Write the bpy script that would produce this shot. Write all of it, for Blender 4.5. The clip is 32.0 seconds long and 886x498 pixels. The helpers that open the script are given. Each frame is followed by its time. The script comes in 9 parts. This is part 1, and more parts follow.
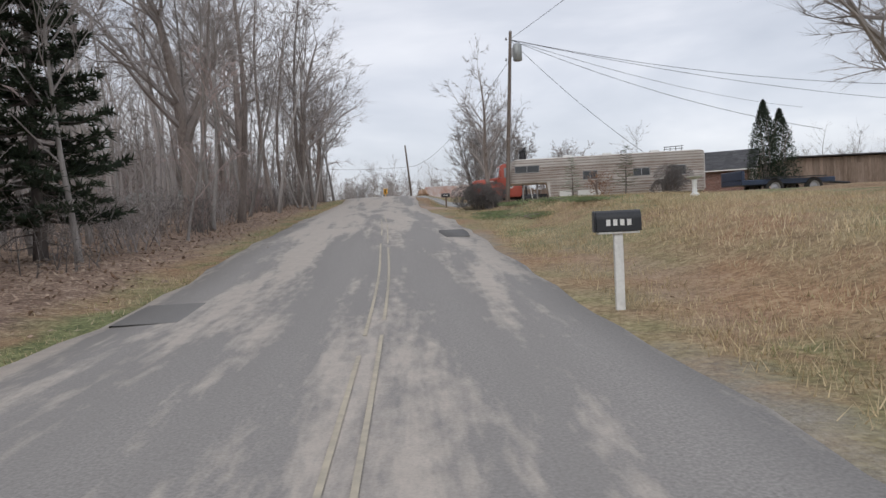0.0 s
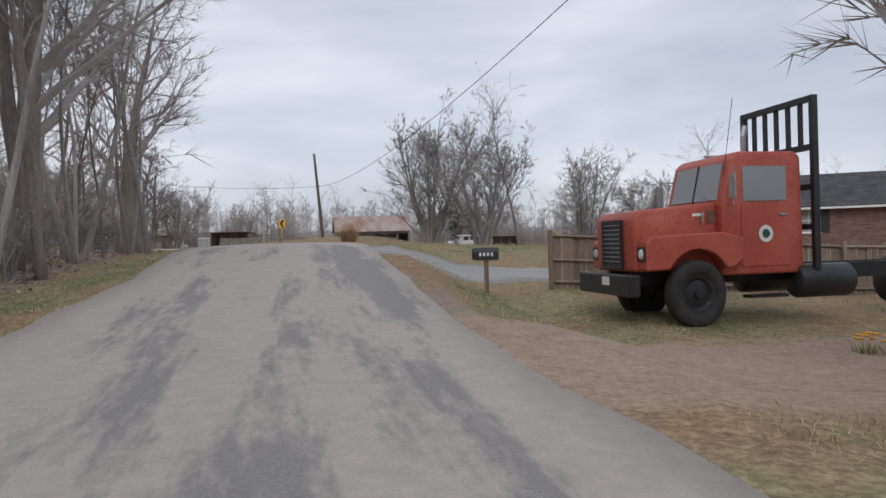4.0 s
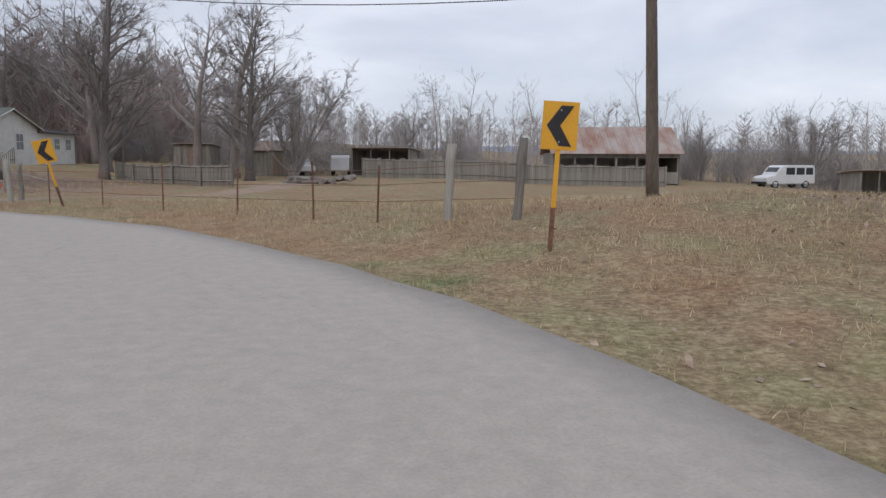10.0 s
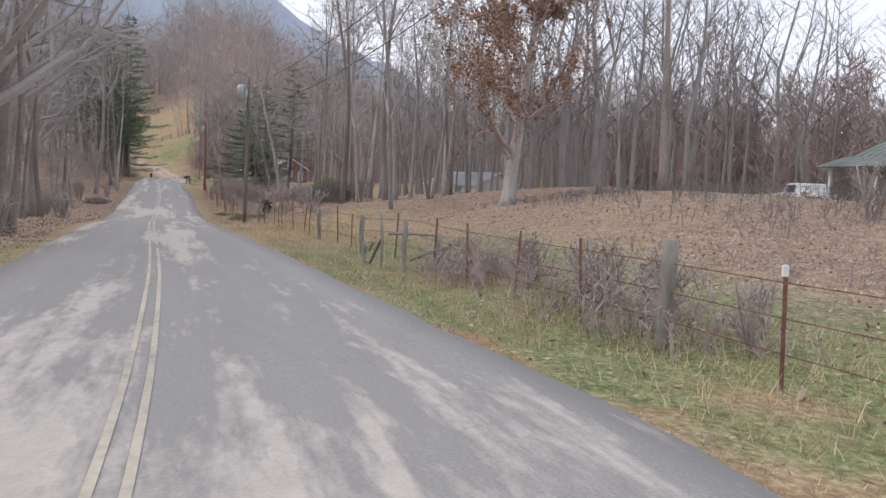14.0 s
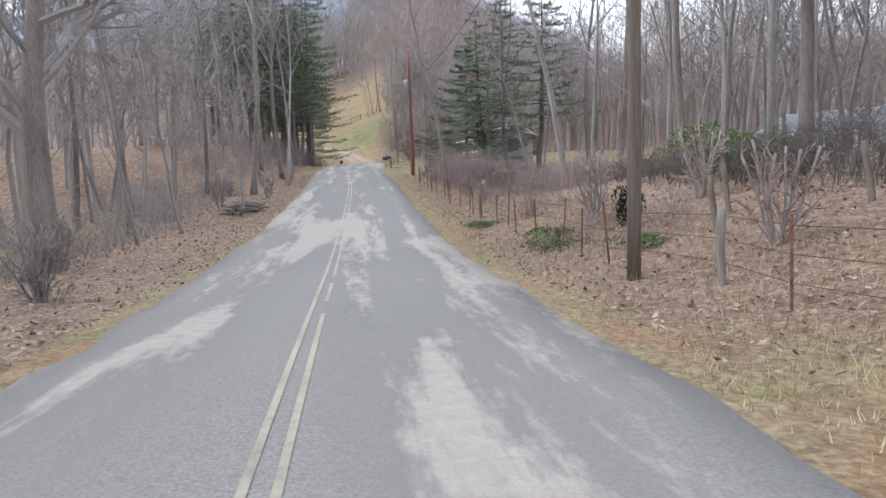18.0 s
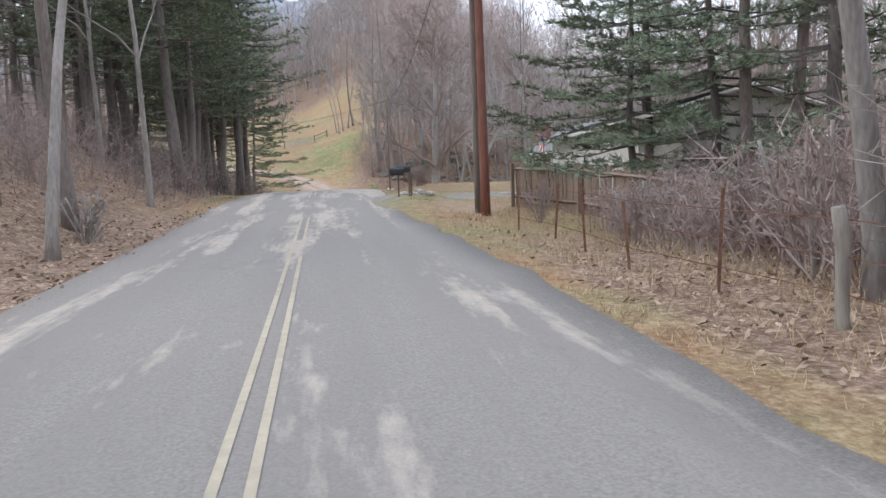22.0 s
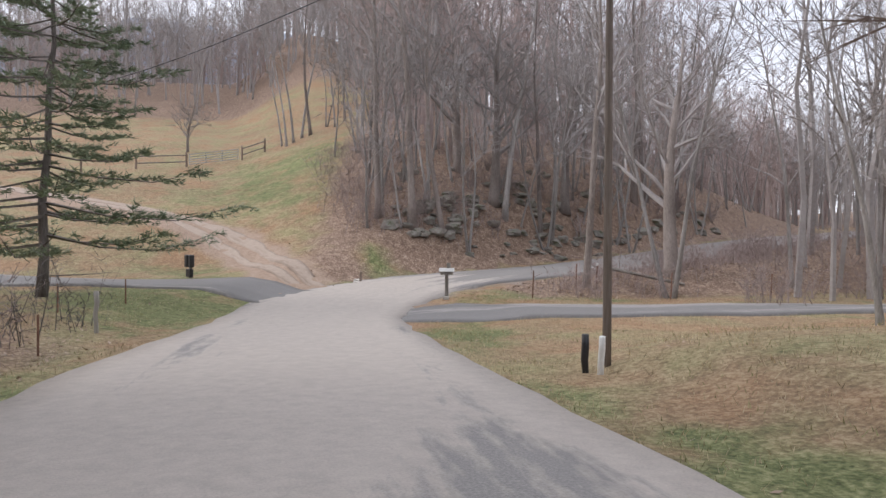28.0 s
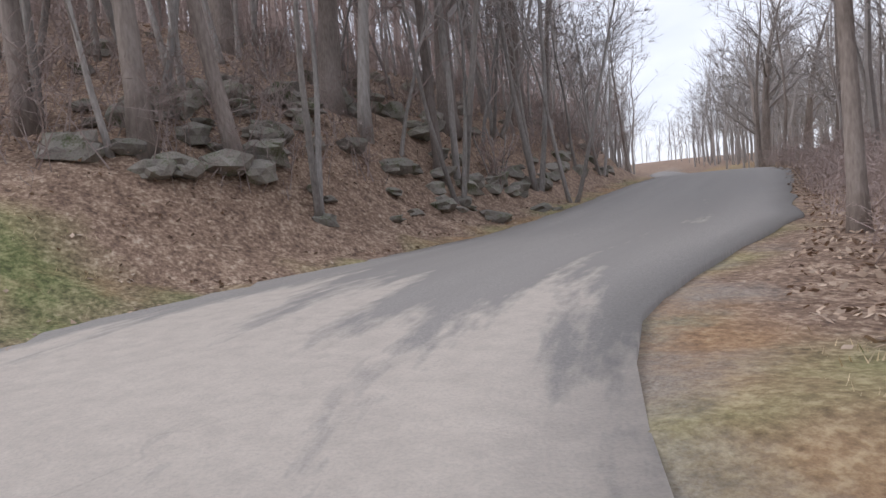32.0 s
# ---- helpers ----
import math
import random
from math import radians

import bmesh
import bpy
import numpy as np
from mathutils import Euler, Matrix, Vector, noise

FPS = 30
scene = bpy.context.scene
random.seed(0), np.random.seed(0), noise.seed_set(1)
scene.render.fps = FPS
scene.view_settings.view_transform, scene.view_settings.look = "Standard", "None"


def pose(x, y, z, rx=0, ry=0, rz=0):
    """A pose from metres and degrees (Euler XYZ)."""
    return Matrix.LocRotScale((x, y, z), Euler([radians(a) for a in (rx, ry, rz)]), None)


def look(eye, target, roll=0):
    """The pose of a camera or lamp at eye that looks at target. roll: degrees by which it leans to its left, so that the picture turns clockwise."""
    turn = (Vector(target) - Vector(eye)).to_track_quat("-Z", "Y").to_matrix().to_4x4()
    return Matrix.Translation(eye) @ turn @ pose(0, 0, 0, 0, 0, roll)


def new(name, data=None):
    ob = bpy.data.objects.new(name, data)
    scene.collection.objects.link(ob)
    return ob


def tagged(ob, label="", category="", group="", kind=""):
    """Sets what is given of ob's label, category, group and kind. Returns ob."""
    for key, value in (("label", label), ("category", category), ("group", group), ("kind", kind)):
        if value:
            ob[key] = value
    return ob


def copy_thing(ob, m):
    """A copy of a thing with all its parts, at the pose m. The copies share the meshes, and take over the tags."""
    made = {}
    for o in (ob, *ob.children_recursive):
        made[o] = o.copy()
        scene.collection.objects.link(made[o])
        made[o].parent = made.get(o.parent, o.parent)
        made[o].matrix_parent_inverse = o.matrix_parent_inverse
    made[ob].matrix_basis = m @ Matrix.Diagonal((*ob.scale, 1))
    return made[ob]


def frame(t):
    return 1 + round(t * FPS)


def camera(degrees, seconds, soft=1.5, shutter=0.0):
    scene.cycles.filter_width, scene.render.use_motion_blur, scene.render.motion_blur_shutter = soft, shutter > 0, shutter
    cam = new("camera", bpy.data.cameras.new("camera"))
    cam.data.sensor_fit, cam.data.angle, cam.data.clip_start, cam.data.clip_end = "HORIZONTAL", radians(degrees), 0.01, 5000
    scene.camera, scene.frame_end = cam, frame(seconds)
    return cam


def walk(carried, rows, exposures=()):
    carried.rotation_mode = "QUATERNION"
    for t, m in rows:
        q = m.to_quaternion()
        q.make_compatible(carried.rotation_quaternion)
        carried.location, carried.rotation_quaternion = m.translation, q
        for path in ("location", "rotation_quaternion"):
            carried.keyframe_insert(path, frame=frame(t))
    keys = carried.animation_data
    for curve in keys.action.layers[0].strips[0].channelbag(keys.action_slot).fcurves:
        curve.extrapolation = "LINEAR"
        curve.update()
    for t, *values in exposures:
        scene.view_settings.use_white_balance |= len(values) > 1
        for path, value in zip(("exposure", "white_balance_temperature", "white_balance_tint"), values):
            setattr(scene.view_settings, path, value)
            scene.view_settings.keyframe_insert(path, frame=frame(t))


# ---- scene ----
cam = camera(63.0, 32.0)
PLAN = 1.15
PATH = [
    (0.0, pose(-0.000, 0.000, 1.495, 87.56, 2.79, 0.00)),
    (0.5, pose(-0.178, 4.810, 1.655, 87.86, 2.30, 0.03)),
    (1.0, pose(-0.395, 9.583, 1.825, 88.10, 1.61, 0.05)),
    (1.5, pose(-0.762, 14.243, 2.084, 88.29, 1.57, -0.03)),
    (2.0, pose(-1.102, 18.832, 2.400, 88.34, 1.62, -0.01)),
    (2.5, pose(-1.551, 23.219, 2.781, 88.52, 2.37, -0.18)),
    (3.0, pose(-1.970, 27.579, 2.985, 89.16, 2.33, -0.33)),
    (3.5, pose(-2.567, 31.866, 3.164, 89.64, 1.36, -2.65)),
    (4.0, pose(-3.040, 36.503, 3.395, 89.63, 1.66, -8.26)),
    (4.5, pose(-3.580, 41.159, 3.697, 89.26, 2.06, -12.41)),
    (6.5, pose(-3.624, 57.996, 5.173, 81.95, 1.78, -21.64)),
    (7.0, pose(-4.143, 62.350, 5.192, 81.18, 1.86, -22.37)),
    (7.5, pose(-4.664, 66.808, 5.203, 81.06, 2.10, -22.45)),
    (8.0, pose(-5.034, 71.266, 5.157, 81.09, 2.35, -21.92)),
    (8.5, pose(-5.531, 75.762, 5.099, 81.33, 2.76, -19.47)),
    (9.0, pose(-6.153, 80.065, 5.001, 81.71, 3.29, -12.61)),
    (9.5, pose(-7.173, 84.146, 5.001, 82.74, -0.09, -3.64)),
    (10.0, pose(-8.537, 88.222, 4.994, 83.23, -0.19, 4.50)),
    (10.5, pose(-10.374, 92.013, 5.017, 83.91, -1.31, 11.17)),
    (11.0, pose(-12.534, 95.376, 5.080, 84.02, -3.78, 21.47)),
    (11.5, pose(-15.000, 98.266, 5.125, 84.44, -4.21, 31.96)),
    (12.0, pose(-17.879, 100.624, 5.176, 84.79, -4.01, 40.13)),
    (12.5, pose(-21.075, 102.657, 5.220, 84.81, -3.95, 48.80)),
    (13.0, pose(-24.434, 104.164, 5.239, 85.12, -4.02, 55.76)),
    (13.5, pose(-28.108, 105.324, 5.217, 85.26, -3.55, 60.18)),
    (14.0, pose(-32.045, 106.118, 5.184, 85.38, -2.60, 68.06)),
    (14.5, pose(-35.867, 106.371, 5.162, 85.77, -0.84, 72.45)),
    (15.0, pose(-40.232, 106.638, 5.060, 85.45, 1.05, 74.85)),
    (15.5, pose(-44.902, 106.890, 4.886, 84.99, 2.47, 76.77)),
    (17.5, pose(-61.760, 106.711, 4.940, 83.50, 1.98, 81.61)),
    (18.0, pose(-66.903, 106.731, 4.664, 83.35, 2.10, 82.30)),
    (18.5, pose(-71.801, 106.806, 4.425, 83.10, 2.22, 83.20)),
    (19.0, pose(-76.944, 106.828, 4.158, 82.94, 2.69, 83.53)),
    (19.5, pose(-81.957, 106.851, 4.039, 82.91, 2.79, 83.63)),
    (20.0, pose(-87.007, 106.891, 3.916, 83.25, 2.47, 83.58)),
    (20.5, pose(-92.044, 106.890, 3.885, 83.84, 2.46, 83.22)),
    (21.0, pose(-97.069, 107.057, 4.047, 84.39, 1.92, 82.21)),
    (21.5, pose(-102.148, 107.196, 4.278, 85.09, 2.08, 80.81)),
    (22.0, pose(-107.181, 107.367, 4.427, 86.00, 2.14, 79.54)),
    (22.5, pose(-112.086, 107.503, 4.569, 86.77, 1.65, 78.56)),
    (23.0, pose(-116.967, 107.639, 4.807, 87.43, 0.98, 78.07)),
    (23.5, pose(-121.666, 107.744, 5.112, 88.18, 1.31, 77.72)),
    (24.0, pose(-126.293, 107.706, 5.440, 89.02, 1.55, 77.08)),
    (24.5, pose(-130.655, 107.901, 5.810, 89.63, 1.88, 76.62)),
    (25.0, pose(-134.988, 107.925, 6.117, 90.03, 1.58, 76.42)),
    (25.5, pose(-139.246, 108.063, 6.391, 90.05, 1.29, 76.70)),
    (27.5, pose(-153.758, 108.324, 6.699, 89.85, 0.12, 74.85)),
    (28.0, pose(-157.327, 108.460, 6.651, 89.44, -0.16, 74.28)),
    (28.5, pose(-160.671, 108.582, 6.475, 89.12, -0.44, 73.70)),
    (29.0, pose(-164.081, 108.879, 6.364, 88.71, -0.40, 73.06)),
    (29.5, pose(-167.339, 109.186, 6.236, 88.52, -0.36, 72.13)),
    (30.0, pose(-170.615, 109.644, 6.095, 88.34, -0.16, 70.78)),
    (30.5, pose(-173.841, 110.291, 5.973, 88.25, 0.39, 68.87)),
    (31.0, pose(-176.919, 111.090, 5.935, 88.00, 1.42, 63.81)),
    (31.5, pose(-179.783, 112.201, 5.911, 87.69, 2.66, 59.10)),
    (32.0, pose(-182.535, 113.567, 5.826, 87.49, 4.92, 51.55)),
]
walk(cam, PATH, [(0, 0.05, 6350, 12), (2, 0.0, 6300, 12), (3.3, -0.12, 6250, 12), (5, 0.03, 6150, 13), (9, -0.03, 6100, 13), (11, 0.05, 6150, 13), (12, 0.35, 6250, 14), (13, 0.6, 6250, 14), (14, 0.78, 6250, 14), (18, 1.08, 5950, 10), (21, 1.06, 6050, 11), (24, 1.2, 6150, 12), (25, 0.92, 6200, 13), (28, 0.82, 6300, 15), (30, 0.7, 6350, 16), (32, 0.6, 6250, 15)])

# ---- world and light ----
SUN_EL, SUN_AZ = radians(38), radians(200)
world = bpy.data.worlds.new("overcast_sky")
scene.world = world
world.use_nodes = True


def build_sky():
    n, l = world.node_tree.nodes, world.node_tree.links
    n.clear()
    out, bg, mix = n.new("ShaderNodeOutputWorld"), n.new("ShaderNodeBackground"), n.new("ShaderNodeMix")
    sky, co, mp = n.new("ShaderNodeTexSky"), n.new("ShaderNodeTexCoord"), n.new("ShaderNodeMapping")
    noise_a, ramp = n.new("ShaderNodeTexNoise"), n.new("ShaderNodeValToRGB")
    scale = n.new("ShaderNodeVectorMath")
    sky.sky_type, sky.sun_disc, sky.sun_elevation, sky.sun_rotation = "NISHITA", False, SUN_EL, SUN_AZ
    scale.operation = "SCALE"
    scale.inputs["Scale"].default_value = 0.10
    mix.data_type = "RGBA"
    mix.inputs["Factor"].default_value = 0.86
    mp.inputs["Scale"].default_value = (1.0, 1.0, 3.2)
    noise_a.inputs["Scale"].default_value = 2.1
    noise_a.inputs["Detail"].default_value = 5.0
    noise_a.inputs["Roughness"].default_value = 0.52
    noise_a.inputs["Distortion"].default_value = 0.25
    e = ramp.color_ramp.elements
    e[0].position, e[0].color = 0.30, (0.50, 0.53, 0.58, 1)
    e[1].position, e[1].color = 0.72, (0.92, 0.92, 0.93, 1)
    m = e.new(0.52)
    m.color = (0.68, 0.70, 0.74, 1)
    l.new(co.outputs["Generated"], mp.inputs["Vector"])
    l.new(mp.outputs["Vector"], noise_a.inputs["Vector"])
    l.new(noise_a.outputs["Fac"], ramp.inputs["Fac"])
    l.new(sky.outputs["Color"], scale.inputs[0])
    l.new(scale.outputs["Vector"], mix.inputs["A"])
    l.new(ramp.outputs["Color"], mix.inputs["B"])
    l.new(mix.outputs["Result"], bg.inputs["Color"])
    bg.inputs["Strength"].default_value = 1.08
    l.new(bg.outputs["Background"], out.inputs["Surface"])


build_sky()
sun = new("sun", bpy.data.lights.new("sun", "SUN"))
sun.data.energy, sun.data.angle, sun.data.color = 0.8, radians(25), (1.0, 0.96, 0.9)
sun.matrix_world = look((0, 0, 0), (-math.sin(SUN_AZ) * math.cos(SUN_EL), -math.cos(SUN_AZ) * math.cos(SUN_EL), -math.sin(SUN_EL)))


# ---- materials ----
def material(name, colours, scale=4.0, rough=0.85, metal=0.0, bump=0.25, fine=40.0, per_object=0.0, stretch=(1, 1, 1), per_island=0.0, coords="Object"):
    """Two scales of noise drive the colour between the given colours, the fine one also drives the relief."""
    m = bpy.data.materials.new(name)
    m.use_nodes = True
    n, l = m.node_tree.nodes, m.node_tree.links
    b = n["Principled BSDF"]
    b.inputs["Roughness"].default_value, b.inputs["Metallic"].default_value = rough, metal
    co, mp = n.new("ShaderNodeTexCoord"), n.new("ShaderNodeMapping")
    mp.inputs["Scale"].default_value = stretch
    l.new(co.outputs[coords], mp.inputs["Vector"])
    a, f = n.new("ShaderNodeTexNoise"), n.new("ShaderNodeTexNoise")
    a.inputs["Scale"].default_value, a.inputs["Detail"].default_value = scale, 4
    f.inputs["Scale"].default_value, f.inputs["Detail"].default_value = fine, 3
    for t in (a, f):
        l.new(mp.outputs["Vector"], t.inputs["Vector"])
    mixf = n.new("ShaderNodeMath")
    mixf.operation = "MULTIPLY_ADD"
    mixf.inputs[1].default_value = 0.45
    l.new(f.outputs["Fac"], mixf.inputs[0])
    half = n.new("ShaderNodeMath")
    half.operation = "MULTIPLY"
    half.inputs[1].default_value = 0.6
    l.new(a.outputs["Fac"], half.inputs[0])
    l.new(half.outputs[0], mixf.inputs[2])
    ramp = n.new("ShaderNodeValToRGB")
    e = ramp.color_ramp.elements
    k = len(colours)
    while len(e) < k:
        e.new(0.5)
    for i, c in enumerate(colours):
        e[i].position, e[i].color = 0.34 + 0.36 * i / max(k - 1, 1), (*c, 1)
    l.new(mixf.outputs[0], ramp.inputs["Fac"])
    last = ramp.outputs["Color"]
    for amount, kind, socket in ((per_object, "ShaderNodeObjectInfo", "Random"), (per_island, "ShaderNodeNewGeometry", "Random Per Island")):
        if amount:
            info, hsv, rng = n.new(kind), n.new("ShaderNodeHueSaturation"), n.new("ShaderNodeMapRange")
            rng.inputs["To Min"].default_value, rng.inputs["To Max"].default_value = 1 - amount, 1 + amount
            l.new(info.outputs[socket], rng.inputs["Value"])
            l.new(rng.outputs["Result"], hsv.inputs["Value"])
            l.new(last, hsv.inputs["Color"])
            last = hsv.outputs["Color"]
    l.new(last, b.inputs["Base Color"])
    if bump:
        bp = n.new("ShaderNodeBump")
        bp.inputs["Strength"].default_value, bp.inputs["Distance"].default_value = bump, 0.02
        l.new(f.outputs["Fac"], bp.inputs["Height"])
        l.new(bp.outputs["Normal"], b.inputs["Normal"])
    return m


def glass_material(name, tint=(0.02, 0.025, 0.03), rough=0.06):
    m = bpy.data.materials.new(name)
    m.use_nodes = True
    b = m.node_tree.nodes["Principled BSDF"]
    b.inputs["Base Color"].default_value = (*tint, 1)
    b.inputs["Roughness"].default_value = rough
    b.inputs["IOR"].default_value = 1.5
    return m


BARK = material("grey_bark", [(0.17, 0.155, 0.142), (0.29, 0.268, 0.25), (0.41, 0.385, 0.365)], 1.5, 0.95, bump=0.6, fine=22, per_object=0.25, stretch=(1, 1, 0.25))
BARK_PALE = material("pale_oak_bark", [(0.2, 0.18, 0.16), (0.36, 0.335, 0.31), (0.48, 0.455, 0.43)], 1.5, 0.95, bump=0.6, fine=22, stretch=(1, 1, 0.25))
BARK_BROWN = material("brown_bark", [(0.14, 0.115, 0.1), (0.24, 0.203, 0.18), (0.34, 0.295, 0.27)], 1.5, 0.95, bump=0.6, fine=22, per_object=0.2, stretch=(1, 1, 0.25))
BARK_DARK = material("dark_bark", [(0.075, 0.064, 0.058), (0.14, 0.122, 0.11), (0.22, 0.195, 0.178)], 1.5, 0.95, bump=0.6, fine=22, per_object=0.2, stretch=(1, 1, 0.25))
TWIG_MID = material("brown_grey_twigs", [(0.17, 0.15, 0.14), (0.26, 0.235, 0.22)], 1.0, 0.95, bump=0, fine=9, per_object=0.2)
TWIG = material("twigs", [(0.27, 0.245, 0.232), (0.39, 0.36, 0.342)], 1.0, 0.95, bump=0, fine=9, per_object=0.22)
TWIG_DARK = material("dark_twigs", [(0.11, 0.098, 0.09), (0.18, 0.162, 0.152)], 1.0, 0.95, bump=0, fine=9, per_object=0.2)
TWIG_RED = material("reddish_twigs", [(0.29, 0.225, 0.205), (0.42, 0.345, 0.32)], 1.0, 0.95, bump=0, fine=9, per_object=0.2)
PINE_NEEDLE = material("pine_needles", [(0.078, 0.114, 0.0754), (0.176, 0.221, 0.143), (0.273, 0.319, 0.215)], 0.9, 0.8, bump=0, fine=6, per_object=0.2, per_island=0.35)
CEDAR = material("cedar_foliage", [(0.012, 0.022, 0.01), (0.03, 0.045, 0.02)], 2.0, 0.85, bump=0, fine=12, per_island=0.35)
SHRUB_LEAF = material("shrub_leaves", [(0.012, 0.03, 0.014), (0.03, 0.055, 0.025)], 2.0, 0.6, bump=0, fine=14, per_island=0.35)
OAK_LEAF = material("dry_leaves", [(0.16, 0.085, 0.055), (0.26, 0.15, 0.095), (0.34, 0.22, 0.15)], 2.0, 0.9, bump=0, fine=12, per_island=0.4)
LITTER_LEAF = material("fallen_leaves", [(0.24, 0.17, 0.12), (0.37, 0.275, 0.205), (0.5, 0.405, 0.315)], 2.0, 0.9, bump=0, fine=12, per_island=0.35)
DRY_GRASS = material("dry_grass", [(0.36, 0.28, 0.16), (0.5, 0.4, 0.25), (0.6, 0.5, 0.34)], 0.3, 0.95, bump=0, fine=3, per_island=0.35)
GREEN_GRASS = material("green_grass", [(0.17, 0.19, 0.075), (0.26, 0.265, 0.115), (0.38, 0.35, 0.18)], 0.3, 0.95, bump=0, fine=3, per_island=0.35)
PAMPAS = material("pampas_blades", [(0.28, 0.17, 0.1), (0.45, 0.29, 0.18), (0.58, 0.42, 0.29)], 1.5, 0.9, bump=0, fine=9, per_island=0.3)
PLUME = material("pampas_plumes", [(0.56, 0.4, 0.27), (0.74, 0.57, 0.42)], 2, 0.95, bump=0, fine=14, per_island=0.2)
GREY_WOOD = material("weathered_wood", [(0.15, 0.135, 0.115), (0.25, 0.23, 0.2), (0.36, 0.33, 0.29)], 3, 0.9, bump=0.5, fine=30, per_object=0.2, stretch=(1, 1, 0.12))
BROWN_WOOD = material("brown_planks", [(0.14, 0.1, 0.075), (0.24, 0.18, 0.14), (0.32, 0.25, 0.2)], 3, 0.9, bump=0.5, fine=30, per_object=0.22, stretch=(1, 1, 0.12))
POLE_WOOD = material("pole_wood", [(0.1, 0.08, 0.065), (0.18, 0.145, 0.12), (0.26, 0.22, 0.19)], 3, 0.9, bump=0.5, fine=30, stretch=(1, 1, 0.08))
POLE_RED = material("reddish_pole", [(0.13, 0.05, 0.035), (0.22, 0.09, 0.065), (0.3, 0.14, 0.1)], 3, 0.85, bump=0.5, fine=30, stretch=(1, 1, 0.08))
POLE_PALE = material("pale_pole", [(0.25, 0.23, 0.2), (0.36, 0.34, 0.3), (0.46, 0.44, 0.4)], 3, 0.9, bump=0.5, fine=30, stretch=(1, 1, 0.08))
WHITE_PAINT = material("white_paint", [(0.6, 0.6, 0.57), (0.74, 0.74, 0.71), (0.8, 0.8, 0.78)], 2.2, 0.6, bump=0.12, fine=30)
VINYL = material("vinyl_siding", [(0.55, 0.55, 0.5), (0.68, 0.68, 0.63), (0.74, 0.74, 0.7)], 1.2, 0.55, bump=0.08, fine=30)
BRICK_RED = material("red_brick", [(0.17, 0.09, 0.073), (0.25, 0.14, 0.113), (0.33, 0.2, 0.165)], 3, 0.9, bump=0.4, fine=50, per_object=0.18, per_island=0.22)
MORTAR = material("mortar", [(0.3, 0.27, 0.24), (0.4, 0.37, 0.33)], 5, 0.95, bump=0.3, fine=60)
SHINGLE_GREY = material("grey_shingles", [(0.22, 0.225, 0.235), (0.28, 0.285, 0.295), (0.35, 0.355, 0.365)], 2, 0.9, bump=0.4, fine=40, per_object=0.06, per_island=0.08)
SHINGLE_DARK = material("dark_shingles", [(0.05, 0.05, 0.055), (0.1, 0.1, 0.105)], 2, 0.9, bump=0.4, fine=40, per_island=0.2)
ROOF_GREEN = material("green_metal_roof", [(0.07, 0.085, 0.07), (0.11, 0.13, 0.108), (0.16, 0.175, 0.15)], 1, 0.5, bump=0.1, fine=20)
RUST_TIN = material("rusty_tin", [(0.5, 0.48, 0.46), (0.42, 0.32, 0.27), (0.28, 0.11, 0.06)], 0.8, 0.55, metal=0.3, bump=0.15, fine=14, stretch=(1, 0.3, 1))
GLASS = glass_material("window_glass", (0.05, 0.055, 0.06))
# pale tint: curtains in house panes, and sky reflection painted into the glass
GLASS_PALE = glass_material("curtain_and_sky_glass", (0.26, 0.28, 0.29), 0.1)
BLACK = material("black_paint", [(0.012, 0.012, 0.014), (0.03, 0.03, 0.033)], 3, 0.45, bump=0.1, fine=40)
TYRE = material("tyre_rubber", [(0.02, 0.02, 0.02), (0.05, 0.048, 0.045)], 4, 0.9, bump=0.3, fine=40)
STEEL = material("dull_steel", [(0.3, 0.3, 0.31), (0.5, 0.5, 0.5)], 3, 0.45, metal=0.7, bump=0.1, fine=40)
RUSTY = material("rusty_steel", [(0.1, 0.05, 0.035), (0.2, 0.1, 0.065), (0.28, 0.17, 0.12)], 5, 0.9, bump=0.3, fine=40, per_object=0.25)
TRUCK_RED = material("faded_red_paint", [(0.3, 0.055, 0.035), (0.42, 0.085, 0.055), (0.5, 0.14, 0.1)], 1.0, 0.5, bump=0.05, fine=25)
YELLOW = material("sign_yellow", [(0.75, 0.36, 0.02), (0.86, 0.45, 0.03)], 2, 0.5, bump=0.03, fine=30)
ORANGE = material("orange_plastic", [(0.75, 0.16, 0.05), (0.85, 0.22, 0.08)], 2, 0.5, bump=0.03, fine=30)
PLASTIC_BLACK = material("black_box", [(0.015, 0.017, 0.02), (0.035, 0.037, 0.042)], 3, 0.4, bump=0.06, fine=40)
ALU_STRIPE = material("aluminium_siding", [(0.42, 0.39, 0.35), (0.6, 0.57, 0.53), (0.74, 0.72, 0.69)], 1.0, 0.5, metal=0.1, bump=0.06, fine=18)
TAN_STRIPE = material("tan_stripe", [(0.16, 0.1, 0.07), (0.3, 0.21, 0.16)], 1.5, 0.6, bump=0.05, fine=20)
CAR_WHITE = material("white_car_paint", [(0.6, 0.6, 0.6), (0.75, 0.75, 0.75)], 1, 0.3, bump=0, fine=20)
CAR_DARK = material("dark_car_paint", [(0.02, 0.025, 0.03), (0.05, 0.055, 0.06)], 1, 0.3, bump=0, fine=20)
CAR_BLUE = material("blue_car_paint", [(0.02, 0.035, 0.07), (0.04, 0.06, 0.11)], 1, 0.35, bump=0, fine=20)
CAR_GREEN = material("green_car_paint", [(0.02, 0.07, 0.06), (0.04, 0.1, 0.085)], 1, 0.35, bump=0, fine=20)
ROCK = material("mossy_rock", [(0.16, 0.14, 0.12), (0.27, 0.25, 0.22), (0.1, 0.12, 0.055)], 2.2, 0.95, bump=0.7, fine=18, per_object=0.2)
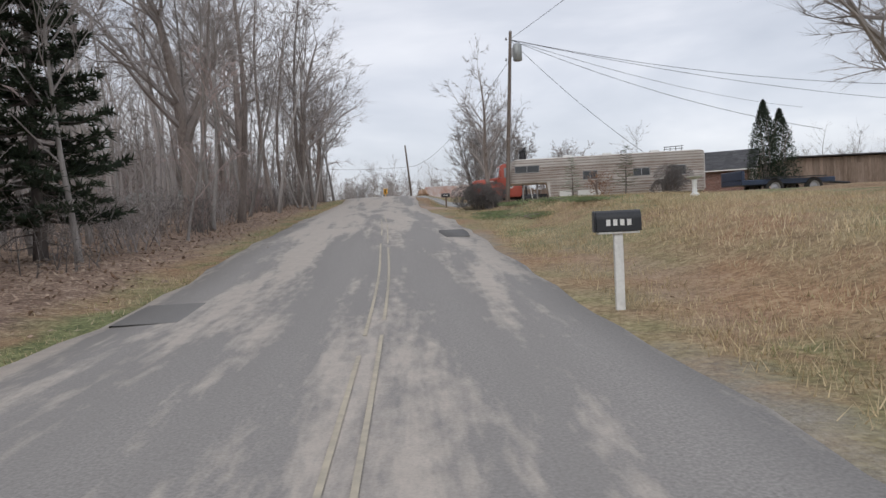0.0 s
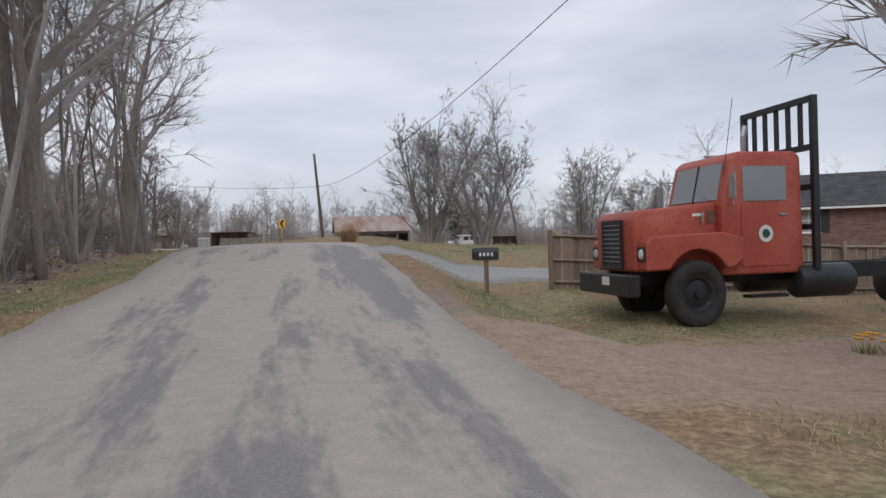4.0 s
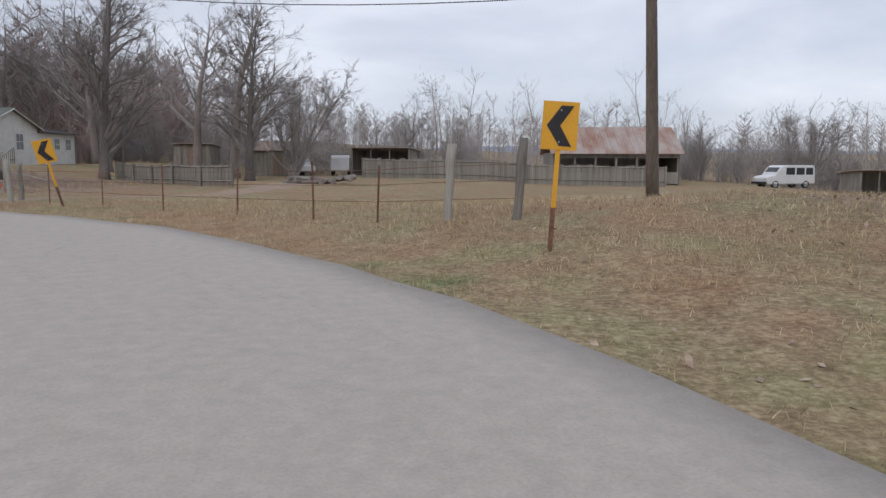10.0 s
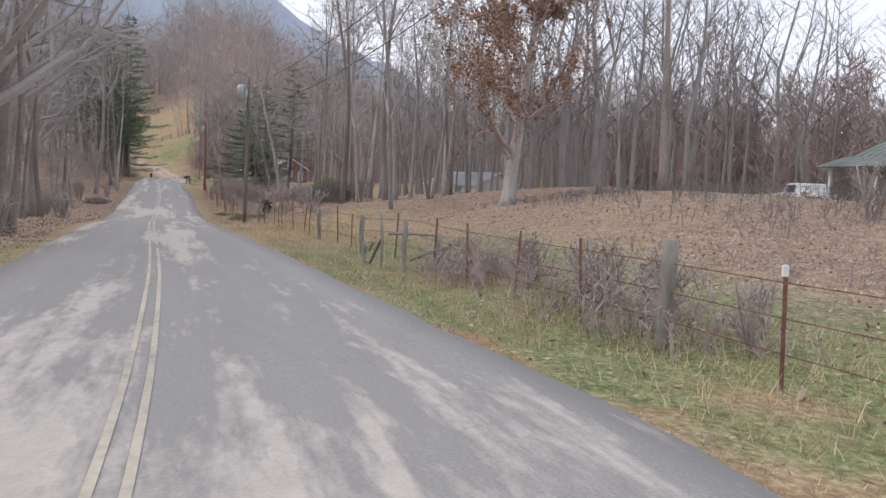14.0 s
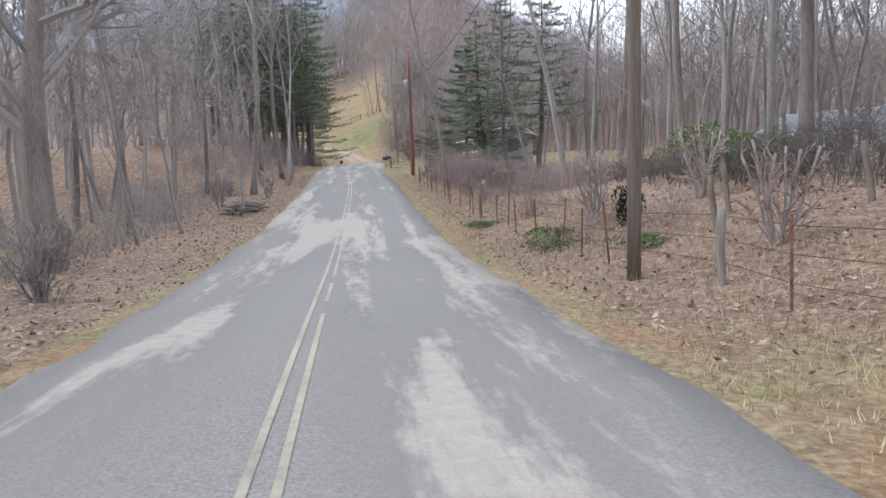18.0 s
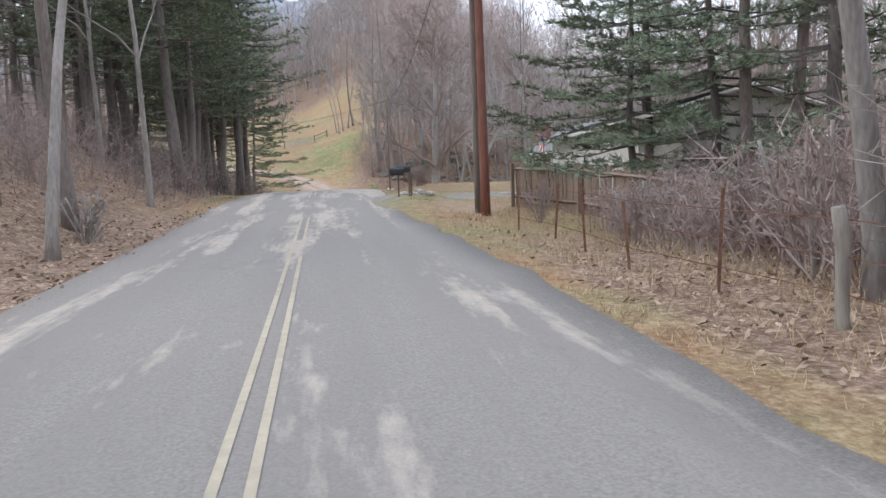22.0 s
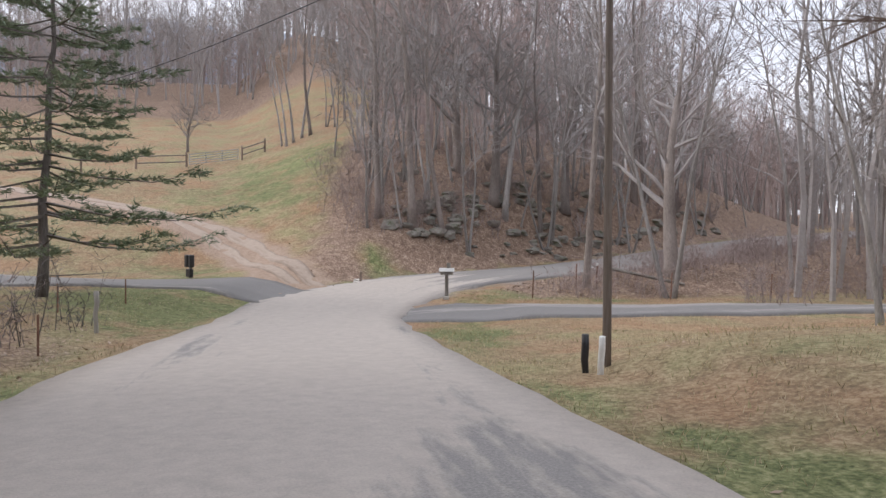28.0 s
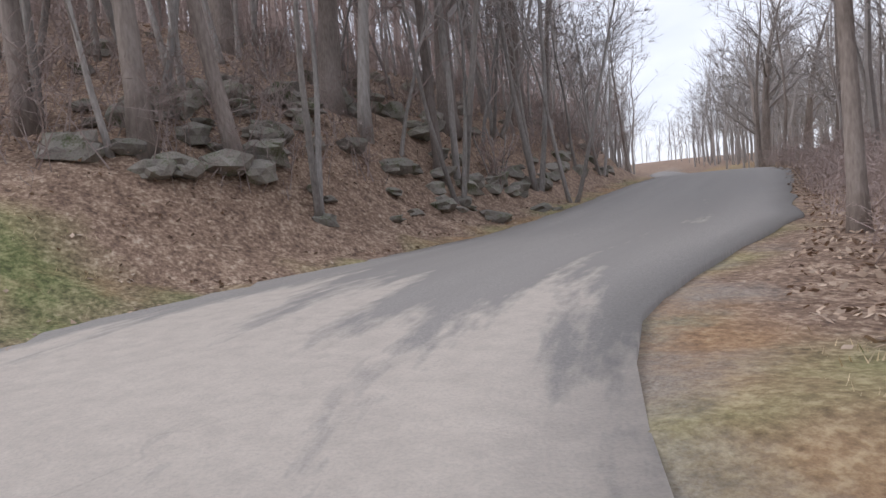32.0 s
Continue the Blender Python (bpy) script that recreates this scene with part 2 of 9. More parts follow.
PALE_STONE = material("pale_stone", [(0.5, 0.47, 0.42), (0.65, 0.62, 0.57)], 3, 0.9, bump=0.4, fine=25, per_object=0.15)
GALV = material("galvanised_pipe", [(0.32, 0.34, 0.34), (0.45, 0.47, 0.46)], 4, 0.5, metal=0.6, bump=0.1, fine=40)
FLAG_RED = material("flag_red", [(0.45, 0.03, 0.04), (0.55, 0.05, 0.06)], 2, 0.9, bump=0, fine=20)
FLAG_BLUE = material("flag_blue", [(0.03, 0.05, 0.18), (0.05, 0.08, 0.24)], 2, 0.9, bump=0, fine=20)
CONCRETE = material("concrete_path", [(0.4, 0.38, 0.34), (0.52, 0.5, 0.46)], 2, 0.95, bump=0.3, fine=40)
WIRE = material("wire", [(0.03, 0.03, 0.032), (0.06, 0.06, 0.062)], 3, 0.6, bump=0, fine=20)


# ---- mesh helpers ----
def mesh_from(name, verts, faces, mat, smooth=False):
    me = bpy.data.meshes.new(name)
    me.from_pydata([tuple(map(float, v)) for v in verts], [], faces)
    mats = mat if isinstance(mat, (list, tuple)) else [mat]
    for m in mats:
        me.materials.append(m)
    if smooth:
        me.polygons.foreach_set("use_smooth", [True] * len(me.polygons))
    me.update()
    return me


def part(name, bm, mat, parent, label="", smooth=False):
    """Links a bmesh (or a (verts, faces) pair, or a mesh) as one mesh object under a thing or part."""
    if isinstance(bm, tuple):
        me = mesh_from(name, bm[0], bm[1], mat, smooth)
    elif isinstance(bm, bpy.types.Mesh):
        me = bm
    else:
        me = bpy.data.meshes.new(name)
        bm.to_mesh(me)
        bm.free()
        me.materials.append(mat)
        if smooth:
            me.polygons.foreach_set("use_smooth", [True] * len(me.polygons))
    ob = new(name, me)
    if parent:
        ob.parent = parent
    if label:
        ob["label"] = label
    return ob


def thing(name, label, category, m=None, group="", kind=""):
    ob = new(name)
    ob.empty_display_size = 0.2
    if m is not None:
        ob.matrix_world = m
    return tagged(ob, label, category, group, kind)


def boxes(*items):
    """Bevel-less boxes joined: items of (x0, y0, z0, x1, y1, z1). Returns (verts, faces)."""
    vs, fs = [], []
    for x0, y0, z0, x1, y1, z1 in items:
        k = len(vs)
        vs += [(x0, y0, z0), (x1, y0, z0), (x1, y1, z0), (x0, y1, z0), (x0, y0, z1), (x1, y0, z1), (x1, y1, z1), (x0, y1, z1)]
        fs += [(k, k + 3, k + 2, k + 1), (k + 4, k + 5, k + 6, k + 7), (k, k + 1, k + 5, k + 4), (k + 1, k + 2, k + 6, k + 5), (k + 2, k + 3, k + 7, k + 6), (k + 3, k, k + 4, k + 7)]
    return vs, fs


def soft_box(x0, y0, z0, x1, y1, z1, r=0.01, seg=1):
    bm = bmesh.new()
    bmesh.ops.create_cube(bm, size=1)
    for v in bm.verts:
        v.co = ((x0 + x1) / 2 + v.co.x * (x1 - x0), (y0 + y1) / 2 + v.co.y * (y1 - y0), (z0 + z1) / 2 + v.co.z * (z1 - z0))
    if r:
        bmesh.ops.bevel(bm, geom=list(bm.edges), offset=min(r, 0.45 * min(abs(x1 - x0), abs(y1 - y0), abs(z1 - z0))), segments=seg, affect="EDGES", profile=0.5)
    return bm


def prism(outline, y0, y1, r=0.0, seg=2):
    """An outline in x, z pushed along y; r rounds its edges."""
    bm = bmesh.new()
    a = [bm.verts.new((x, y0, z)) for x, z in outline]
    b = [bm.verts.new((x, y1, z)) for x, z in outline]
    bm.faces.new(a)
    bm.faces.new(b[::-1])
    n = len(outline)
    for i in range(n):
        bm.faces.new((a[i], b[i], b[(i + 1) % n], a[(i + 1) % n]))
    bmesh.ops.recalc_face_normals(bm, faces=bm.faces)
    if r:
        bmesh.ops.bevel(bm, geom=list(bm.edges), offset=r, segments=seg, affect="EDGES", profile=0.5)
    return bm


def tube(points, radii, sides=6, cap=True):
    """A tapered tube along points. Returns (verts, faces)."""
    pts = [Vector(p) for p in points]
    vs, fs = [], []
    n = len(pts)
    for i, p in enumerate(pts):
        d = (pts[min(i + 1, n - 1)] - pts[max(i - 1, 0)])
        d = d.normalized() if d.length > 1e-9 else Vector((0, 0, 1))
        u = d.cross(Vector((0.31, 0.95, 0.07)) if abs(d.z) > 0.8 else Vector((0, 0, 1))).normalized()
        w = d.cross(u)
        r = radii[i] if isinstance(radii, (list, tuple)) else radii
        for k in range(sides):
            a = 2 * math.pi * k / sides
            q = p + (u * math.cos(a) + w * math.sin(a)) * r
            vs.append((q.x, q.y, q.z))
    for i in range(n - 1):
        for k in range(sides):
            a, b = i * sides + k, i * sides + (k + 1) % sides
            fs.append((a, b, b + sides, a + sides))
    if cap:
        fs.append(tuple(range(sides))[::-1])
        fs.append(tuple(range((n - 1) * sides, n * sides)))
    return vs, fs


def join(*pairs):
    vs, fs = [], []
    for v, f in pairs:
        k = len(vs)
        vs += list(v)
        fs += [tuple(i + k for i in q) for q in f]
    return vs, fs


def disc_wheel(r, w, rim):
    """A tyre as a lathe profile about y, with a hollow for the rim."""
    prof = [(rim, -w * 0.42), (r * 0.86, -w * 0.5), (r * 0.97, -w * 0.42), (r, -w * 0.25), (r, w * 0.25), (r * 0.97, w * 0.42), (r * 0.86, w * 0.5), (rim, w * 0.42)]
    vs, fs, n = [], [], 24
    for k in range(n):
        a = 2 * math.pi * k / n
        vs += [(q * math.cos(a), y, q * math.sin(a)) for q, y in prof]
    m = len(prof)
    for k in range(n):
        for j in range(m):
            fs.append((k * m + j, k * m + (j + 1) % m, ((k + 1) % n) * m + (j + 1) % m, ((k + 1) % n) * m + j))
    return vs, fs


def lathe(profile, n=16):
    """Turns (radius, z) pairs about z."""
    vs, fs, m = [], [], len(profile)
    for k in range(n):
        a = 2 * math.pi * k / n
        vs += [(r * math.cos(a), r * math.sin(a), z) for r, z in profile]
    for k in range(n):
        for j in range(m - 1):
            fs.append((k * m + j, ((k + 1) % n) * m + j, ((k + 1) % n) * m + j + 1, k * m + j + 1))
    return vs, fs


def moved(pair, m):
    vs, fs = pair
    return [tuple(m @ Vector(v)) for v in vs], fs


# ---- the lie of the land ----
ROAD = [(1.4, -30.0, -0.4), (0.3, -10.0, -0.2), (-0.62, 8.3, 0.24), (-1.18, 16.3, 0.74), (-1.8, 24.2, 1.22), (-2.55, 31.7, 1.60), (-3.3, 41.0, 2.12), (-3.9, 50.4, 2.95), (-4.7, 61.9, 3.13), (-5.7, 69.6, 3.02),
        (-7.7, 76.6, 2.99), (-11.1, 82.6, 3.07), (-15.6, 87.1, 3.15), (-21.4, 90.3, 3.2), (-27.9, 92.0, 3.16), (-39.1, 92.5, 2.92), (-58.2, 92.5, 2.66), (-75.7, 92.7, 2.06), (-93.2, 93.1, 2.50),
        (-109.8, 93.4, 3.38), (-121.1, 93.7, 4.18), (-133.7, 94.0, 4.45), (-148.4, 95.0, 3.95), (-158.4, 97.4, 3.74), (-163.4, 102.1, 4.25), (-166.6, 109.2, 4.64), (-170.2, 116.0, 5.1), (-174.6, 124.5, 5.75), (-180.5, 134.5, 6.25), (-193.0, 153.0, 6.9), (-220.0, 190.0, 8.2), (-286.0, 281.0, 14.0)]


def spline(points, step=1.0):
    """Catmull-Rom through the points, about one point each step."""
    p = [np.array(q, float) for q in points]
    p = [2 * p[0] - p[1]] + p + [2 * p[-1] - p[-2]]
    out = []
    for i in range(1, len(p) - 2):
        n = max(2, int(np.linalg.norm(p[i + 1] - p[i]) / step))
        for k in range(n):
            t = k / n
            out.append(0.5 * (2 * p[i] + (p[i + 1] - p[i - 1]) * t + (2 * p[i - 1] - 5 * p[i] + 4 * p[i + 1] - p[i + 2]) * t * t + (3 * p[i] - p[i - 1] - 3 * p[i + 1] + p[i + 2]) * t ** 3))
    out.append(p[-2])
    return np.array(out)


CENTRE = spline(ROAD, 1.0)
TANGENT = np.gradient(CENTRE[:, :2], axis=0)
TANGENT /= np.linalg.norm(TANGENT, axis=1)[:, None]
RIGHT = np.c_[TANGENT[:, 1], -TANGENT[:, 0]]
HALF = 2.75


def sstep(a, b, x):
    t = np.clip((x - a) / (b - a), 0, 1)
    return t * t * (3 - 2 * t)


def bump(x, y, cx, cy, rx, ry, h):
    return h * np.exp(-((x - cx) / rx) ** 2 - ((y - cy) / ry) ** 2)


def lumps(x, y):
    return 0.5 * np.sin(x * 0.9 + 1.3 * np.sin(y * 0.53)) * np.sin(y * 0.8 + 1.1 * np.sin(x * 0.61)) + 0.5 * np.sin(x * 0.31 + 2) * np.sin(y * 0.27 + 1)


def land(x, y):
    """Height of the ground at arrays x, y, and the signed distance from the road's centre (right positive)."""
    x, y = np.atleast_1d(np.asarray(x, float)), np.atleast_1d(np.asarray(y, float))
    z, side = np.empty(len(x)), np.empty(len(x))
    for a in range(0, len(x), 4000):
        s = slice(a, a + 4000)
        dx, dy = x[s, None] - CENTRE[None, :, 0], y[s, None] - CENTRE[None, :, 1]
        d2 = dx * dx + dy * dy
        i = d2.argmin(1)
        r = np.arange(len(i))
        d = np.sqrt(d2[r, i])
        sd = dx[r, i] * RIGHT[i, 0] + dy[r, i] * RIGHT[i, 1]
        sd = np.where(sd >= 0, 1, -1) * d
        w = 1 / (d2 + 64) ** 1.5
        base = (w * CENTRE[None, :, 2]).sum(1) / w.sum(1)
        X, Y = x[s], y[s]
        far = base
        # the ground falls away to the east of the first rise
        far = far - (0.74 * sstep(2.3, 3.9, sd) - 0.14 * sstep(4.4, 6.5, sd)) * sstep(32, 41, Y) * sstep(58, 50, Y) * sstep(-40, -10, X) - 0.3 * sstep(4, 16, sd) * sstep(25, 45, Y) * sstep(75, 58, Y) * sstep(-40, -10, X)
        far = far - 0.5 * sstep(4, 22, sd) * sstep(60, 75, Y) * sstep(-12, -2, X)
        far = far - 2.0 * sstep(12, 36, X) * sstep(72, 98, Y)
        far = far + bump(X, Y, -0.5, 89.5, 5, 4.5, 0.6) + bump(X, Y, -3, 93, 9, 6, 0.55) + bump(X, Y, 14, 72, 8, 8, -0.65)
        # mound before the white house
        far = far + bump(X, Y, -54, 114, 14, 10, 1.5) + 1.1 * sstep(98, 125, Y) * sstep(-30, -42, X) * sstep(-100, -80, X)
        # south bank beside the pines, hollow before it
        far = far + 2.6 * sstep(-3.5, -11, sd) * sstep(-98, -108, X) * sstep(-150, -132, X) * sstep(112, 98, Y)
        far = far - 0.9 * sstep(-4, -10, sd) * sstep(-60, -70, X) * sstep(-104, -92, X) * sstep(110, 98, Y)
        far = far - 0.5 * sstep(4, 9, sd) * sstep(-84, -92, X) * sstep(-112, -104, X) * sstep(90, 98, Y)
        # raised lawns along the road
        far = far + 0.45 * sstep(2.8, 6, sd) * sstep(-127, -133, X) * sstep(-156, -148, X) * sstep(90, 94, Y)
        far = far + 0.5 * sstep(2.8, 6, sd) * sstep(0, 8, Y) * sstep(34, 26, Y) * sstep(-10, -2, X)
        # bank on the north side of the straight
        far = far + 0.85 * sstep(4.2, 10.5, sd) * sstep(-60, -66, X) * sstep(-92, -82, X) * sstep(90, 95, Y)
        # level grass round the driveway by the junction
        level = sstep(-161.5, -158.8, X) * sstep(-145, -149, X) * sstep(97.5, 100.5, Y) * sstep(145, 128, Y) * (sd > 0)
        far = far * (1 - level) + 3.86 * level
        # western hill: open meadow to the south, wooded rocky bank to the north
        west = -169.0 - X
        meadow = (0.24 * np.clip(west, 0, 90) + 0.12 * np.clip(west - 64, 0, 150)) * sstep(-2, 8, west) * sstep(138, 116, Y)
        bank = 6.5 * (1 - np.exp(-np.clip(-sd - 3.0, 0, 200) / 9.0)) + 0.17 * np.clip(-sd - 3, 0, 90) + 0.3 * np.clip(-sd - 40, 0, 110)
        wooded = sstep(92, 107, Y) * sstep(-160, -168, X) * (sd < 0) * sstep(160, 126, Y)
        far = far + meadow * (1 - wooded) * (sd < 0) + bank * wooded
        far = far + 12 * sstep(-60, -190, X) * sstep(60, -60, Y) + 3 * sstep(150, 330, Y) + 3 * sstep(80, 260, X)
        k = sstep(2.7, 6.5, d)
        zz = CENTRE[i, 2] * (1 - k) + far * k
        zz = zz - 0.05 * (d < 3.6) - 0.12 * np.exp(-((d - 4.2) / 0.8) ** 2) * (np.abs(Y - 90) < 400)
        zz = zz - 0.45 * np.exp(-((sd - 4.0) / 1.0) ** 2) * sstep(39, 43, Y) * sstep(53, 49, Y) * (X > -12)
        zz = zz + lumps(X, Y) * (0.02 + 0.09 * sstep(4, 14, d))
        zz = zz + (bump(X, Y, -115.2, 96.6, 2.2, 1.3, 0.32) + bump(X, Y, -158.5, 101.3, 2.4, 1.6, 0.24)) * sstep(1.9, 2.5, d)
        z[s], side[s] = zz, sd
    return z, side


def gz(x, y):
    return float(land(x, y)[0][0])


def axis_points(lo, hi, step, reach):
    inner = list(np.arange(lo, hi + step / 2, step))
    out, s = [], step
    p = inner[-1]
    while p < reach:
        s *= 1.28
        p += s
        out.append(p)
    low, s, p = [], step, inner[0]
    while p > -reach:
        s *= 1.28
        p -= s
        low.append(p)
    return np.array(low[::-1] + inner + out)


GX, GY = axis_points(-240, 62, 1.0, 2600), axis_points(-32, 200, 1.0, 2600)


def near_line(x, y, pts):
    """Distance of arrays x, y from a polyline."""
    best = np.full(len(x), 1e9)
    for (ax, ay), (bx, by) in zip(pts[:-1], pts[1:]):
        ux, uy = bx - ax, by - ay
        t = np.clip(((x - ax) * ux + (y - ay) * uy) / (ux * ux + uy * uy), 0, 1)
        best = np.minimum(best, np.hypot(x - ax - t * ux, y - ay - t * uy))
    return best


GRAVEL = [([(-0.5, 39.0), (2.0, 38.6), (8.0, 39.5)], 2.2, 1), ([(-25.0, 93.5), (-25.4, 97.5), (-23.5, 100.5), (-19.5, 107.0), (-20.0, 120.0), (-24.5, 145.0)], 1.1, 1), ([(-25.6, 93.5), (-25.6, 96.0), (-24.6, 99.0)], 2.3, 1),
          ([(-116.5, 96.0), (-119.0, 99.5), (-124.0, 104.5)], 1.5, 0), ([(-160.0, 97.4), (-165.2, 96.3), (-169.3, 95.4), (-173.5, 94.3), (-178.7, 91.0), (-184.0, 84.0), (-188.0, 75.0)], 1.3, 1)]


def zones(x, y, sd):
    """Green, litter and gravel shares of the ground."""
    d = np.abs(sd)
    n = lumps(x * 1.7 + 5, y * 1.7 + 9)
    litter = np.zeros(len(x))
    litter = np.maximum(litter, sstep(-3.7, -5.4, sd) * sstep(75, 60, y) * (x < 5))
    litter = np.maximum(litter, sstep(-3.0, -5.0, sd) * sstep(-30, -38, x) * sstep(-156, -150, x) * (y < 94) * (0.75 + 0.25 * n))
    litter = np.maximum(litter, sstep(103, 108, y) * sstep(-52, -62, x) * sstep(-112, -106, x))
    litter = np.maximum(litter, (0.95 - 0.3 * n) * sstep(2.9, 3.8, sd) * sstep(-60, -67, x) * sstep(-112, -100, x) * (y < 106))
    litter = np.maximum(litter, np.minimum(bump(x, y, -54, 113, 18, 10, 1.5), 0.68))
    litter = np.maximum(litter, 0.9 * np.minimum(bump(x, y, -37, 111, 11, 9, 1.6), 1))
    open_field = sstep(-8.5, -11.5, sd) * sstep(-56, -64, x) * sstep(-96, -88, x) * (y < 94)
    litter = litter * (1 - 0.85 * open_field)
    litter = np.maximum(litter, 0.9 * sstep(-12, -10, sd) * sstep(-2.6, -3.2, sd) * sstep(-44, -52, x) * sstep(-118, -112, x) * (y < 94))
    litter = np.maximum(litter, sstep(-2.9, -3.8, sd) * sstep(95.8, 100.0, y + 0.25 * (x + 172)) * sstep(-163, -167, x) * sstep(158, 140, y))
    litter = np.maximum(litter, sstep(1.9, 2.7, sd) * sstep(102.2, 104, y) * sstep(-158.0, -160.0, x) * sstep(150, 135, y))
    litter = litter * (1 - 0.8 * bump(x, y, -167.9, 100.1, 2.0, 1.2, 1))
    litter = np.maximum(litter, 0.62 * sstep(82, 90, y) * sstep(-6, 0, x) * sstep(24, 14, x) * sstep(100, 92, y))
    litter = np.maximum(litter, bump(x, y, 4.5, 30.0, 4.0, 3.0, 0.8))
    litter = np.maximum(litter, bump(x, y, 8.0, 80.0, 9.0, 4.0, 0.75))
    litter = np.maximum(litter, 0.95 * sstep(-224, -236, x + 0.12 * (90 - y)) * sstep(30, 45, y))
    green = 0.26 + 0.5 * n * (1 - 0.75 * sstep(-166, -176, x))
    green = green + 0.5 * bump(x, y, 5, 66, 9, 7, 1) + 0.25 * bump(x, y, 12, 16, 8, 12, 1) - 0.25 * bump(x, y, 3, 14, 3, 14, 1) + 0.6 * bump(x, y, -38, 100, 14, 3.5, 1) + 0.5 * bump(x, y, -162, 91.5, 6, 3, 1) + 0.35 * bump(x, y, -185, 97, 9, 6, 1)
    straight = sstep(-46, -58, x) * sstep(-116, -108, x)
    green = green + 0.3 * np.exp(-((d - 3.6) / 0.6) ** 2) * (1 - straight) - 0.25 * straight
    green = green + 0.5 * bump(x, y, 3.0, 25, 2.2, 6, 1) + 0.55 * bump(x, y, 3, 70, 9, 4.5, 1) + 0.42 * bump(x, y, -167.8, 99.9, 2.4, 1.4, 1) + 0.3 * bump(x, y, -33, 99.5, 7, 2.5, 1)
    green = green - 0.5 * bump(x, y, -12, 100, 16, 14, 1) - 0.35 * bump(x, y, -130, 102, 10, 6, 1) - 0.3 * sstep(60, 110, y) * (x > -12)
    gravel, dirt = np.zeros(len(x)), np.zeros(len(x))
    for pts, w, tan in GRAVEL:
        share = sstep(w + 0.5, w - 0.5, near_line(x, y, pts) + 0.35 * n)
        if tan:
            dirt = np.maximum(dirt, share)
        else:
            gravel = np.maximum(gravel, share)
    gravel = np.maximum(gravel, 0.5 * sstep(2.75, 2.35, d))
    dirt = np.maximum(dirt, 0.55 * bump(x, y, 2.6, 13, 1.2, 9, 1))
    dirt = np.maximum(dirt, 0.85 * bump(x, y, -113.0, 97.8, 2.4, 1.1, 1))
    dirt = np.maximum(dirt, np.minimum(1.3 * bump(x, y, -164.2, 96.6, 3.2, 1.5, 1), 1))
    return np.clip(green, 0, 1), np.clip(litter, 0, 1), np.clip(gravel, 0, 1), np.clip(dirt, 0, 1)


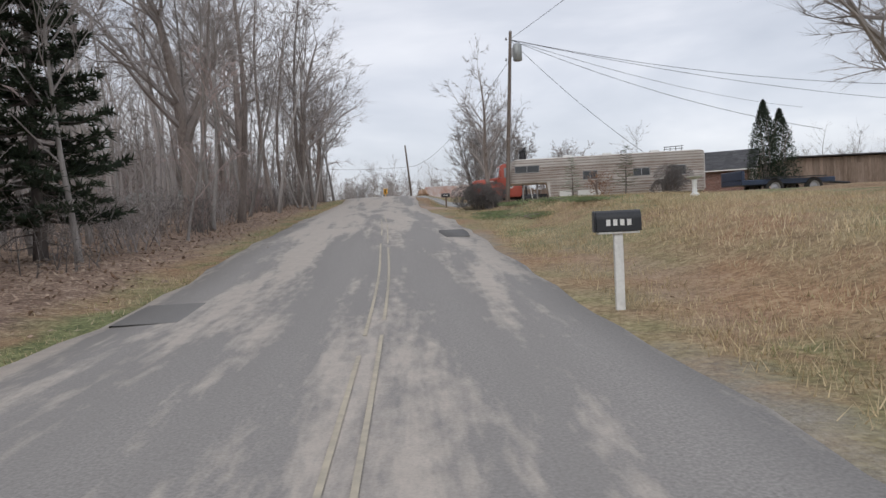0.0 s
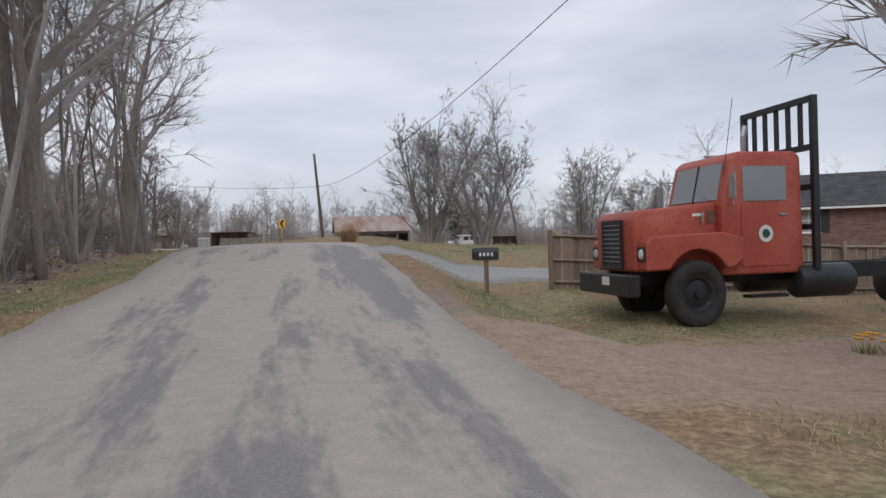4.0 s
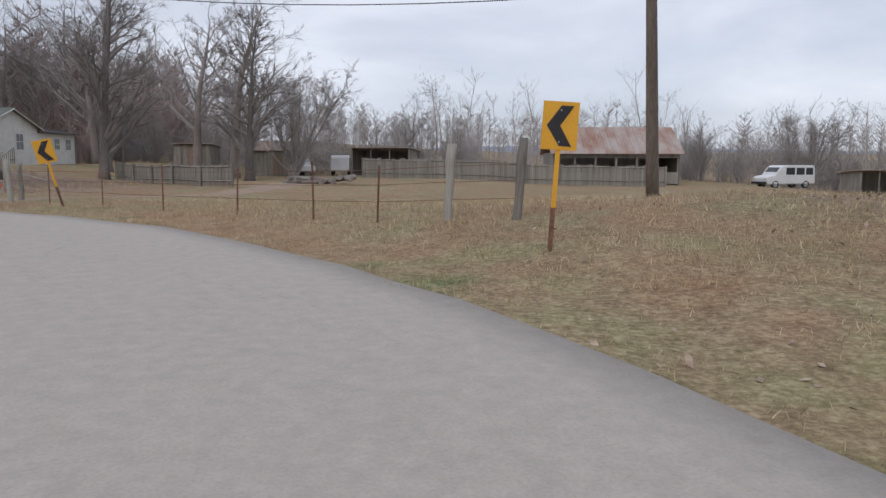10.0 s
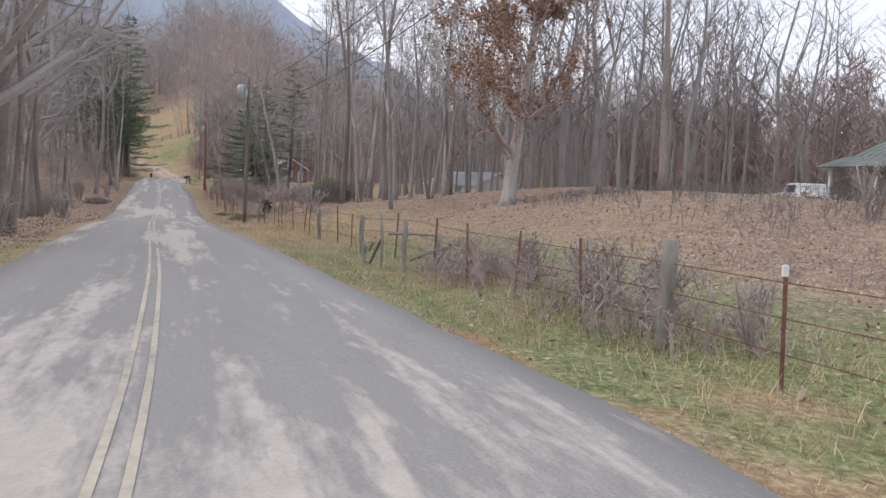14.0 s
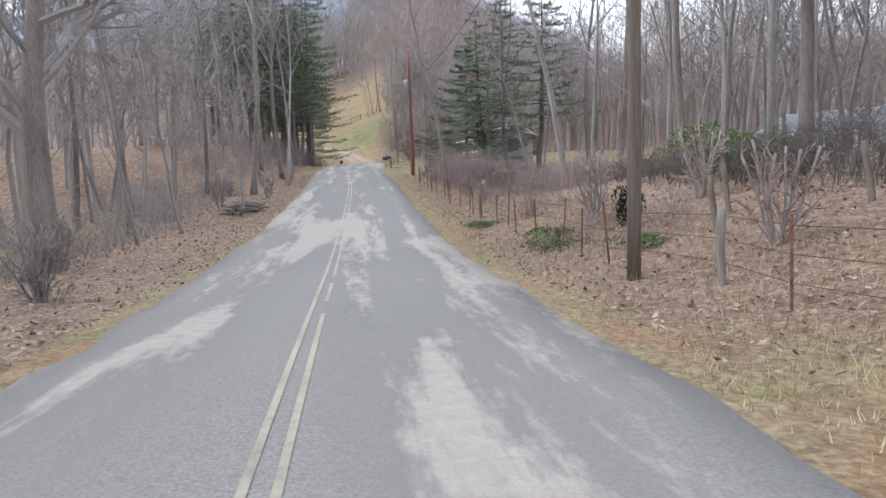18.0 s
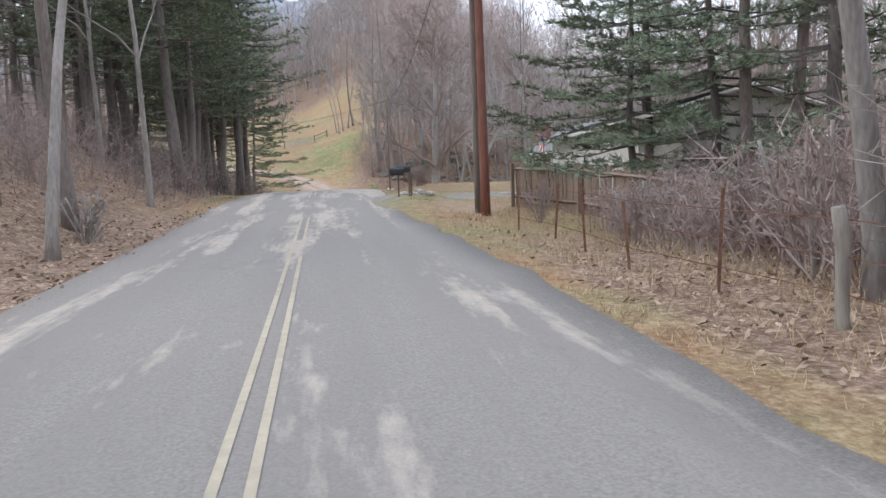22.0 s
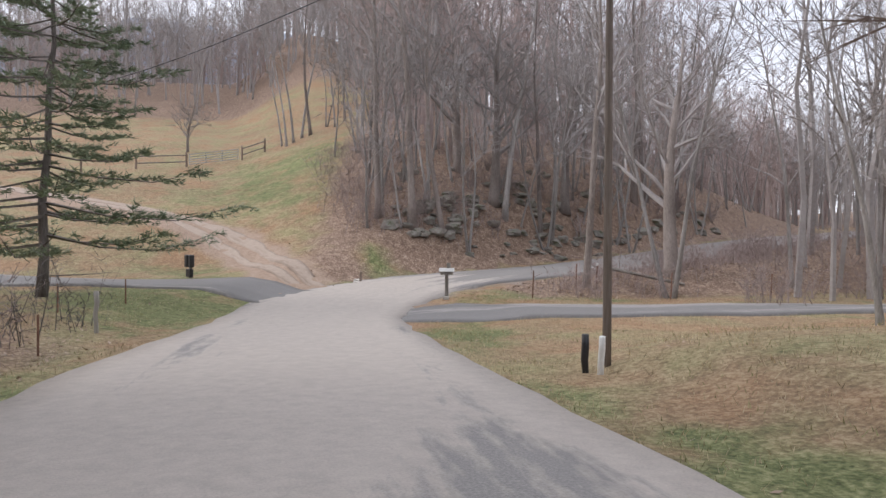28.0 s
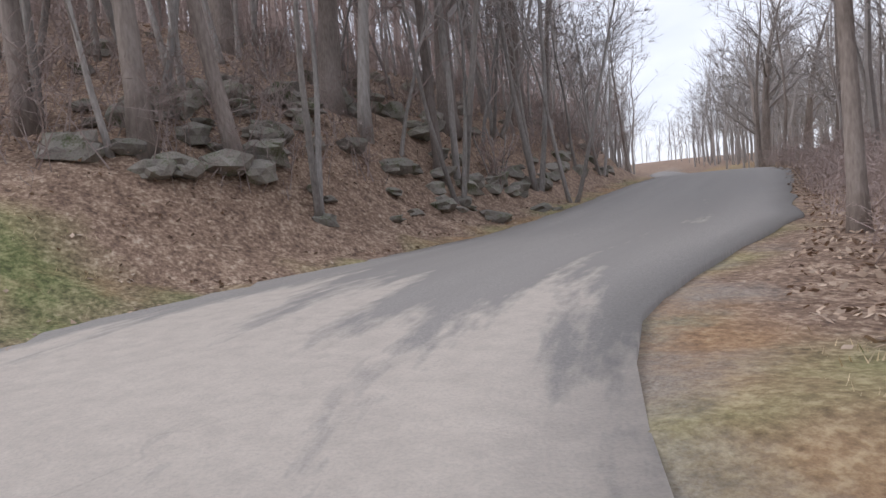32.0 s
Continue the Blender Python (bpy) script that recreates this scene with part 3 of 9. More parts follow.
def ground_material():
    m = bpy.data.materials.new("winter_ground")
    m.use_nodes = True
    n, l = m.node_tree.nodes, m.node_tree.links
    b = n["Principled BSDF"]
    b.inputs["Roughness"].default_value = 1.0
    co, zone, sep = n.new("ShaderNodeTexCoord"), n.new("ShaderNodeAttribute"), n.new("ShaderNodeSeparateColor")
    zone.attribute_name = "zone"
    l.new(zone.outputs["Color"], sep.inputs["Color"])

    def tex(scale, detail=5, rough=0.6):
        t = n.new("ShaderNodeTexNoise")
        t.inputs["Scale"].default_value, t.inputs["Detail"].default_value, t.inputs["Roughness"].default_value = scale, detail, rough
        l.new(co.outputs["Object"], t.inputs["Vector"])
        return t

    def ramp(source, stops):
        r = n.new("ShaderNodeValToRGB")
        e = r.color_ramp.elements
        while len(e) < len(stops):
            e.new(0.5)
        for q, (p, c) in zip(e, stops):
            q.position, q.color = p, (*c, 1)
        l.new(source, r.inputs["Fac"])
        return r.outputs["Color"]

    def blend(factor, a, c):
        x = n.new("ShaderNodeMix")
        x.data_type = "RGBA"
        l.new(factor, x.inputs["Factor"])
        l.new(a, x.inputs["A"])
        l.new(c, x.inputs["B"])
        return x.outputs["Result"]

    def mask(socket, source, soft=0.22):
        """The share of a zone, broken up by a noise."""
        add, rng = n.new("ShaderNodeMath"), n.new("ShaderNodeMapRange")
        add.operation = "ADD"
        l.new(socket, add.inputs[0])
        l.new(source, add.inputs[1])
        rng.inputs["From Min"].default_value, rng.inputs["From Max"].default_value = 1.0 - soft, 1.0 + soft
        l.new(add.outputs[0], rng.inputs["Value"])
        return rng.outputs["Result"]

    big, mid, grit = tex(0.16), tex(0.75, 6, 0.68), tex(38.0, 3, 0.7)
    tuft, grain, fine = tex(3.4, 5, 0.7), tex(14.0, 3, 0.7), n.new("ShaderNodeMix")
    fine.inputs["Factor"].default_value = 0.6
    l.new(tuft.outputs["Fac"], fine.inputs["A"])
    l.new(grain.outputs["Fac"], fine.inputs["B"])
    straw = ramp(fine.outputs["Result"], [(0.35, (0.15, 0.1, 0.055)), (0.5, (0.29, 0.205, 0.115)), (0.65, (0.47, 0.37, 0.225))])
    rust = ramp(fine.outputs["Result"], [(0.35, (0.15, 0.085, 0.045)), (0.5, (0.31, 0.185, 0.1)), (0.65, (0.46, 0.32, 0.19))])
    sage = ramp(fine.outputs["Result"], [(0.35, (0.13, 0.11, 0.05)), (0.5, (0.27, 0.235, 0.115)), (0.65, (0.45, 0.4, 0.23))])
    patch = tex(0.42, 4, 0.55)
    straw = blend(ramp(patch.outputs["Fac"], [(0.5, (0, 0, 0)), (0.62, (0.85, 0.85, 0.85))]), straw, rust)
    straw = blend(ramp(patch.outputs["Fac"], [(0.38, (0.9, 0.9, 0.9)), (0.5, (0, 0, 0))]), straw, sage)
    grass = ramp(fine.outputs["Result"], [(0.38, (0.065, 0.078, 0.027)), (0.5, (0.16, 0.178, 0.068)), (0.62, (0.31, 0.305, 0.15))])
    leaves = ramp(fine.outputs["Result"], [(0.36, (0.09, 0.058, 0.042)), (0.48, (0.22, 0.145, 0.102)), (0.56, (0.35, 0.25, 0.18)), (0.64, (0.52, 0.42, 0.32))])
    stones = ramp(grit.outputs["Fac"], [(0.3, (0.15, 0.135, 0.12)), (0.5, (0.27, 0.25, 0.225)), (0.7, (0.4, 0.38, 0.35))])
    c = blend(mask(sep.outputs["Red"], mid.outputs["Fac"], 0.13), straw, grass)
    c = blend(mask(sep.outputs["Green"], mid.outputs["Fac"]), c, leaves)
    c = blend(mask(sep.outputs["Blue"], mid.outputs["Fac"]), c, stones)
    soil = ramp(fine.outputs["Result"], [(0.3, (0.2, 0.135, 0.09)), (0.5, (0.36, 0.26, 0.19)), (0.7, (0.47, 0.37, 0.29))])
    c = blend(mask(zone.outputs["Alpha"], mid.outputs["Fac"]), c, soil)
    tone = n.new("ShaderNodeMapRange")
    tone.inputs["To Min"].default_value, tone.inputs["To Max"].default_value = 0.72, 1.25
    l.new(big.outputs["Fac"], tone.inputs["Value"])
    hsv = n.new("ShaderNodeHueSaturation")
    l.new(tone.outputs["Result"], hsv.inputs["Value"])
    l.new(c, hsv.inputs["Color"])
    l.new(hsv.outputs["Color"], b.inputs["Base Color"])
    bp = n.new("ShaderNodeBump")
    bp.inputs["Strength"].default_value, bp.inputs["Distance"].default_value = 0.8, 0.05
    l.new(fine.outputs["Result"], bp.inputs["Height"])
    l.new(bp.outputs["Normal"], b.inputs["Normal"])
    return m


def build_ground():
    xx, yy = np.meshgrid(GX, GY, indexing="ij")
    x, y = xx.ravel(), yy.ravel()
    z, sd = land(x, y)
    far = np.maximum(np.maximum(-240 - x, x - 62), np.maximum(-32 - y, y - 200))
    z = z + 12 * sstep(200, 900, far) * (0.7 + 0.3 * np.sin(x * 0.006) * np.cos(y * 0.005))
    nx, ny = len(GX), len(GY)
    i, j = np.meshgrid(np.arange(nx - 1), np.arange(ny - 1), indexing="ij")
    a = (i * ny + j).ravel()
    faces = np.c_[a, a + ny, a + ny + 1, a + 1]
    me = bpy.data.meshes.new("ground")
    me.vertices.add(len(x))
    me.vertices.foreach_set("co", np.c_[x, y, z].ravel())
    me.loops.add(faces.size)
    me.loops.foreach_set("vertex_index", faces.ravel())
    me.polygons.add(len(faces))
    me.polygons.foreach_set("loop_start", np.arange(len(faces)) * 4)
    me.polygons.foreach_set("loop_total", np.full(len(faces), 4))
    me.polygons.foreach_set("use_smooth", np.ones(len(faces), bool))
    me.update(calc_edges=True)
    g, t, s, dirt = zones(x, y, sd)
    att = me.attributes.new("zone", "FLOAT_COLOR", "POINT")
    att.data.foreach_set("color", np.c_[g, t, s, dirt].ravel())
    me.materials.append(ground_material())
    return tagged(new("ground", me), "winter ground of straw-coloured grass, green patches and leaf litter", "ground", kind="structure")


ground = build_ground()


def asphalt_material(name, grey, dust, amount, lines=False):
    """Asphalt with pale dusty streaks along the driving direction."""
    m = bpy.data.materials.new(name)
    m.use_nodes = True
    n, l = m.node_tree.nodes, m.node_tree.links
    b = n["Principled BSDF"]
    b.inputs["Roughness"].default_value = 0.9
    at = n.new("ShaderNodeAttribute")
    at.attribute_name = "lay"

    def tex(sx, sy, scale, detail=5):
        mp, t = n.new("ShaderNodeMapping"), n.new("ShaderNodeTexNoise")
        mp.inputs["Scale"].default_value = (sx, sy, 1)
        t.inputs["Scale"].default_value, t.inputs["Detail"].default_value, t.inputs["Roughness"].default_value = scale, detail, 0.6
        l.new(at.outputs["Vector"], mp.inputs["Vector"])
        l.new(mp.outputs["Vector"], t.inputs["Vector"])
        return t.outputs["Fac"]

    def remap(v, a, c, lo=0.0, hi=1.0):
        r = n.new("ShaderNodeMapRange")
        for k, q in zip(("From Min", "From Max", "To Min", "To Max"), (a, c, lo, hi)):
            r.inputs[k].default_value = q
        l.new(v, r.inputs["Value"])
        return r.outputs["Result"]

    def mix(f, a, c):
        x = n.new("ShaderNodeMix")
        x.data_type = "RGBA"
        l.new(f, x.inputs["Factor"])
        for s, v in (("A", a), ("B", c)):
            if isinstance(v, tuple):
                x.inputs[s].default_value = (*v, 1)
            else:
                l.new(v, x.inputs[s])
        return x.outputs["Result"]

    def op(kind, a, c):
        x = n.new("ShaderNodeMath")
        x.operation = kind
        for s, v in zip(x.inputs, (a, c)):
            if isinstance(v, float):
                s.default_value = v
            else:
                l.new(v, s)
        return x.outputs[0]

    sep = n.new("ShaderNodeSeparateXYZ")
    l.new(at.outputs["Vector"], sep.inputs["Vector"])
    grit = tex(1, 1, 45, 3)
    base = mix(remap(grit, 0.3, 0.7), tuple(0.72 * v for v in grey), tuple(1.25 * v for v in grey))
    base = mix(remap(tex(0.7, 0.05, 1.0), 0.35, 0.65), base, tuple(0.85 * v for v in grey))
    streak = op("ADD", op("MULTIPLY", tex(0.62, 0.05, 1.0, 5), 0.62), op("ADD", op("MULTIPLY", tex(1.9, 0.3, 1.0, 8), 0.26), op("MULTIPLY", tex(9, 2.6, 1.0, 6), 0.12)))
    # the share of dust comes with the place along the road
    share = op("ADD", sep.outputs["Z"], amount)
    cover = remap(op("ADD", streak, share), 0.975, 1.025)
    cover = op("MULTIPLY", cover, remap(grit, 0.2, 0.6, 0.6, 0.95))
    col = mix(cover, base, mix(remap(tex(2, 2, 3.0), 0.3, 0.7), tuple(0.9 * v for v in dust), tuple(1.1 * v for v in dust)))
    crack = n.new("ShaderNodeTexVoronoi")
    crack.feature = "DISTANCE_TO_EDGE"
    mp = n.new("ShaderNodeMapping")
    mp.inputs["Scale"].default_value = (0.55, 0.22, 1)
    wob = n.new("ShaderNodeTexNoise")
    wob.inputs["Scale"].default_value = 2.5
    add = n.new("ShaderNodeVectorMath")
    add.operation = "MULTIPLY_ADD"
    add.inputs[1].default_value = (0.35, 0.35, 0)
    l.new(at.outputs["Vector"], mp.inputs["Vector"])
    l.new(at.outputs["Vector"], wob.inputs["Vector"])
    l.new(wob.outputs["Color"], add.inputs[0])
    l.new(mp.outputs["Vector"], add.inputs[2])
    l.new(add.outputs["Vector"], crack.inputs["Vector"])
    crack.inputs["Scale"].default_value = 1.0
    lines_f = op("MULTIPLY", remap(crack.outputs["Distance"], 0.012, 0.004), remap(tex(0.3, 0.1, 1), 0.5, 0.62))
    col = mix(op("MULTIPLY", lines_f, 0.14), col, tuple(0.4 * v for v in grey))
    l.new(col, b.inputs["Base Color"])
    bp = n.new("ShaderNodeBump")
    bp.inputs["Strength"].default_value, bp.inputs["Distance"].default_value = 0.35, 0.012
    l.new(grit, bp.inputs["Height"])
    l.new(bp.outputs["Normal"], b.inputs["Normal"])
    return m


def strip(name, pts, left, right, mat, crown=0.06, lift=0.0, dust=None, follow=False, drop=0.0, cuts=8):
    """A ribbon of paving along pts (x, y, z), from left to right of the line; arrays or numbers."""
    p = np.asarray(pts, float)
    t = np.gradient(p[:, :2], axis=0)
    t /= np.linalg.norm(t, axis=1)[:, None]
    r = np.c_[t[:, 1], -t[:, 0]]
    left, right = np.broadcast_to(left, len(p)), np.broadcast_to(right, len(p))
    run = np.r_[0, np.cumsum(np.linalg.norm(np.diff(p[:, :2], axis=0), axis=1))]
    rng = np.random.RandomState(3)
    wl, wr = left + rng.normal(0, 0.05, len(p)), right + rng.normal(0, 0.05, len(p))
    vs, lay = [], []
    for k in range(cuts + 3):
        u = min(max((k - 1) / cuts, 0), 1)
        off = wl * (1 - u) + wr * u
        xy = p[:, :2] + r * off[:, None]
        z = land(xy[:, 0], xy[:, 1])[0] + 0.02 if follow else p[:, 2] + crown * (1 - (2 * u - 1) ** 2)
        z = z + lift - (0.25 if k in (0, cuts + 2) else 0.0)
        vs.append(np.c_[xy, z])
        lay.append(np.c_[off, run, np.zeros(len(p)) if dust is None else dust - drop * (2 * u - 1) ** 2])
    m, n = cuts + 3, len(p)
    v = np.stack(vs, 1).reshape(-1, 3)
    faces = [(i * m + k, i * m + k + 1, (i + 1) * m + k + 1, (i + 1) * m + k) for i in range(n - 1) for k in range(m - 1)]
    me = mesh_from(name, v, faces, mat, True)
    att = me.attributes.new("lay", "FLOAT_VECTOR", "POINT")
    att.data.foreach_set("vector", np.stack(lay, 1).reshape(-1, 3).ravel())
    return me


ASPHALT = asphalt_material("worn_asphalt", (0.295, 0.278, 0.26), (0.49, 0.437, 0.382), 0.42)
ASPHALT_SIDE = asphalt_material("driveway_asphalt", (0.225, 0.215, 0.205), (0.36, 0.335, 0.31), 0.42)
CONCRETE_PAVE = asphalt_material("concrete_driveway", (0.36, 0.355, 0.34), (0.46, 0.45, 0.42), 0.42)

run_x, run_y = CENTRE[:, 0], CENTRE[:, 1]
# half widths, by the way along the road
way = np.r_[0, np.cumsum(np.linalg.norm(np.diff(CENTRE[:, :2], axis=0), axis=1))]


def width_at(pairs):
    s = [way[((run_x - x) ** 2 + (run_y - y) ** 2).argmin()] for x, y, w in pairs]
    return np.interp(way, s, [w for x, y, w in pairs])


right_half = width_at([(1, -30, 2.3), (-1.7, 22, 2.15), (-3.2, 40, 1.95), (-3.9, 50, 2.1), (-4.7, 60, 2.35), (-5.7, 70, 2.7), (-9, 79, 3.2), (-15, 87, 3.1), (-23, 91, 3.1), (-40, 92.5, 2.75), (-56, 92.5, 2.35), (-72, 92.7, 2.65), (-98, 93, 2.65), (-106, 93.3, 2.6), (-115, 93.5, 2.2), (-122, 93.7, 2.55), (-144, 94.7, 2.95), (-150, 95.4, 2.75), (-157, 97, 1.95), (-163, 102, 1.75), (-167, 109, 2.6), (-175, 124, 3.1), (-286, 281, 2.6)])
left_half = width_at([(1, -30, 3.2), (-1.7, 23, 3.45), (-2.4, 29, 3.3), (-3.2, 41, 3.1), (-3.6, 45, 2.7), (-15, 87, 2.75), (-44, 92.5, 2.6), (-61, 92.5, 2.3), (-75, 92.7, 2.8), (-101, 93, 2.95), (-115, 93.5, 3.1), (-126, 93.8, 2.45), (-146, 95, 2.95), (-156, 97, 2.6), (-163, 102, 3.2), (-167, 109, 2.7), (-286, 281, 2.7)])
dust_share = 0.07 + 0.03 * sstep(15, 40, run_y) + 0.26 * sstep(48, 62, run_y) - 0.325 * sstep(-18, -34, run_x) + 0.03 * sstep(-60, -75, run_x) - 0.035 * sstep(-80, -92, run_x) + 0.02 * sstep(-104, -112, run_x) + 0.04 * sstep(-108, -125, run_x) + 0.085 * sstep(-132, -146, run_x) - 0.21 * sstep(98.5, 106, run_y) * sstep(-150, -160, run_x)
widen = 1.0 * np.exp(-(((run_x + 163) / 5.0) ** 2 + ((run_y - 101) / 6.0) ** 2))
road = tagged(new("road", strip("road", CENTRE, -left_half - 2.2 * widen, right_half, ASPHALT, 0.05, 0.0, dust_share, drop=0.05 * sstep(-148, -158, run_x))), "two-lane asphalt road with pale dusty streaks", "road", kind="structure")
ASPHALT_DARK = asphalt_material("dark_patch_asphalt", (0.15, 0.145, 0.14), (0.3, 0.28, 0.26), 0.3)


def road_patch(p0, p1, lo, hi, mat, label):
    q = CENTRE[int(((CENTRE[:, :2] - np.array(p0)) ** 2).sum(1).argmin()):int(((CENTRE[:, :2] - np.array(p1)) ** 2).sum(1).argmin()) + 1]
    me = strip("road_patch", q, lo, hi, mat, 0.0, 0.026, np.zeros(len(q)), cuts=2)
    return tagged(new("road_patch", me), label, "road patch", kind="structure")


road_patch((-1.2, 17.6), (-1.25, 19.6), 1.25, 2.0, ASPHALT_DARK, "dark asphalt repair patch in the road")
road_patch((-0.7, 8.0), (-0.8, 9.4), -3.3, -1.7, ASPHALT_SIDE, "grey square repair patch in the road")
LINE_YELLOW = material("worn_yellow_line", [(0.33, 0.3, 0.25), (0.46, 0.41, 0.32), (0.56, 0.5, 0.38)], 0.8, 0.9, bump=0.1, fine=12)


def centre_line(offset, a, b):
    """A worn painted line with gaps, lying on the road between two stations."""
    vs, fs = [], []
    rng = random.Random(int(offset * 100) + a)
    for i in range(a, b - 1):
        if rng.random() < (0.15 if CENTRE[i, 1] < 40 else 0.05):
            continue
        k = len(vs)
        for q in (i, i + 1):
            for s in ((-0.018, 0.018) if CENTRE[i, 1] < 40 else (-0.026, 0.026)):
                o = offset + s
                u = (o + HALF) / (2 * HALF)
                c = CENTRE[q, :2] + RIGHT[q] * o
                vs.append((c[0], c[1], CENTRE[q, 2] + 0.05 * (1 - (2 * u - 1) ** 2) + 0.006))
        fs.append((k, k + 1, k + 3, k + 2))
    return vs, fs


def station(x, y):
    return int(((CENTRE[:, 0] - x) ** 2 + (CENTRE[:, 1] - y) ** 2).argmin())


for o in (-0.25, -0.09):
    for p0, p1 in (((0, -20), (-2.6, 29)), ((-30, 92), (-112, 93.5)), ((-118, 93.6), (-135, 94))):
        ob = part("road_marking", centre_line(o, station(*p0), station(*p1)), LINE_YELLOW, None)
        tagged(ob, "worn yellow centre line on the road", "road marking", kind="structure")


def lane(pts, w, mat, name, label, dust=0.0, lift=0.045):
    p = spline([(x, y, 0) for x, y in pts], 0.8)
    run = np.r_[0, np.cumsum(np.linalg.norm(np.diff(p[:, :2], axis=0), axis=1))]
    lift = lift - 0.14 * np.exp(-(run / 1.5) ** 2)
    me = strip(name, p, -w, w, mat, follow=True, dust=np.full(len(p), dust), cuts=6, lift=lift)
    return tagged(new(name, me), label, "driveway", kind="structure")


lane([(-3.2, 50.2), (1.5, 50.0), (6, 50.6), (12, 52.5)], 1.4, CONCRETE_PAVE, "driveway", "pale concrete driveway beside the fence", 0.0, 0.065)
lane([(-6.2, 79.8), (-2.0, 78.4), (1.0, 76.8), (4.5, 73.0), (9, 69), (14, 64)], 0.85, CONCRETE_PAVE, "driveway", "pale gravel driveway past the dry ornamental grass")
lane([(-157.0, 97.4), (-156.5, 99.2), (-155.4, 102.0), (-154.6, 105.0), (-153.7, 110.0), (-151.9, 124)], 1.5, ASPHALT_SIDE, "driveway", "grey asphalt driveway between grass verges", 0.06)
lane([(-160.0, 97.4), (-162.3, 96.0), (-164.2, 93.9), (-165.6, 91.2), (-166.7, 88.0), (-168.5, 83), (-171, 72)], 1.55, ASPHALT_SIDE, "driveway", "narrow grey asphalt lane leaving the junction")

DIRT_PAVE = asphalt_material("tan_track_dirt", (0.29, 0.22, 0.165), (0.42, 0.335, 0.265), 0.42)
for off, w in ((-0.55, 0.26), (0.55, 0.32)):
    lane([(-161.5, 98.2 + off * 0.5), (-165.5, 96.5 + off * 0.8), (-170.3, 95.2 + off), (-174.2, 93.9 + off), (-179.2, 90.7 + off), (-185, 83.5 + off), (-189, 75 + off)], w, DIRT_PAVE, "dirt_track", "pale worn wheel rut of the dirt track up the hill", 0.12, 0.004)

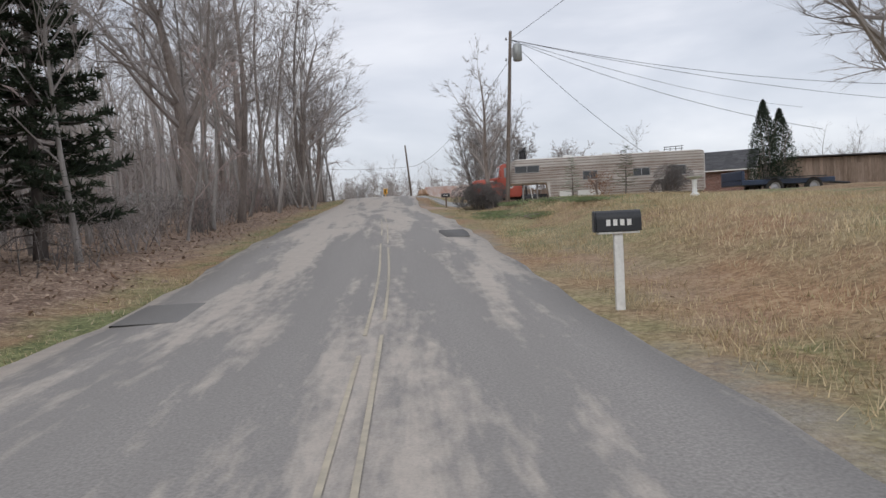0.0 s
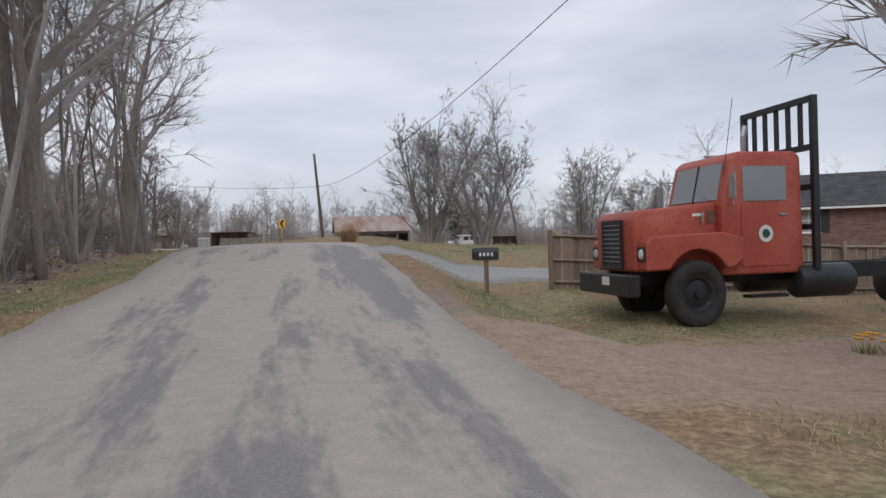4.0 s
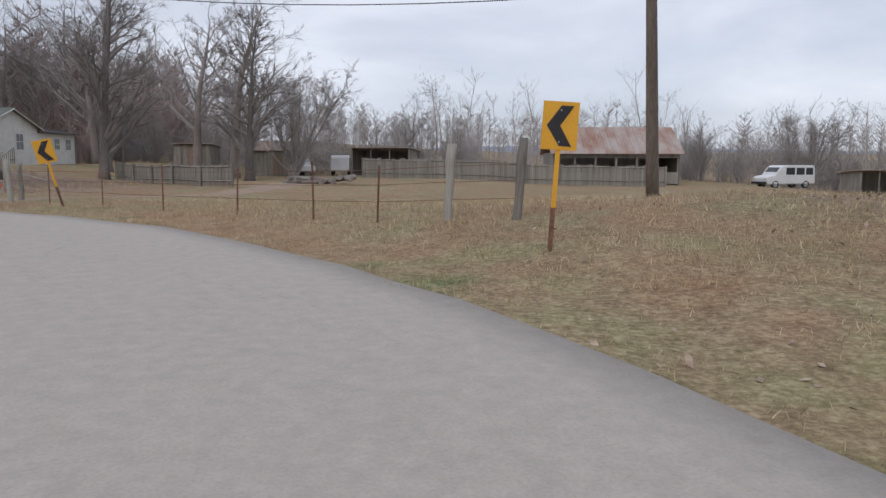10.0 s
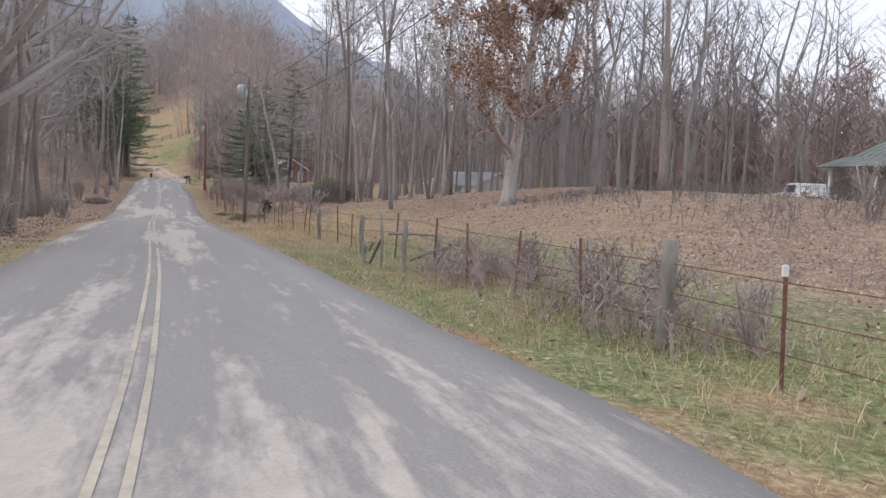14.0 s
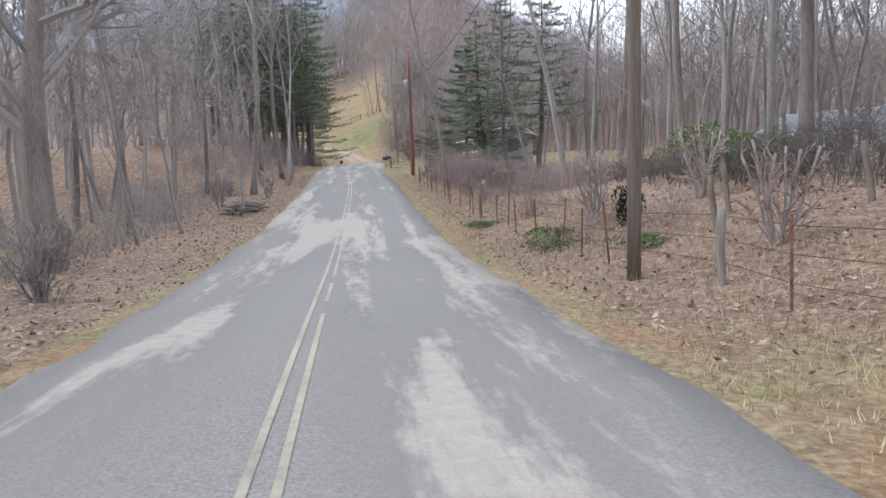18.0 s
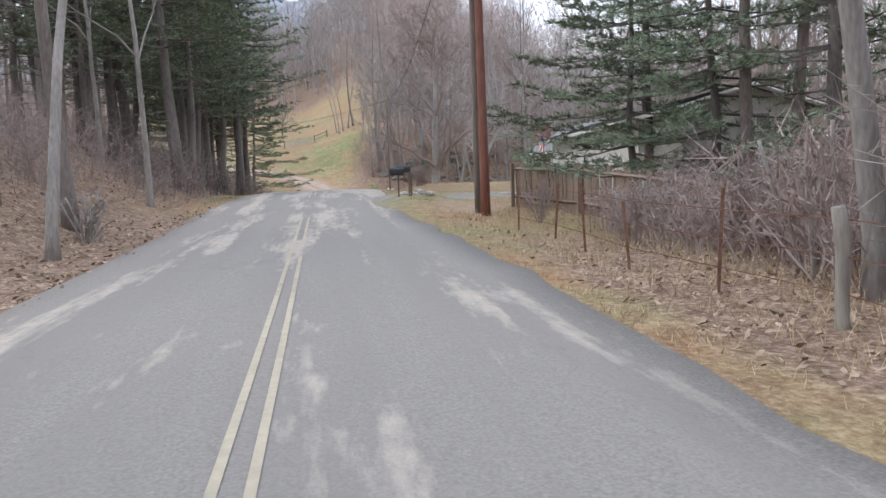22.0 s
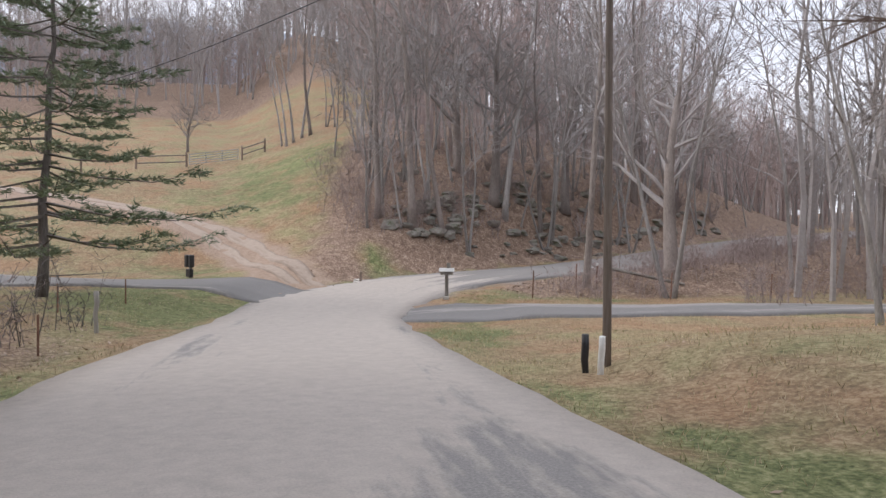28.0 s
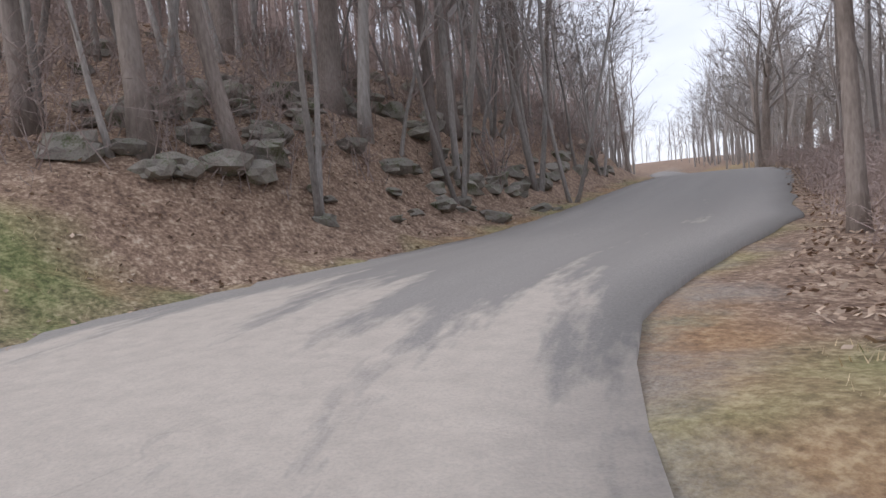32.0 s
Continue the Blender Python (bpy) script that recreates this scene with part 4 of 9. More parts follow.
# ---- trees ----
def grow(seed, height, r0, start=0.35, limbs=11, spread=0.75, subs=5, twigs=5, forks=1, lean=0.03, whips=3, up=0.35, tilts=(0.22, 0.34)):
    """A bare tree: tapered trunk or trunks, limbs, branches and twigs. Returns (trunk), (crown) as (verts, faces)."""
    rng = random.Random(seed)
    trunk, crown = [], []

    def bough(p, d, length, r, sides, bend, n):
        pts, rad = [p.copy()], [r]
        for k in range(n):
            d = (d + Vector((rng.gauss(0, bend), rng.gauss(0, bend), rng.gauss(0, bend) + up * 0.12))).normalized()
            p = p + d * (length / n)
            pts.append(p.copy())
            rad.append(max(r * (1 - 0.85 * (k + 1) / n), 0.006))
        return pts, rad

    def off(d, angle):
        a = rng.uniform(0, 2 * math.pi)
        u = d.orthogonal().normalized()
        w = d.cross(u)
        q = (d * math.cos(angle) + (u * math.cos(a) + w * math.sin(a)) * math.sin(angle))
        return q.normalized()

    for fork in range(forks):
        a = 2 * math.pi * fork / forks + rng.uniform(-0.4, 0.4)
        tilt = lean if forks == 1 else rng.uniform(*tilts)
        d = Vector((math.cos(a) * tilt, math.sin(a) * tilt, 1)).normalized()
        h = height * (1 if forks == 1 else rng.uniform(0.78, 1.0))
        r = r0 * (1 if forks == 1 else 0.7)
        p = Vector((0, 0, -0.25)) if forks == 1 else Vector((math.cos(a) * r0 * 0.4, math.sin(a) * r0 * 0.4, -0.25))
        pts, rad = [p.copy()], [r * 1.45]
        n = 9
        for k in range(n):
            d = (d + Vector((rng.gauss(0, 0.05), rng.gauss(0, 0.05), 0.02))).normalized()
            p = p + d * (h / n if k else h * 0.06)
            pts.append(p.copy())
            rad.append(max(r * (1 - 0.88 * (k / (n - 1)) ** 0.9), 0.02))
        trunk.append(tube(pts, rad, 8))
        for _ in range(limbs):
            u = start + (1 - start) * rng.random() ** 0.9
            i = min(int(u * n), n - 1)
            base = pts[i].lerp(pts[i + 1], u * n - i)
            td = (pts[i + 1] - pts[i]).normalized()
            ld = off(td, spread * rng.uniform(0.7, 1.25))
            length = h * (0.42 - 0.27 * u) * rng.uniform(0.75, 1.35)
            lr = max(rad[i] * rng.uniform(0.35, 0.55), 0.022)
            lp, lrad = bough(base, ld, length, lr, 5, 0.16, 5)
            crown.append(tube(lp, lrad, 5, False))
            for _ in range(subs):
                v = rng.uniform(0.25, 0.98)
                j = min(int(v * 5), 4)
                sb = lp[j].lerp(lp[j + 1], v * 5 - j)
                sd = off((lp[j + 1] - lp[j]).normalized(), rng.uniform(0.4, 0.9))
                sp, srad = bough(sb, sd, length * rng.uniform(0.3, 0.6), max(lrad[j] * 0.5, 0.011), 3, 0.2, 2)
                flat = (sp[-1] - sp[0]).cross(Vector((rng.gauss(0, 1), rng.gauss(0, 1), rng.gauss(0, 1)))).normalized()
                ribbon = [tuple(c + flat * q * w) for c, w in zip(sp, srad) for q in (-1.15, 1.15)]
                crown.append((ribbon, [(2 * q, 2 * q + 1, 2 * q + 3, 2 * q + 2) for q in range(len(sp) - 1)]))
                for _ in range(twigs):
                    w = rng.uniform(0.15, 1.0)
                    q = min(int(w * 2), 1)
                    tb = sp[q].lerp(sp[q + 1], w * 2 - q)
                    tdv = off((sp[q + 1] - sp[q]).normalized(), rng.uniform(0.3, 0.85))
                    tl = length * rng.uniform(0.14, 0.32)
                    for _ in range(whips):
                        e = tb + off(tdv, rng.uniform(0.05, 0.5)) * tl * rng.uniform(0.6, 1.2)
                        side = (e - tb).orthogonal().normalized() * 0.011
                        crown.append(([tuple(tb - side), tuple(tb + side), tuple(e)], [(0, 1, 2)]))
    return join(*trunk), join(*crown)


def tree_kind(name, seed, label, bark=BARK, twig=TWIG, leaves=0, **kw):
    t, c = grow(seed, **kw)
    ob = thing(name, label, "tree", pose(0, 0, -500))
    part("trunk", t, bark, ob, smooth=True)
    part("crown", c, twig, ob)
    if leaves:
        rng = random.Random(seed)
        vs, fs = [], []
        for _ in range(leaves):
            v = Vector(c[0][rng.randrange(len(c[0]))]) + Vector((rng.gauss(0, 0.1), rng.gauss(0, 0.1), rng.gauss(0, 0.1)))
            a = Vector((rng.gauss(0, 1), rng.gauss(0, 1), rng.gauss(0, 1))).normalized()
            b = a.orthogonal().normalized()
            k = len(vs)
            vs += [tuple(v), tuple(v + a * 0.07 + b * 0.05), tuple(v + a * 0.15), tuple(v + a * 0.07 - b * 0.05)]
            fs.append((k, k + 1, k + 2, k + 3))
        part("foliage", (vs, fs), OAK_LEAF, ob, "brown leaves still hanging")["kind"] = "stuff"
    return ob


def pine_kind(seed, height, r0, bare, reach, label, tiers=14, droop=0.12, boughs=5, wide=0.016, tufts=6, stubs=8, mat=PINE_NEEDLE):
    """A white pine: whorls of long boughs, each with side sprays that carry fans of needles; dead stubs below."""
    rng = random.Random(seed)
    ob = thing("pine_tree", label, "tree", pose(0, 0, -500))
    part("trunk", tube([(rng.gauss(0, 0.05), rng.gauss(0, 0.05), -0.25 + (height + 0.25) * k / 8) for k in range(9)], [max(r0 * (1.25 if k == 0 else 1) * (1 - 0.92 * k / 8), 0.02) for k in range(9)], 8), BARK_DARK, ob, smooth=True)
    wood, vs, fs = [], [], []
    for k in range(stubs):
        a, z = rng.uniform(0, 2 * math.pi), bare * rng.uniform(0.35, 1.0)
        d = Vector((math.cos(a), math.sin(a), rng.uniform(-0.2, 0.25)))
        p = Vector((0, 0, z))
        wood.append(tube([p, p + d * reach * 0.25, p + d * reach * rng.uniform(0.35, 0.6) + Vector((0, 0, rng.gauss(0, 0.2)))], [0.025, 0.016, 0.005], 3, False))
    for k in range(tiers):
        u0 = k / (tiers - 1)
        for b in range(boughs):
            u = min(1.0, max(0.0, u0 + rng.uniform(-0.5, 0.5) / tiers))
            z = bare + (height - bare - 0.3) * u
            L = reach * (1 - 0.82 * u ** 1.25) * rng.uniform(0.55, 1.15)
            a = 2 * math.pi * b / boughs + k * 0.9 + rng.uniform(-0.4, 0.4)
            d = Vector((math.cos(a), math.sin(a), 0))
            side = Vector((-d.y, d.x, 0))
            steps = (0, 0.3, 0.65, 1)
            pts = [Vector((0, 0, z)) + d * L * q + Vector((0, 0, L * (-droop * q + (0.1 + droop * 0.7) * q ** 3))) for q in steps]
            wood.append(tube(pts, [0.045 * (1.25 - u), 0.03, 0.018, 0.006], 3, False))
            n = max(4, int(3 + L * 2.2))
            for j in range(n):
                q = 0.22 + 0.78 * (j + rng.random()) / n
                i = min(int(np.searchsorted(steps, q, "right")) - 1, 2)
                base = pts[i].lerp(pts[i + 1], (q - steps[i]) / (steps[i + 1] - steps[i]))
                sl = L * (0.34 - 0.2 * q) * rng.uniform(0.6, 1.3)
                sd = (d * rng.uniform(0.5, 0.9) + side * (1 if j % 2 else -1) * rng.uniform(0.4, 0.9) + Vector((0, 0, rng.gauss(0.06, 0.1)))).normalized()
                for m in range(tufts):
                    c = base + sd * sl * (m + rng.random()) / tufts + Vector((rng.gauss(0, 0.03), rng.gauss(0, 0.03), rng.gauss(0.02, 0.03)))
                    for _ in range(5):
                        e = (sd * 0.7 + Vector((rng.gauss(0, 0.6), rng.gauss(0, 0.6), rng.gauss(0.18, 0.35)))).normalized() * rng.uniform(0.14, 0.3)
                        w = e.orthogonal().normalized() * wide
                        h = len(vs)
                        vs += [tuple(c - w), tuple(c + w), tuple(c + e)]
                        fs.append((h, h + 1, h + 2))
    part("branch_layer", join(*wood), BARK_DARK, ob)["kind"] = "stuff"
    part("foliage", (vs, fs), mat, ob, "dark green needles")["kind"] = "stuff"
    return ob


FOREST_LABEL = "tall bare grey-barked tree in the roadside woods"
WOODS = [tree_kind("bare_tree", 11, FOREST_LABEL, height=15, r0=0.125, start=0.42, limbs=15, subs=5, twigs=3, spread=0.62),
         tree_kind("bare_tree", 12, FOREST_LABEL, height=13, r0=0.095, start=0.38, limbs=14, subs=5, twigs=3, spread=0.7),
         tree_kind("bare_tree", 13, FOREST_LABEL, bark=BARK_BROWN, height=17, r0=0.155, start=0.45, limbs=15, subs=5, twigs=3, spread=0.6),
         tree_kind("bare_sapling", 14, "slender bare sapling leaning in the roadside woods", height=9, r0=0.075, start=0.3, limbs=12, subs=4, twigs=3, spread=0.6, lean=0.12),
         tree_kind("bare_sapling", 15, "slender bare sapling in the roadside woods", twig=TWIG_RED, height=7.5, r0=0.06, start=0.22, limbs=13, subs=4, twigs=3, spread=0.6, lean=0.06),
         tree_kind("bare_tree", 16, "twin-stemmed bare tree in the roadside woods", height=14, r0=0.13, start=0.35, limbs=9, subs=5, twigs=3, forks=2, spread=0.65)]
YARD = [tree_kind("bare_tree", 21, "multi-stemmed bare maple with a rounded crown", height=9.5, r0=0.2, start=0.14, limbs=15, subs=6, twigs=5, forks=8, spread=0.5, whips=4, tilts=(0.1, 0.62)),
        tree_kind("bare_tree", 22, "wide bare yard tree with a rounded crown", bark=BARK_BROWN, height=10, r0=0.24, start=0.24, limbs=22, subs=7, twigs=6, spread=0.85, whips=3),
        tree_kind("bare_tree", 23, "many-stemmed bare tree in the rough grass", height=8, r0=0.15, start=0.1, limbs=12, subs=6, twigs=5, forks=9, spread=0.5, whips=4, tilts=(0.08, 0.5)),
        tree_kind("bare_tree", 24, "large old bare tree with heavy spreading limbs", bark=BARK_BROWN, height=15, r0=0.42, start=0.25, limbs=22, subs=7, twigs=6, spread=0.8, whips=3),
        tree_kind("bare_tree", 25, "dense pyramidal bare tree with fine pinkish twigs", twig=TWIG_RED, height=12, r0=0.3, start=0.12, limbs=34, subs=7, twigs=6, spread=0.7, whips=3)]
YARD.append(tree_kind("bare_tree", 26, "broad old bare tree with low heavy limbs and fine twigs", bark=BARK_DARK, twig=TWIG_MID, height=12, r0=0.34, start=0.13, limbs=30, subs=7, twigs=6, spread=0.85, whips=4))
OAK = tree_kind("oak_tree", 31, "oak with pale trunk still holding brown leaves", bark=BARK_PALE, twig=TWIG_RED, leaves=12000, height=12.5, r0=0.36, start=0.24, limbs=24, subs=6, twigs=5, spread=0.85)
PINES = [pine_kind(41, 14, 0.21, 4.4, 3.5, "white pine with layered dark green branches", tiers=14, wide=0.022, tufts=4),
         pine_kind(42, 16.5, 0.25, 5.4, 4.2, "tall white pine with dark green branches", tiers=15, wide=0.024, tufts=5),
         pine_kind(43, 11.5, 0.15, 1.5, 5.0, "white pine with long low drooping branches", tiers=16, droop=0.2, boughs=5, wide=0.016, tufts=9, stubs=3)]
CEDARS = pine_kind(44, 8.0, 0.14, 0.9, 1.9, "dark shaggy cedar at the edge of the woods", tiers=20, droop=0.25, boughs=7, wide=0.025, tufts=6, mat=CEDAR)
CEDARS.name = "cedar_tree"
BRUSH = [tree_kind("bare_shrub", 51, "thicket of thin bare brush at the wood's edge", twig=TWIG_RED, height=2.2, r0=0.03, start=0.05, limbs=6, subs=3, twigs=2, forks=6, spread=0.5),
         tree_kind("bare_shrub", 52, "low tangle of bare grey brush", height=1.5, r0=0.025, start=0.05, limbs=6, subs=3, twigs=2, forks=6, spread=0.7)]
for b in BRUSH:
    b["category"] = "shrub"
PROTOTYPES = WOODS + YARD + [OAK, CEDARS] + PINES + BRUSH


def plant(kind, x, y, scale=1.0, turn=None, label="", sink=0.05, stretch=1.0):
    rng = random.Random(int(x * 97 + y * 131))
    ob = copy_thing(kind, Matrix.Identity(4))
    a = rng.uniform(0, 360) if turn is None else turn
    ob.matrix_basis = pose(x, y, gz(x, y) - sink, rng.gauss(0, 1.5), rng.gauss(0, 1.5), a) @ Matrix.Diagonal((scale, scale, scale * stretch, 1))
    if label:
        ob["label"] = label
    return ob


def clear_of(x, y, spots):
    return all((x - a) ** 2 + (y - b) ** 2 > r * r for a, b, r in spots)


def forest(seed, count, xr, yr, inside, kinds, gap=1.4, scale=(0.8, 1.2), group="roadside woods"):
    rng = random.Random(seed)
    got = []
    for _ in range(count * 40):
        if len(got) >= count:
            break
        x, y = rng.uniform(*xr), rng.uniform(*yr)
        s = float(land(x, y)[1][0])
        if not inside(x, y, s) or not clear_of(x, y, [(a, b, gap) for a, b in got]):
            continue
        got.append((x, y))
        plant(kinds[rng.randrange(len(kinds))], x, y, rng.uniform(*scale))["group"] = group


def low_tree(seed, h, r, red=False):
    """A light bare tree for the depth of the woods. Returns arrays of corners, three a triangle."""
    rng = random.Random(seed)
    out = []

    def add(pair):
        v, f = pair
        for q in f:
            for k in range(1, len(q) - 1):
                out.extend((v[q[0]], v[q[k]], v[q[k + 1]]))

    pts = [Vector((rng.gauss(0, 0.012) * h * k, rng.gauss(0, 0.012) * h * k, -0.4 + (h + 0.4) * k / 4)) for k in range(5)]
    add(tube(pts, [r * 1.3, r, r * 0.7, r * 0.42, 0.02], 4, False))
    for _ in range(14):
        u = rng.uniform(0.28, 0.97)
        i = min(int(u * 4), 3)
        b = pts[i].lerp(pts[i + 1], u * 4 - i)
        a = rng.uniform(0, 2 * math.pi)
        L = h * (0.36 - 0.22 * u) * rng.uniform(0.7, 1.3)
        d = Vector((math.cos(a), math.sin(a), rng.uniform(0.5, 1.4))).normalized()
        e = b + d * L + Vector((0, 0, 0.12 * L))
        for s in ((e - b).orthogonal().normalized() * r * 0.3, (e - b).cross(Vector((0.3, 0.5, 0.8))).normalized() * r * 0.3):
            out.extend((tuple(b - s), tuple(b + s), tuple(e)))
        for _ in range(6):
            s = b.lerp(e, rng.uniform(0.25, 1.0))
            t = s + (d + Vector((rng.gauss(0, 0.6), rng.gauss(0, 0.6), rng.gauss(0.2, 0.4)))).normalized() * L * rng.uniform(0.25, 0.5)
            w = (t - s).orthogonal().normalized() * 0.016
            out.extend((tuple(s - w), tuple(s + w), tuple(t)))
            for _ in range(2):
                q = s.lerp(t, rng.uniform(0.3, 1.0))
                z = q + (t - s + Vector((rng.gauss(0, 0.4), rng.gauss(0, 0.4), rng.gauss(0.1, 0.3))) * L * 0.3) * rng.uniform(0.4, 0.9)
                w = (z - q).orthogonal().normalized() * 0.011
                out.extend((tuple(q - w), tuple(q + w), tuple(z)))
    return np.array([tuple(v) for v in out])


def low_bush(seed, h):
    """A many-stemmed bare bush or small tree, fanned from the ground into a rounded crown. Corners, three a triangle."""
    rng = random.Random(seed)
    out = []
    for _ in range(11):
        a, t = rng.uniform(0, 2 * math.pi), abs(rng.gauss(0, 0.42))
        d = Vector((math.cos(a) * t, math.sin(a) * t, 1)).normalized()
        p0 = Vector((rng.gauss(0, 0.15), rng.gauss(0, 0.15), -0.2))
        e = p0 + d * h * rng.uniform(0.6, 1.0) * (1.1 - 0.35 * t)
        s = d.orthogonal().normalized() * 0.035
        out.extend((tuple(p0 - s), tuple(p0 + s), tuple(e)))
        for _ in range(9):
            q = p0.lerp(e, rng.uniform(0.2, 0.98))
            f = q + (d + Vector((rng.gauss(0, 0.45), rng.gauss(0, 0.45), rng.gauss(0.1, 0.25)))).normalized() * h * rng.uniform(0.12, 0.3)
            w = (f - q).orthogonal().normalized() * 0.017
            out.extend((tuple(q - w), tuple(q + w), tuple(f)))
            for _ in range(3):
                g = q.lerp(f, rng.uniform(0.2, 1.0))
                k = g + (f - q + Vector((rng.gauss(0, 0.5), rng.gauss(0, 0.5), rng.gauss(0.1, 0.4))) * h * 0.1) * rng.uniform(0.3, 0.7)
                w = (k - g).orthogonal().normalized() * 0.012
                out.extend((tuple(g - w), tuple(g + w), tuple(k)))
    return np.array(out)


BUSHES = [low_bush(330 + k, 3.6 + 0.5 * k) for k in range(5)]
LOW = [low_tree(300 + k, 11 + 1.1 * k, 0.075 + 0.012 * k) for k in range(6)]


def deep_woods(seed, count, xr, yr, inside, mat=None, scale=(0.8, 1.2), label="bare woods standing behind the roadside trees", kinds=None):
    """Trees too many to count, joined into one mesh."""
    rr = np.random.RandomState(seed)
    x, y = rr.uniform(*xr, count * 6), rr.uniform(*yr, count * 6)
    z, sd = land(x, y)
    ok = np.nonzero(inside(x, y, sd))[0][:count]
    parts = []
    for i in ok:
        v = (kinds or LOW)[rr.randint(len(kinds or LOW))]
        a, s = rr.uniform(0, 2 * np.pi), rr.uniform(*scale)
        c, t = np.cos(a) * s, np.sin(a) * s
        parts.append(np.c_[v[:, 0] * c - v[:, 1] * t + x[i], v[:, 0] * t + v[:, 1] * c + y[i], v[:, 2] * s + z[i]])
    v = np.concatenate(parts)
    n = len(v) // 3
    me = bpy.data.meshes.new("deep_woods")
    me.vertices.add(len(v))
    me.vertices.foreach_set("co", v.ravel())
    me.loops.add(3 * n)
    me.loops.foreach_set("vertex_index", np.arange(3 * n, dtype=np.int32))
    me.polygons.add(n)
    me.polygons.foreach_set("loop_start", np.arange(n) * 3)
    me.polygons.foreach_set("loop_total", np.full(n, 3))
    me.update(calc_edges=True)
    me.materials.append(mat or TWIG)
    return tagged(new("deep_woods", me), label, "woods", kind="stuff")


W = WOODS
for x, y, k, s in ((-7.9, 53.0, 0, 0.68), (-8.9, 50.2, 5, 0.72), (-9.6, 56.4, 2, 0.62), (-8.3, 46.6, 2, 0.65), (-10.2, 60.5, 0, 0.62), (-7.6, 42.5, 5, 0.75), (-11.5, 63.5, 1, 0.7), (-8.6, 38.0, 0, 0.8)):
    plant(W[k], x, y, s)["group"] = "roadside woods"
# first stretch, west side
forest(1, 50, (-22, -3), (-2, 64), lambda x, y, s: -14 < s < -4.8, W, 1.4, (0.75, 1.05))
forest(3, 10, (-14, -3), (-4, 66), lambda x, y, s: -8.5 < s < -4.4, BRUSH, 1.0, (0.8, 1.4), "roadside brush")
deep_woods(2, 190, (-52, -8), (-14, 78), lambda x, y, s: (s < -11) & (s > -48))
# straight, south side
forest(4, 46, (-112, -36), (76, 91), lambda x, y, s: -14 < s < -(3.9 if x < -88 or x > -62 else 6.0), W, 1.4, (0.75, 1.1))
forest(6, 9, (-112, -36), (80, 90), lambda x, y, s: -8 < s < -4.2, BRUSH, 1.0, (0.7, 1.2), "roadside brush")
deep_woods(5, 260, (-168, -30), (45, 84), lambda x, y, s: (s < -10) & (s > -48))
# straight, north woods
forest(7, 36, (-108, -54), (102, 116), lambda x, y, s: s > 8.5 and not (x > -62 and y < 112) and not (x < -98 and y < 112), W[:3] + W[5:], 1.7, (0.9, 1.25))
forest(8, 8, (-107, -60), (98.5, 104), lambda x, y, s: 5.5 < s < 9, BRUSH, 1.2, (0.8, 1.3), "roadside brush")
deep_woods(7, 150, (-110, -56), (112, 150), lambda x, y, s: (y > 114) & ~((x > -66) & (y < 138)), scale=(0.95, 1.35))
# pines, south side, second half of the straight
forest(9, 19, (-148, -123), (76, 91), lambda x, y, s: -13 < s < -4.6, PINES[:2], 1.3, (0.75, 1.1), "roadside pines")
forest(10, 16, (-128, -108), (76, 91), lambda x, y, s: -16 < s < -4.8, W, 1.4, (0.8, 1.1))
# western hillside
forest(11, 46, (-200, -168), (99, 150), lambda x, y, s: -17 < s < -4.0 and (y > 103 + 0.02 * (-168 - x) or x > -176) and not (x < -176 and y < 106), W, 1.5, (0.75, 1.1), "hillside woods")
forest(12, 34, (-190, -168), (100, 140), lambda x, y, s: -14 < s < -3.8, W[3:6] + BRUSH[:1], 1.0, (0.6, 1.1), "hillside woods")
deep_woods(11, 640, (-270, -172), (101, 190), lambda x, y, s: (s < -12) & (y > 104 + 0.05 * (-172 - x)), TWIG_RED, (0.95, 1.45), "bare woods rising up the hillside")
deep_woods(13, 520, (-320, -228), (40, 130), lambda x, y, s: x < -236 + 0.1 * (y - 90), TWIG, (0.9, 1.4), "bare woods along the top of the meadow")
# behind the brick house
forest(14, 14, (-165, -112), (118, 128), lambda x, y, s: s > 14 and y > 119, W, 2.2, (0.8, 1.15), "woods behind the houses")
deep_woods(14, 190, (-172, -116), (122, 170), lambda x, y, s: (s > 18) & (y > 122), TWIG_RED, (0.85, 1.3))
# beyond the first yards and barn
forest(15, 5, (-60, 70), (158, 178), lambda x, y, s: True, W[:3] + YARD[:2], 4.0, (0.6, 0.9), "far treeline")
forest(16, 7, (58, 72), (60, 140), lambda x, y, s: True, W[:2] + YARD[:3], 4.0, (0.6, 0.85), "far treeline")
forest(17, 8, (-62, -40), (140, 150), lambda x, y, s: True, W[:3] + YARD[3:4], 3.0, (0.8, 1.0), "far treeline")
deep_woods(15, 120, (-70, 90), (166, 205), lambda x, y, s: y > 160, TWIG, (0.5, 0.8), "bare treeline beyond the barn")
deep_woods(25, 330, (-62, 75), (151, 166), lambda x, y, s: (y > 151) & ((x < -10) | (x > 12)), TWIG, (0.6, 1.25), "hedge of bare brush beyond the yards", BUSHES)
deep_woods(26, 260, (62, 84), (40, 150), lambda x, y, s: x > 0, TWIG_RED, (0.7, 1.5), "hedge of bare brush along the field", BUSHES)
deep_woods(16, 260, (70, 125), (0, 200), lambda x, y, s: x > 76 + 0.15 * np.abs(y - 90), TWIG, (0.7, 1.1), "bare treeline beyond the field")
forest(18, 10, (-166, -150), (104, 130), lambda x, y, s: 6.0 < s < 16 and not (-157 < x < -149 and y < 118), W[:3], 2.2, (0.8, 1.1), "trees by the junction")

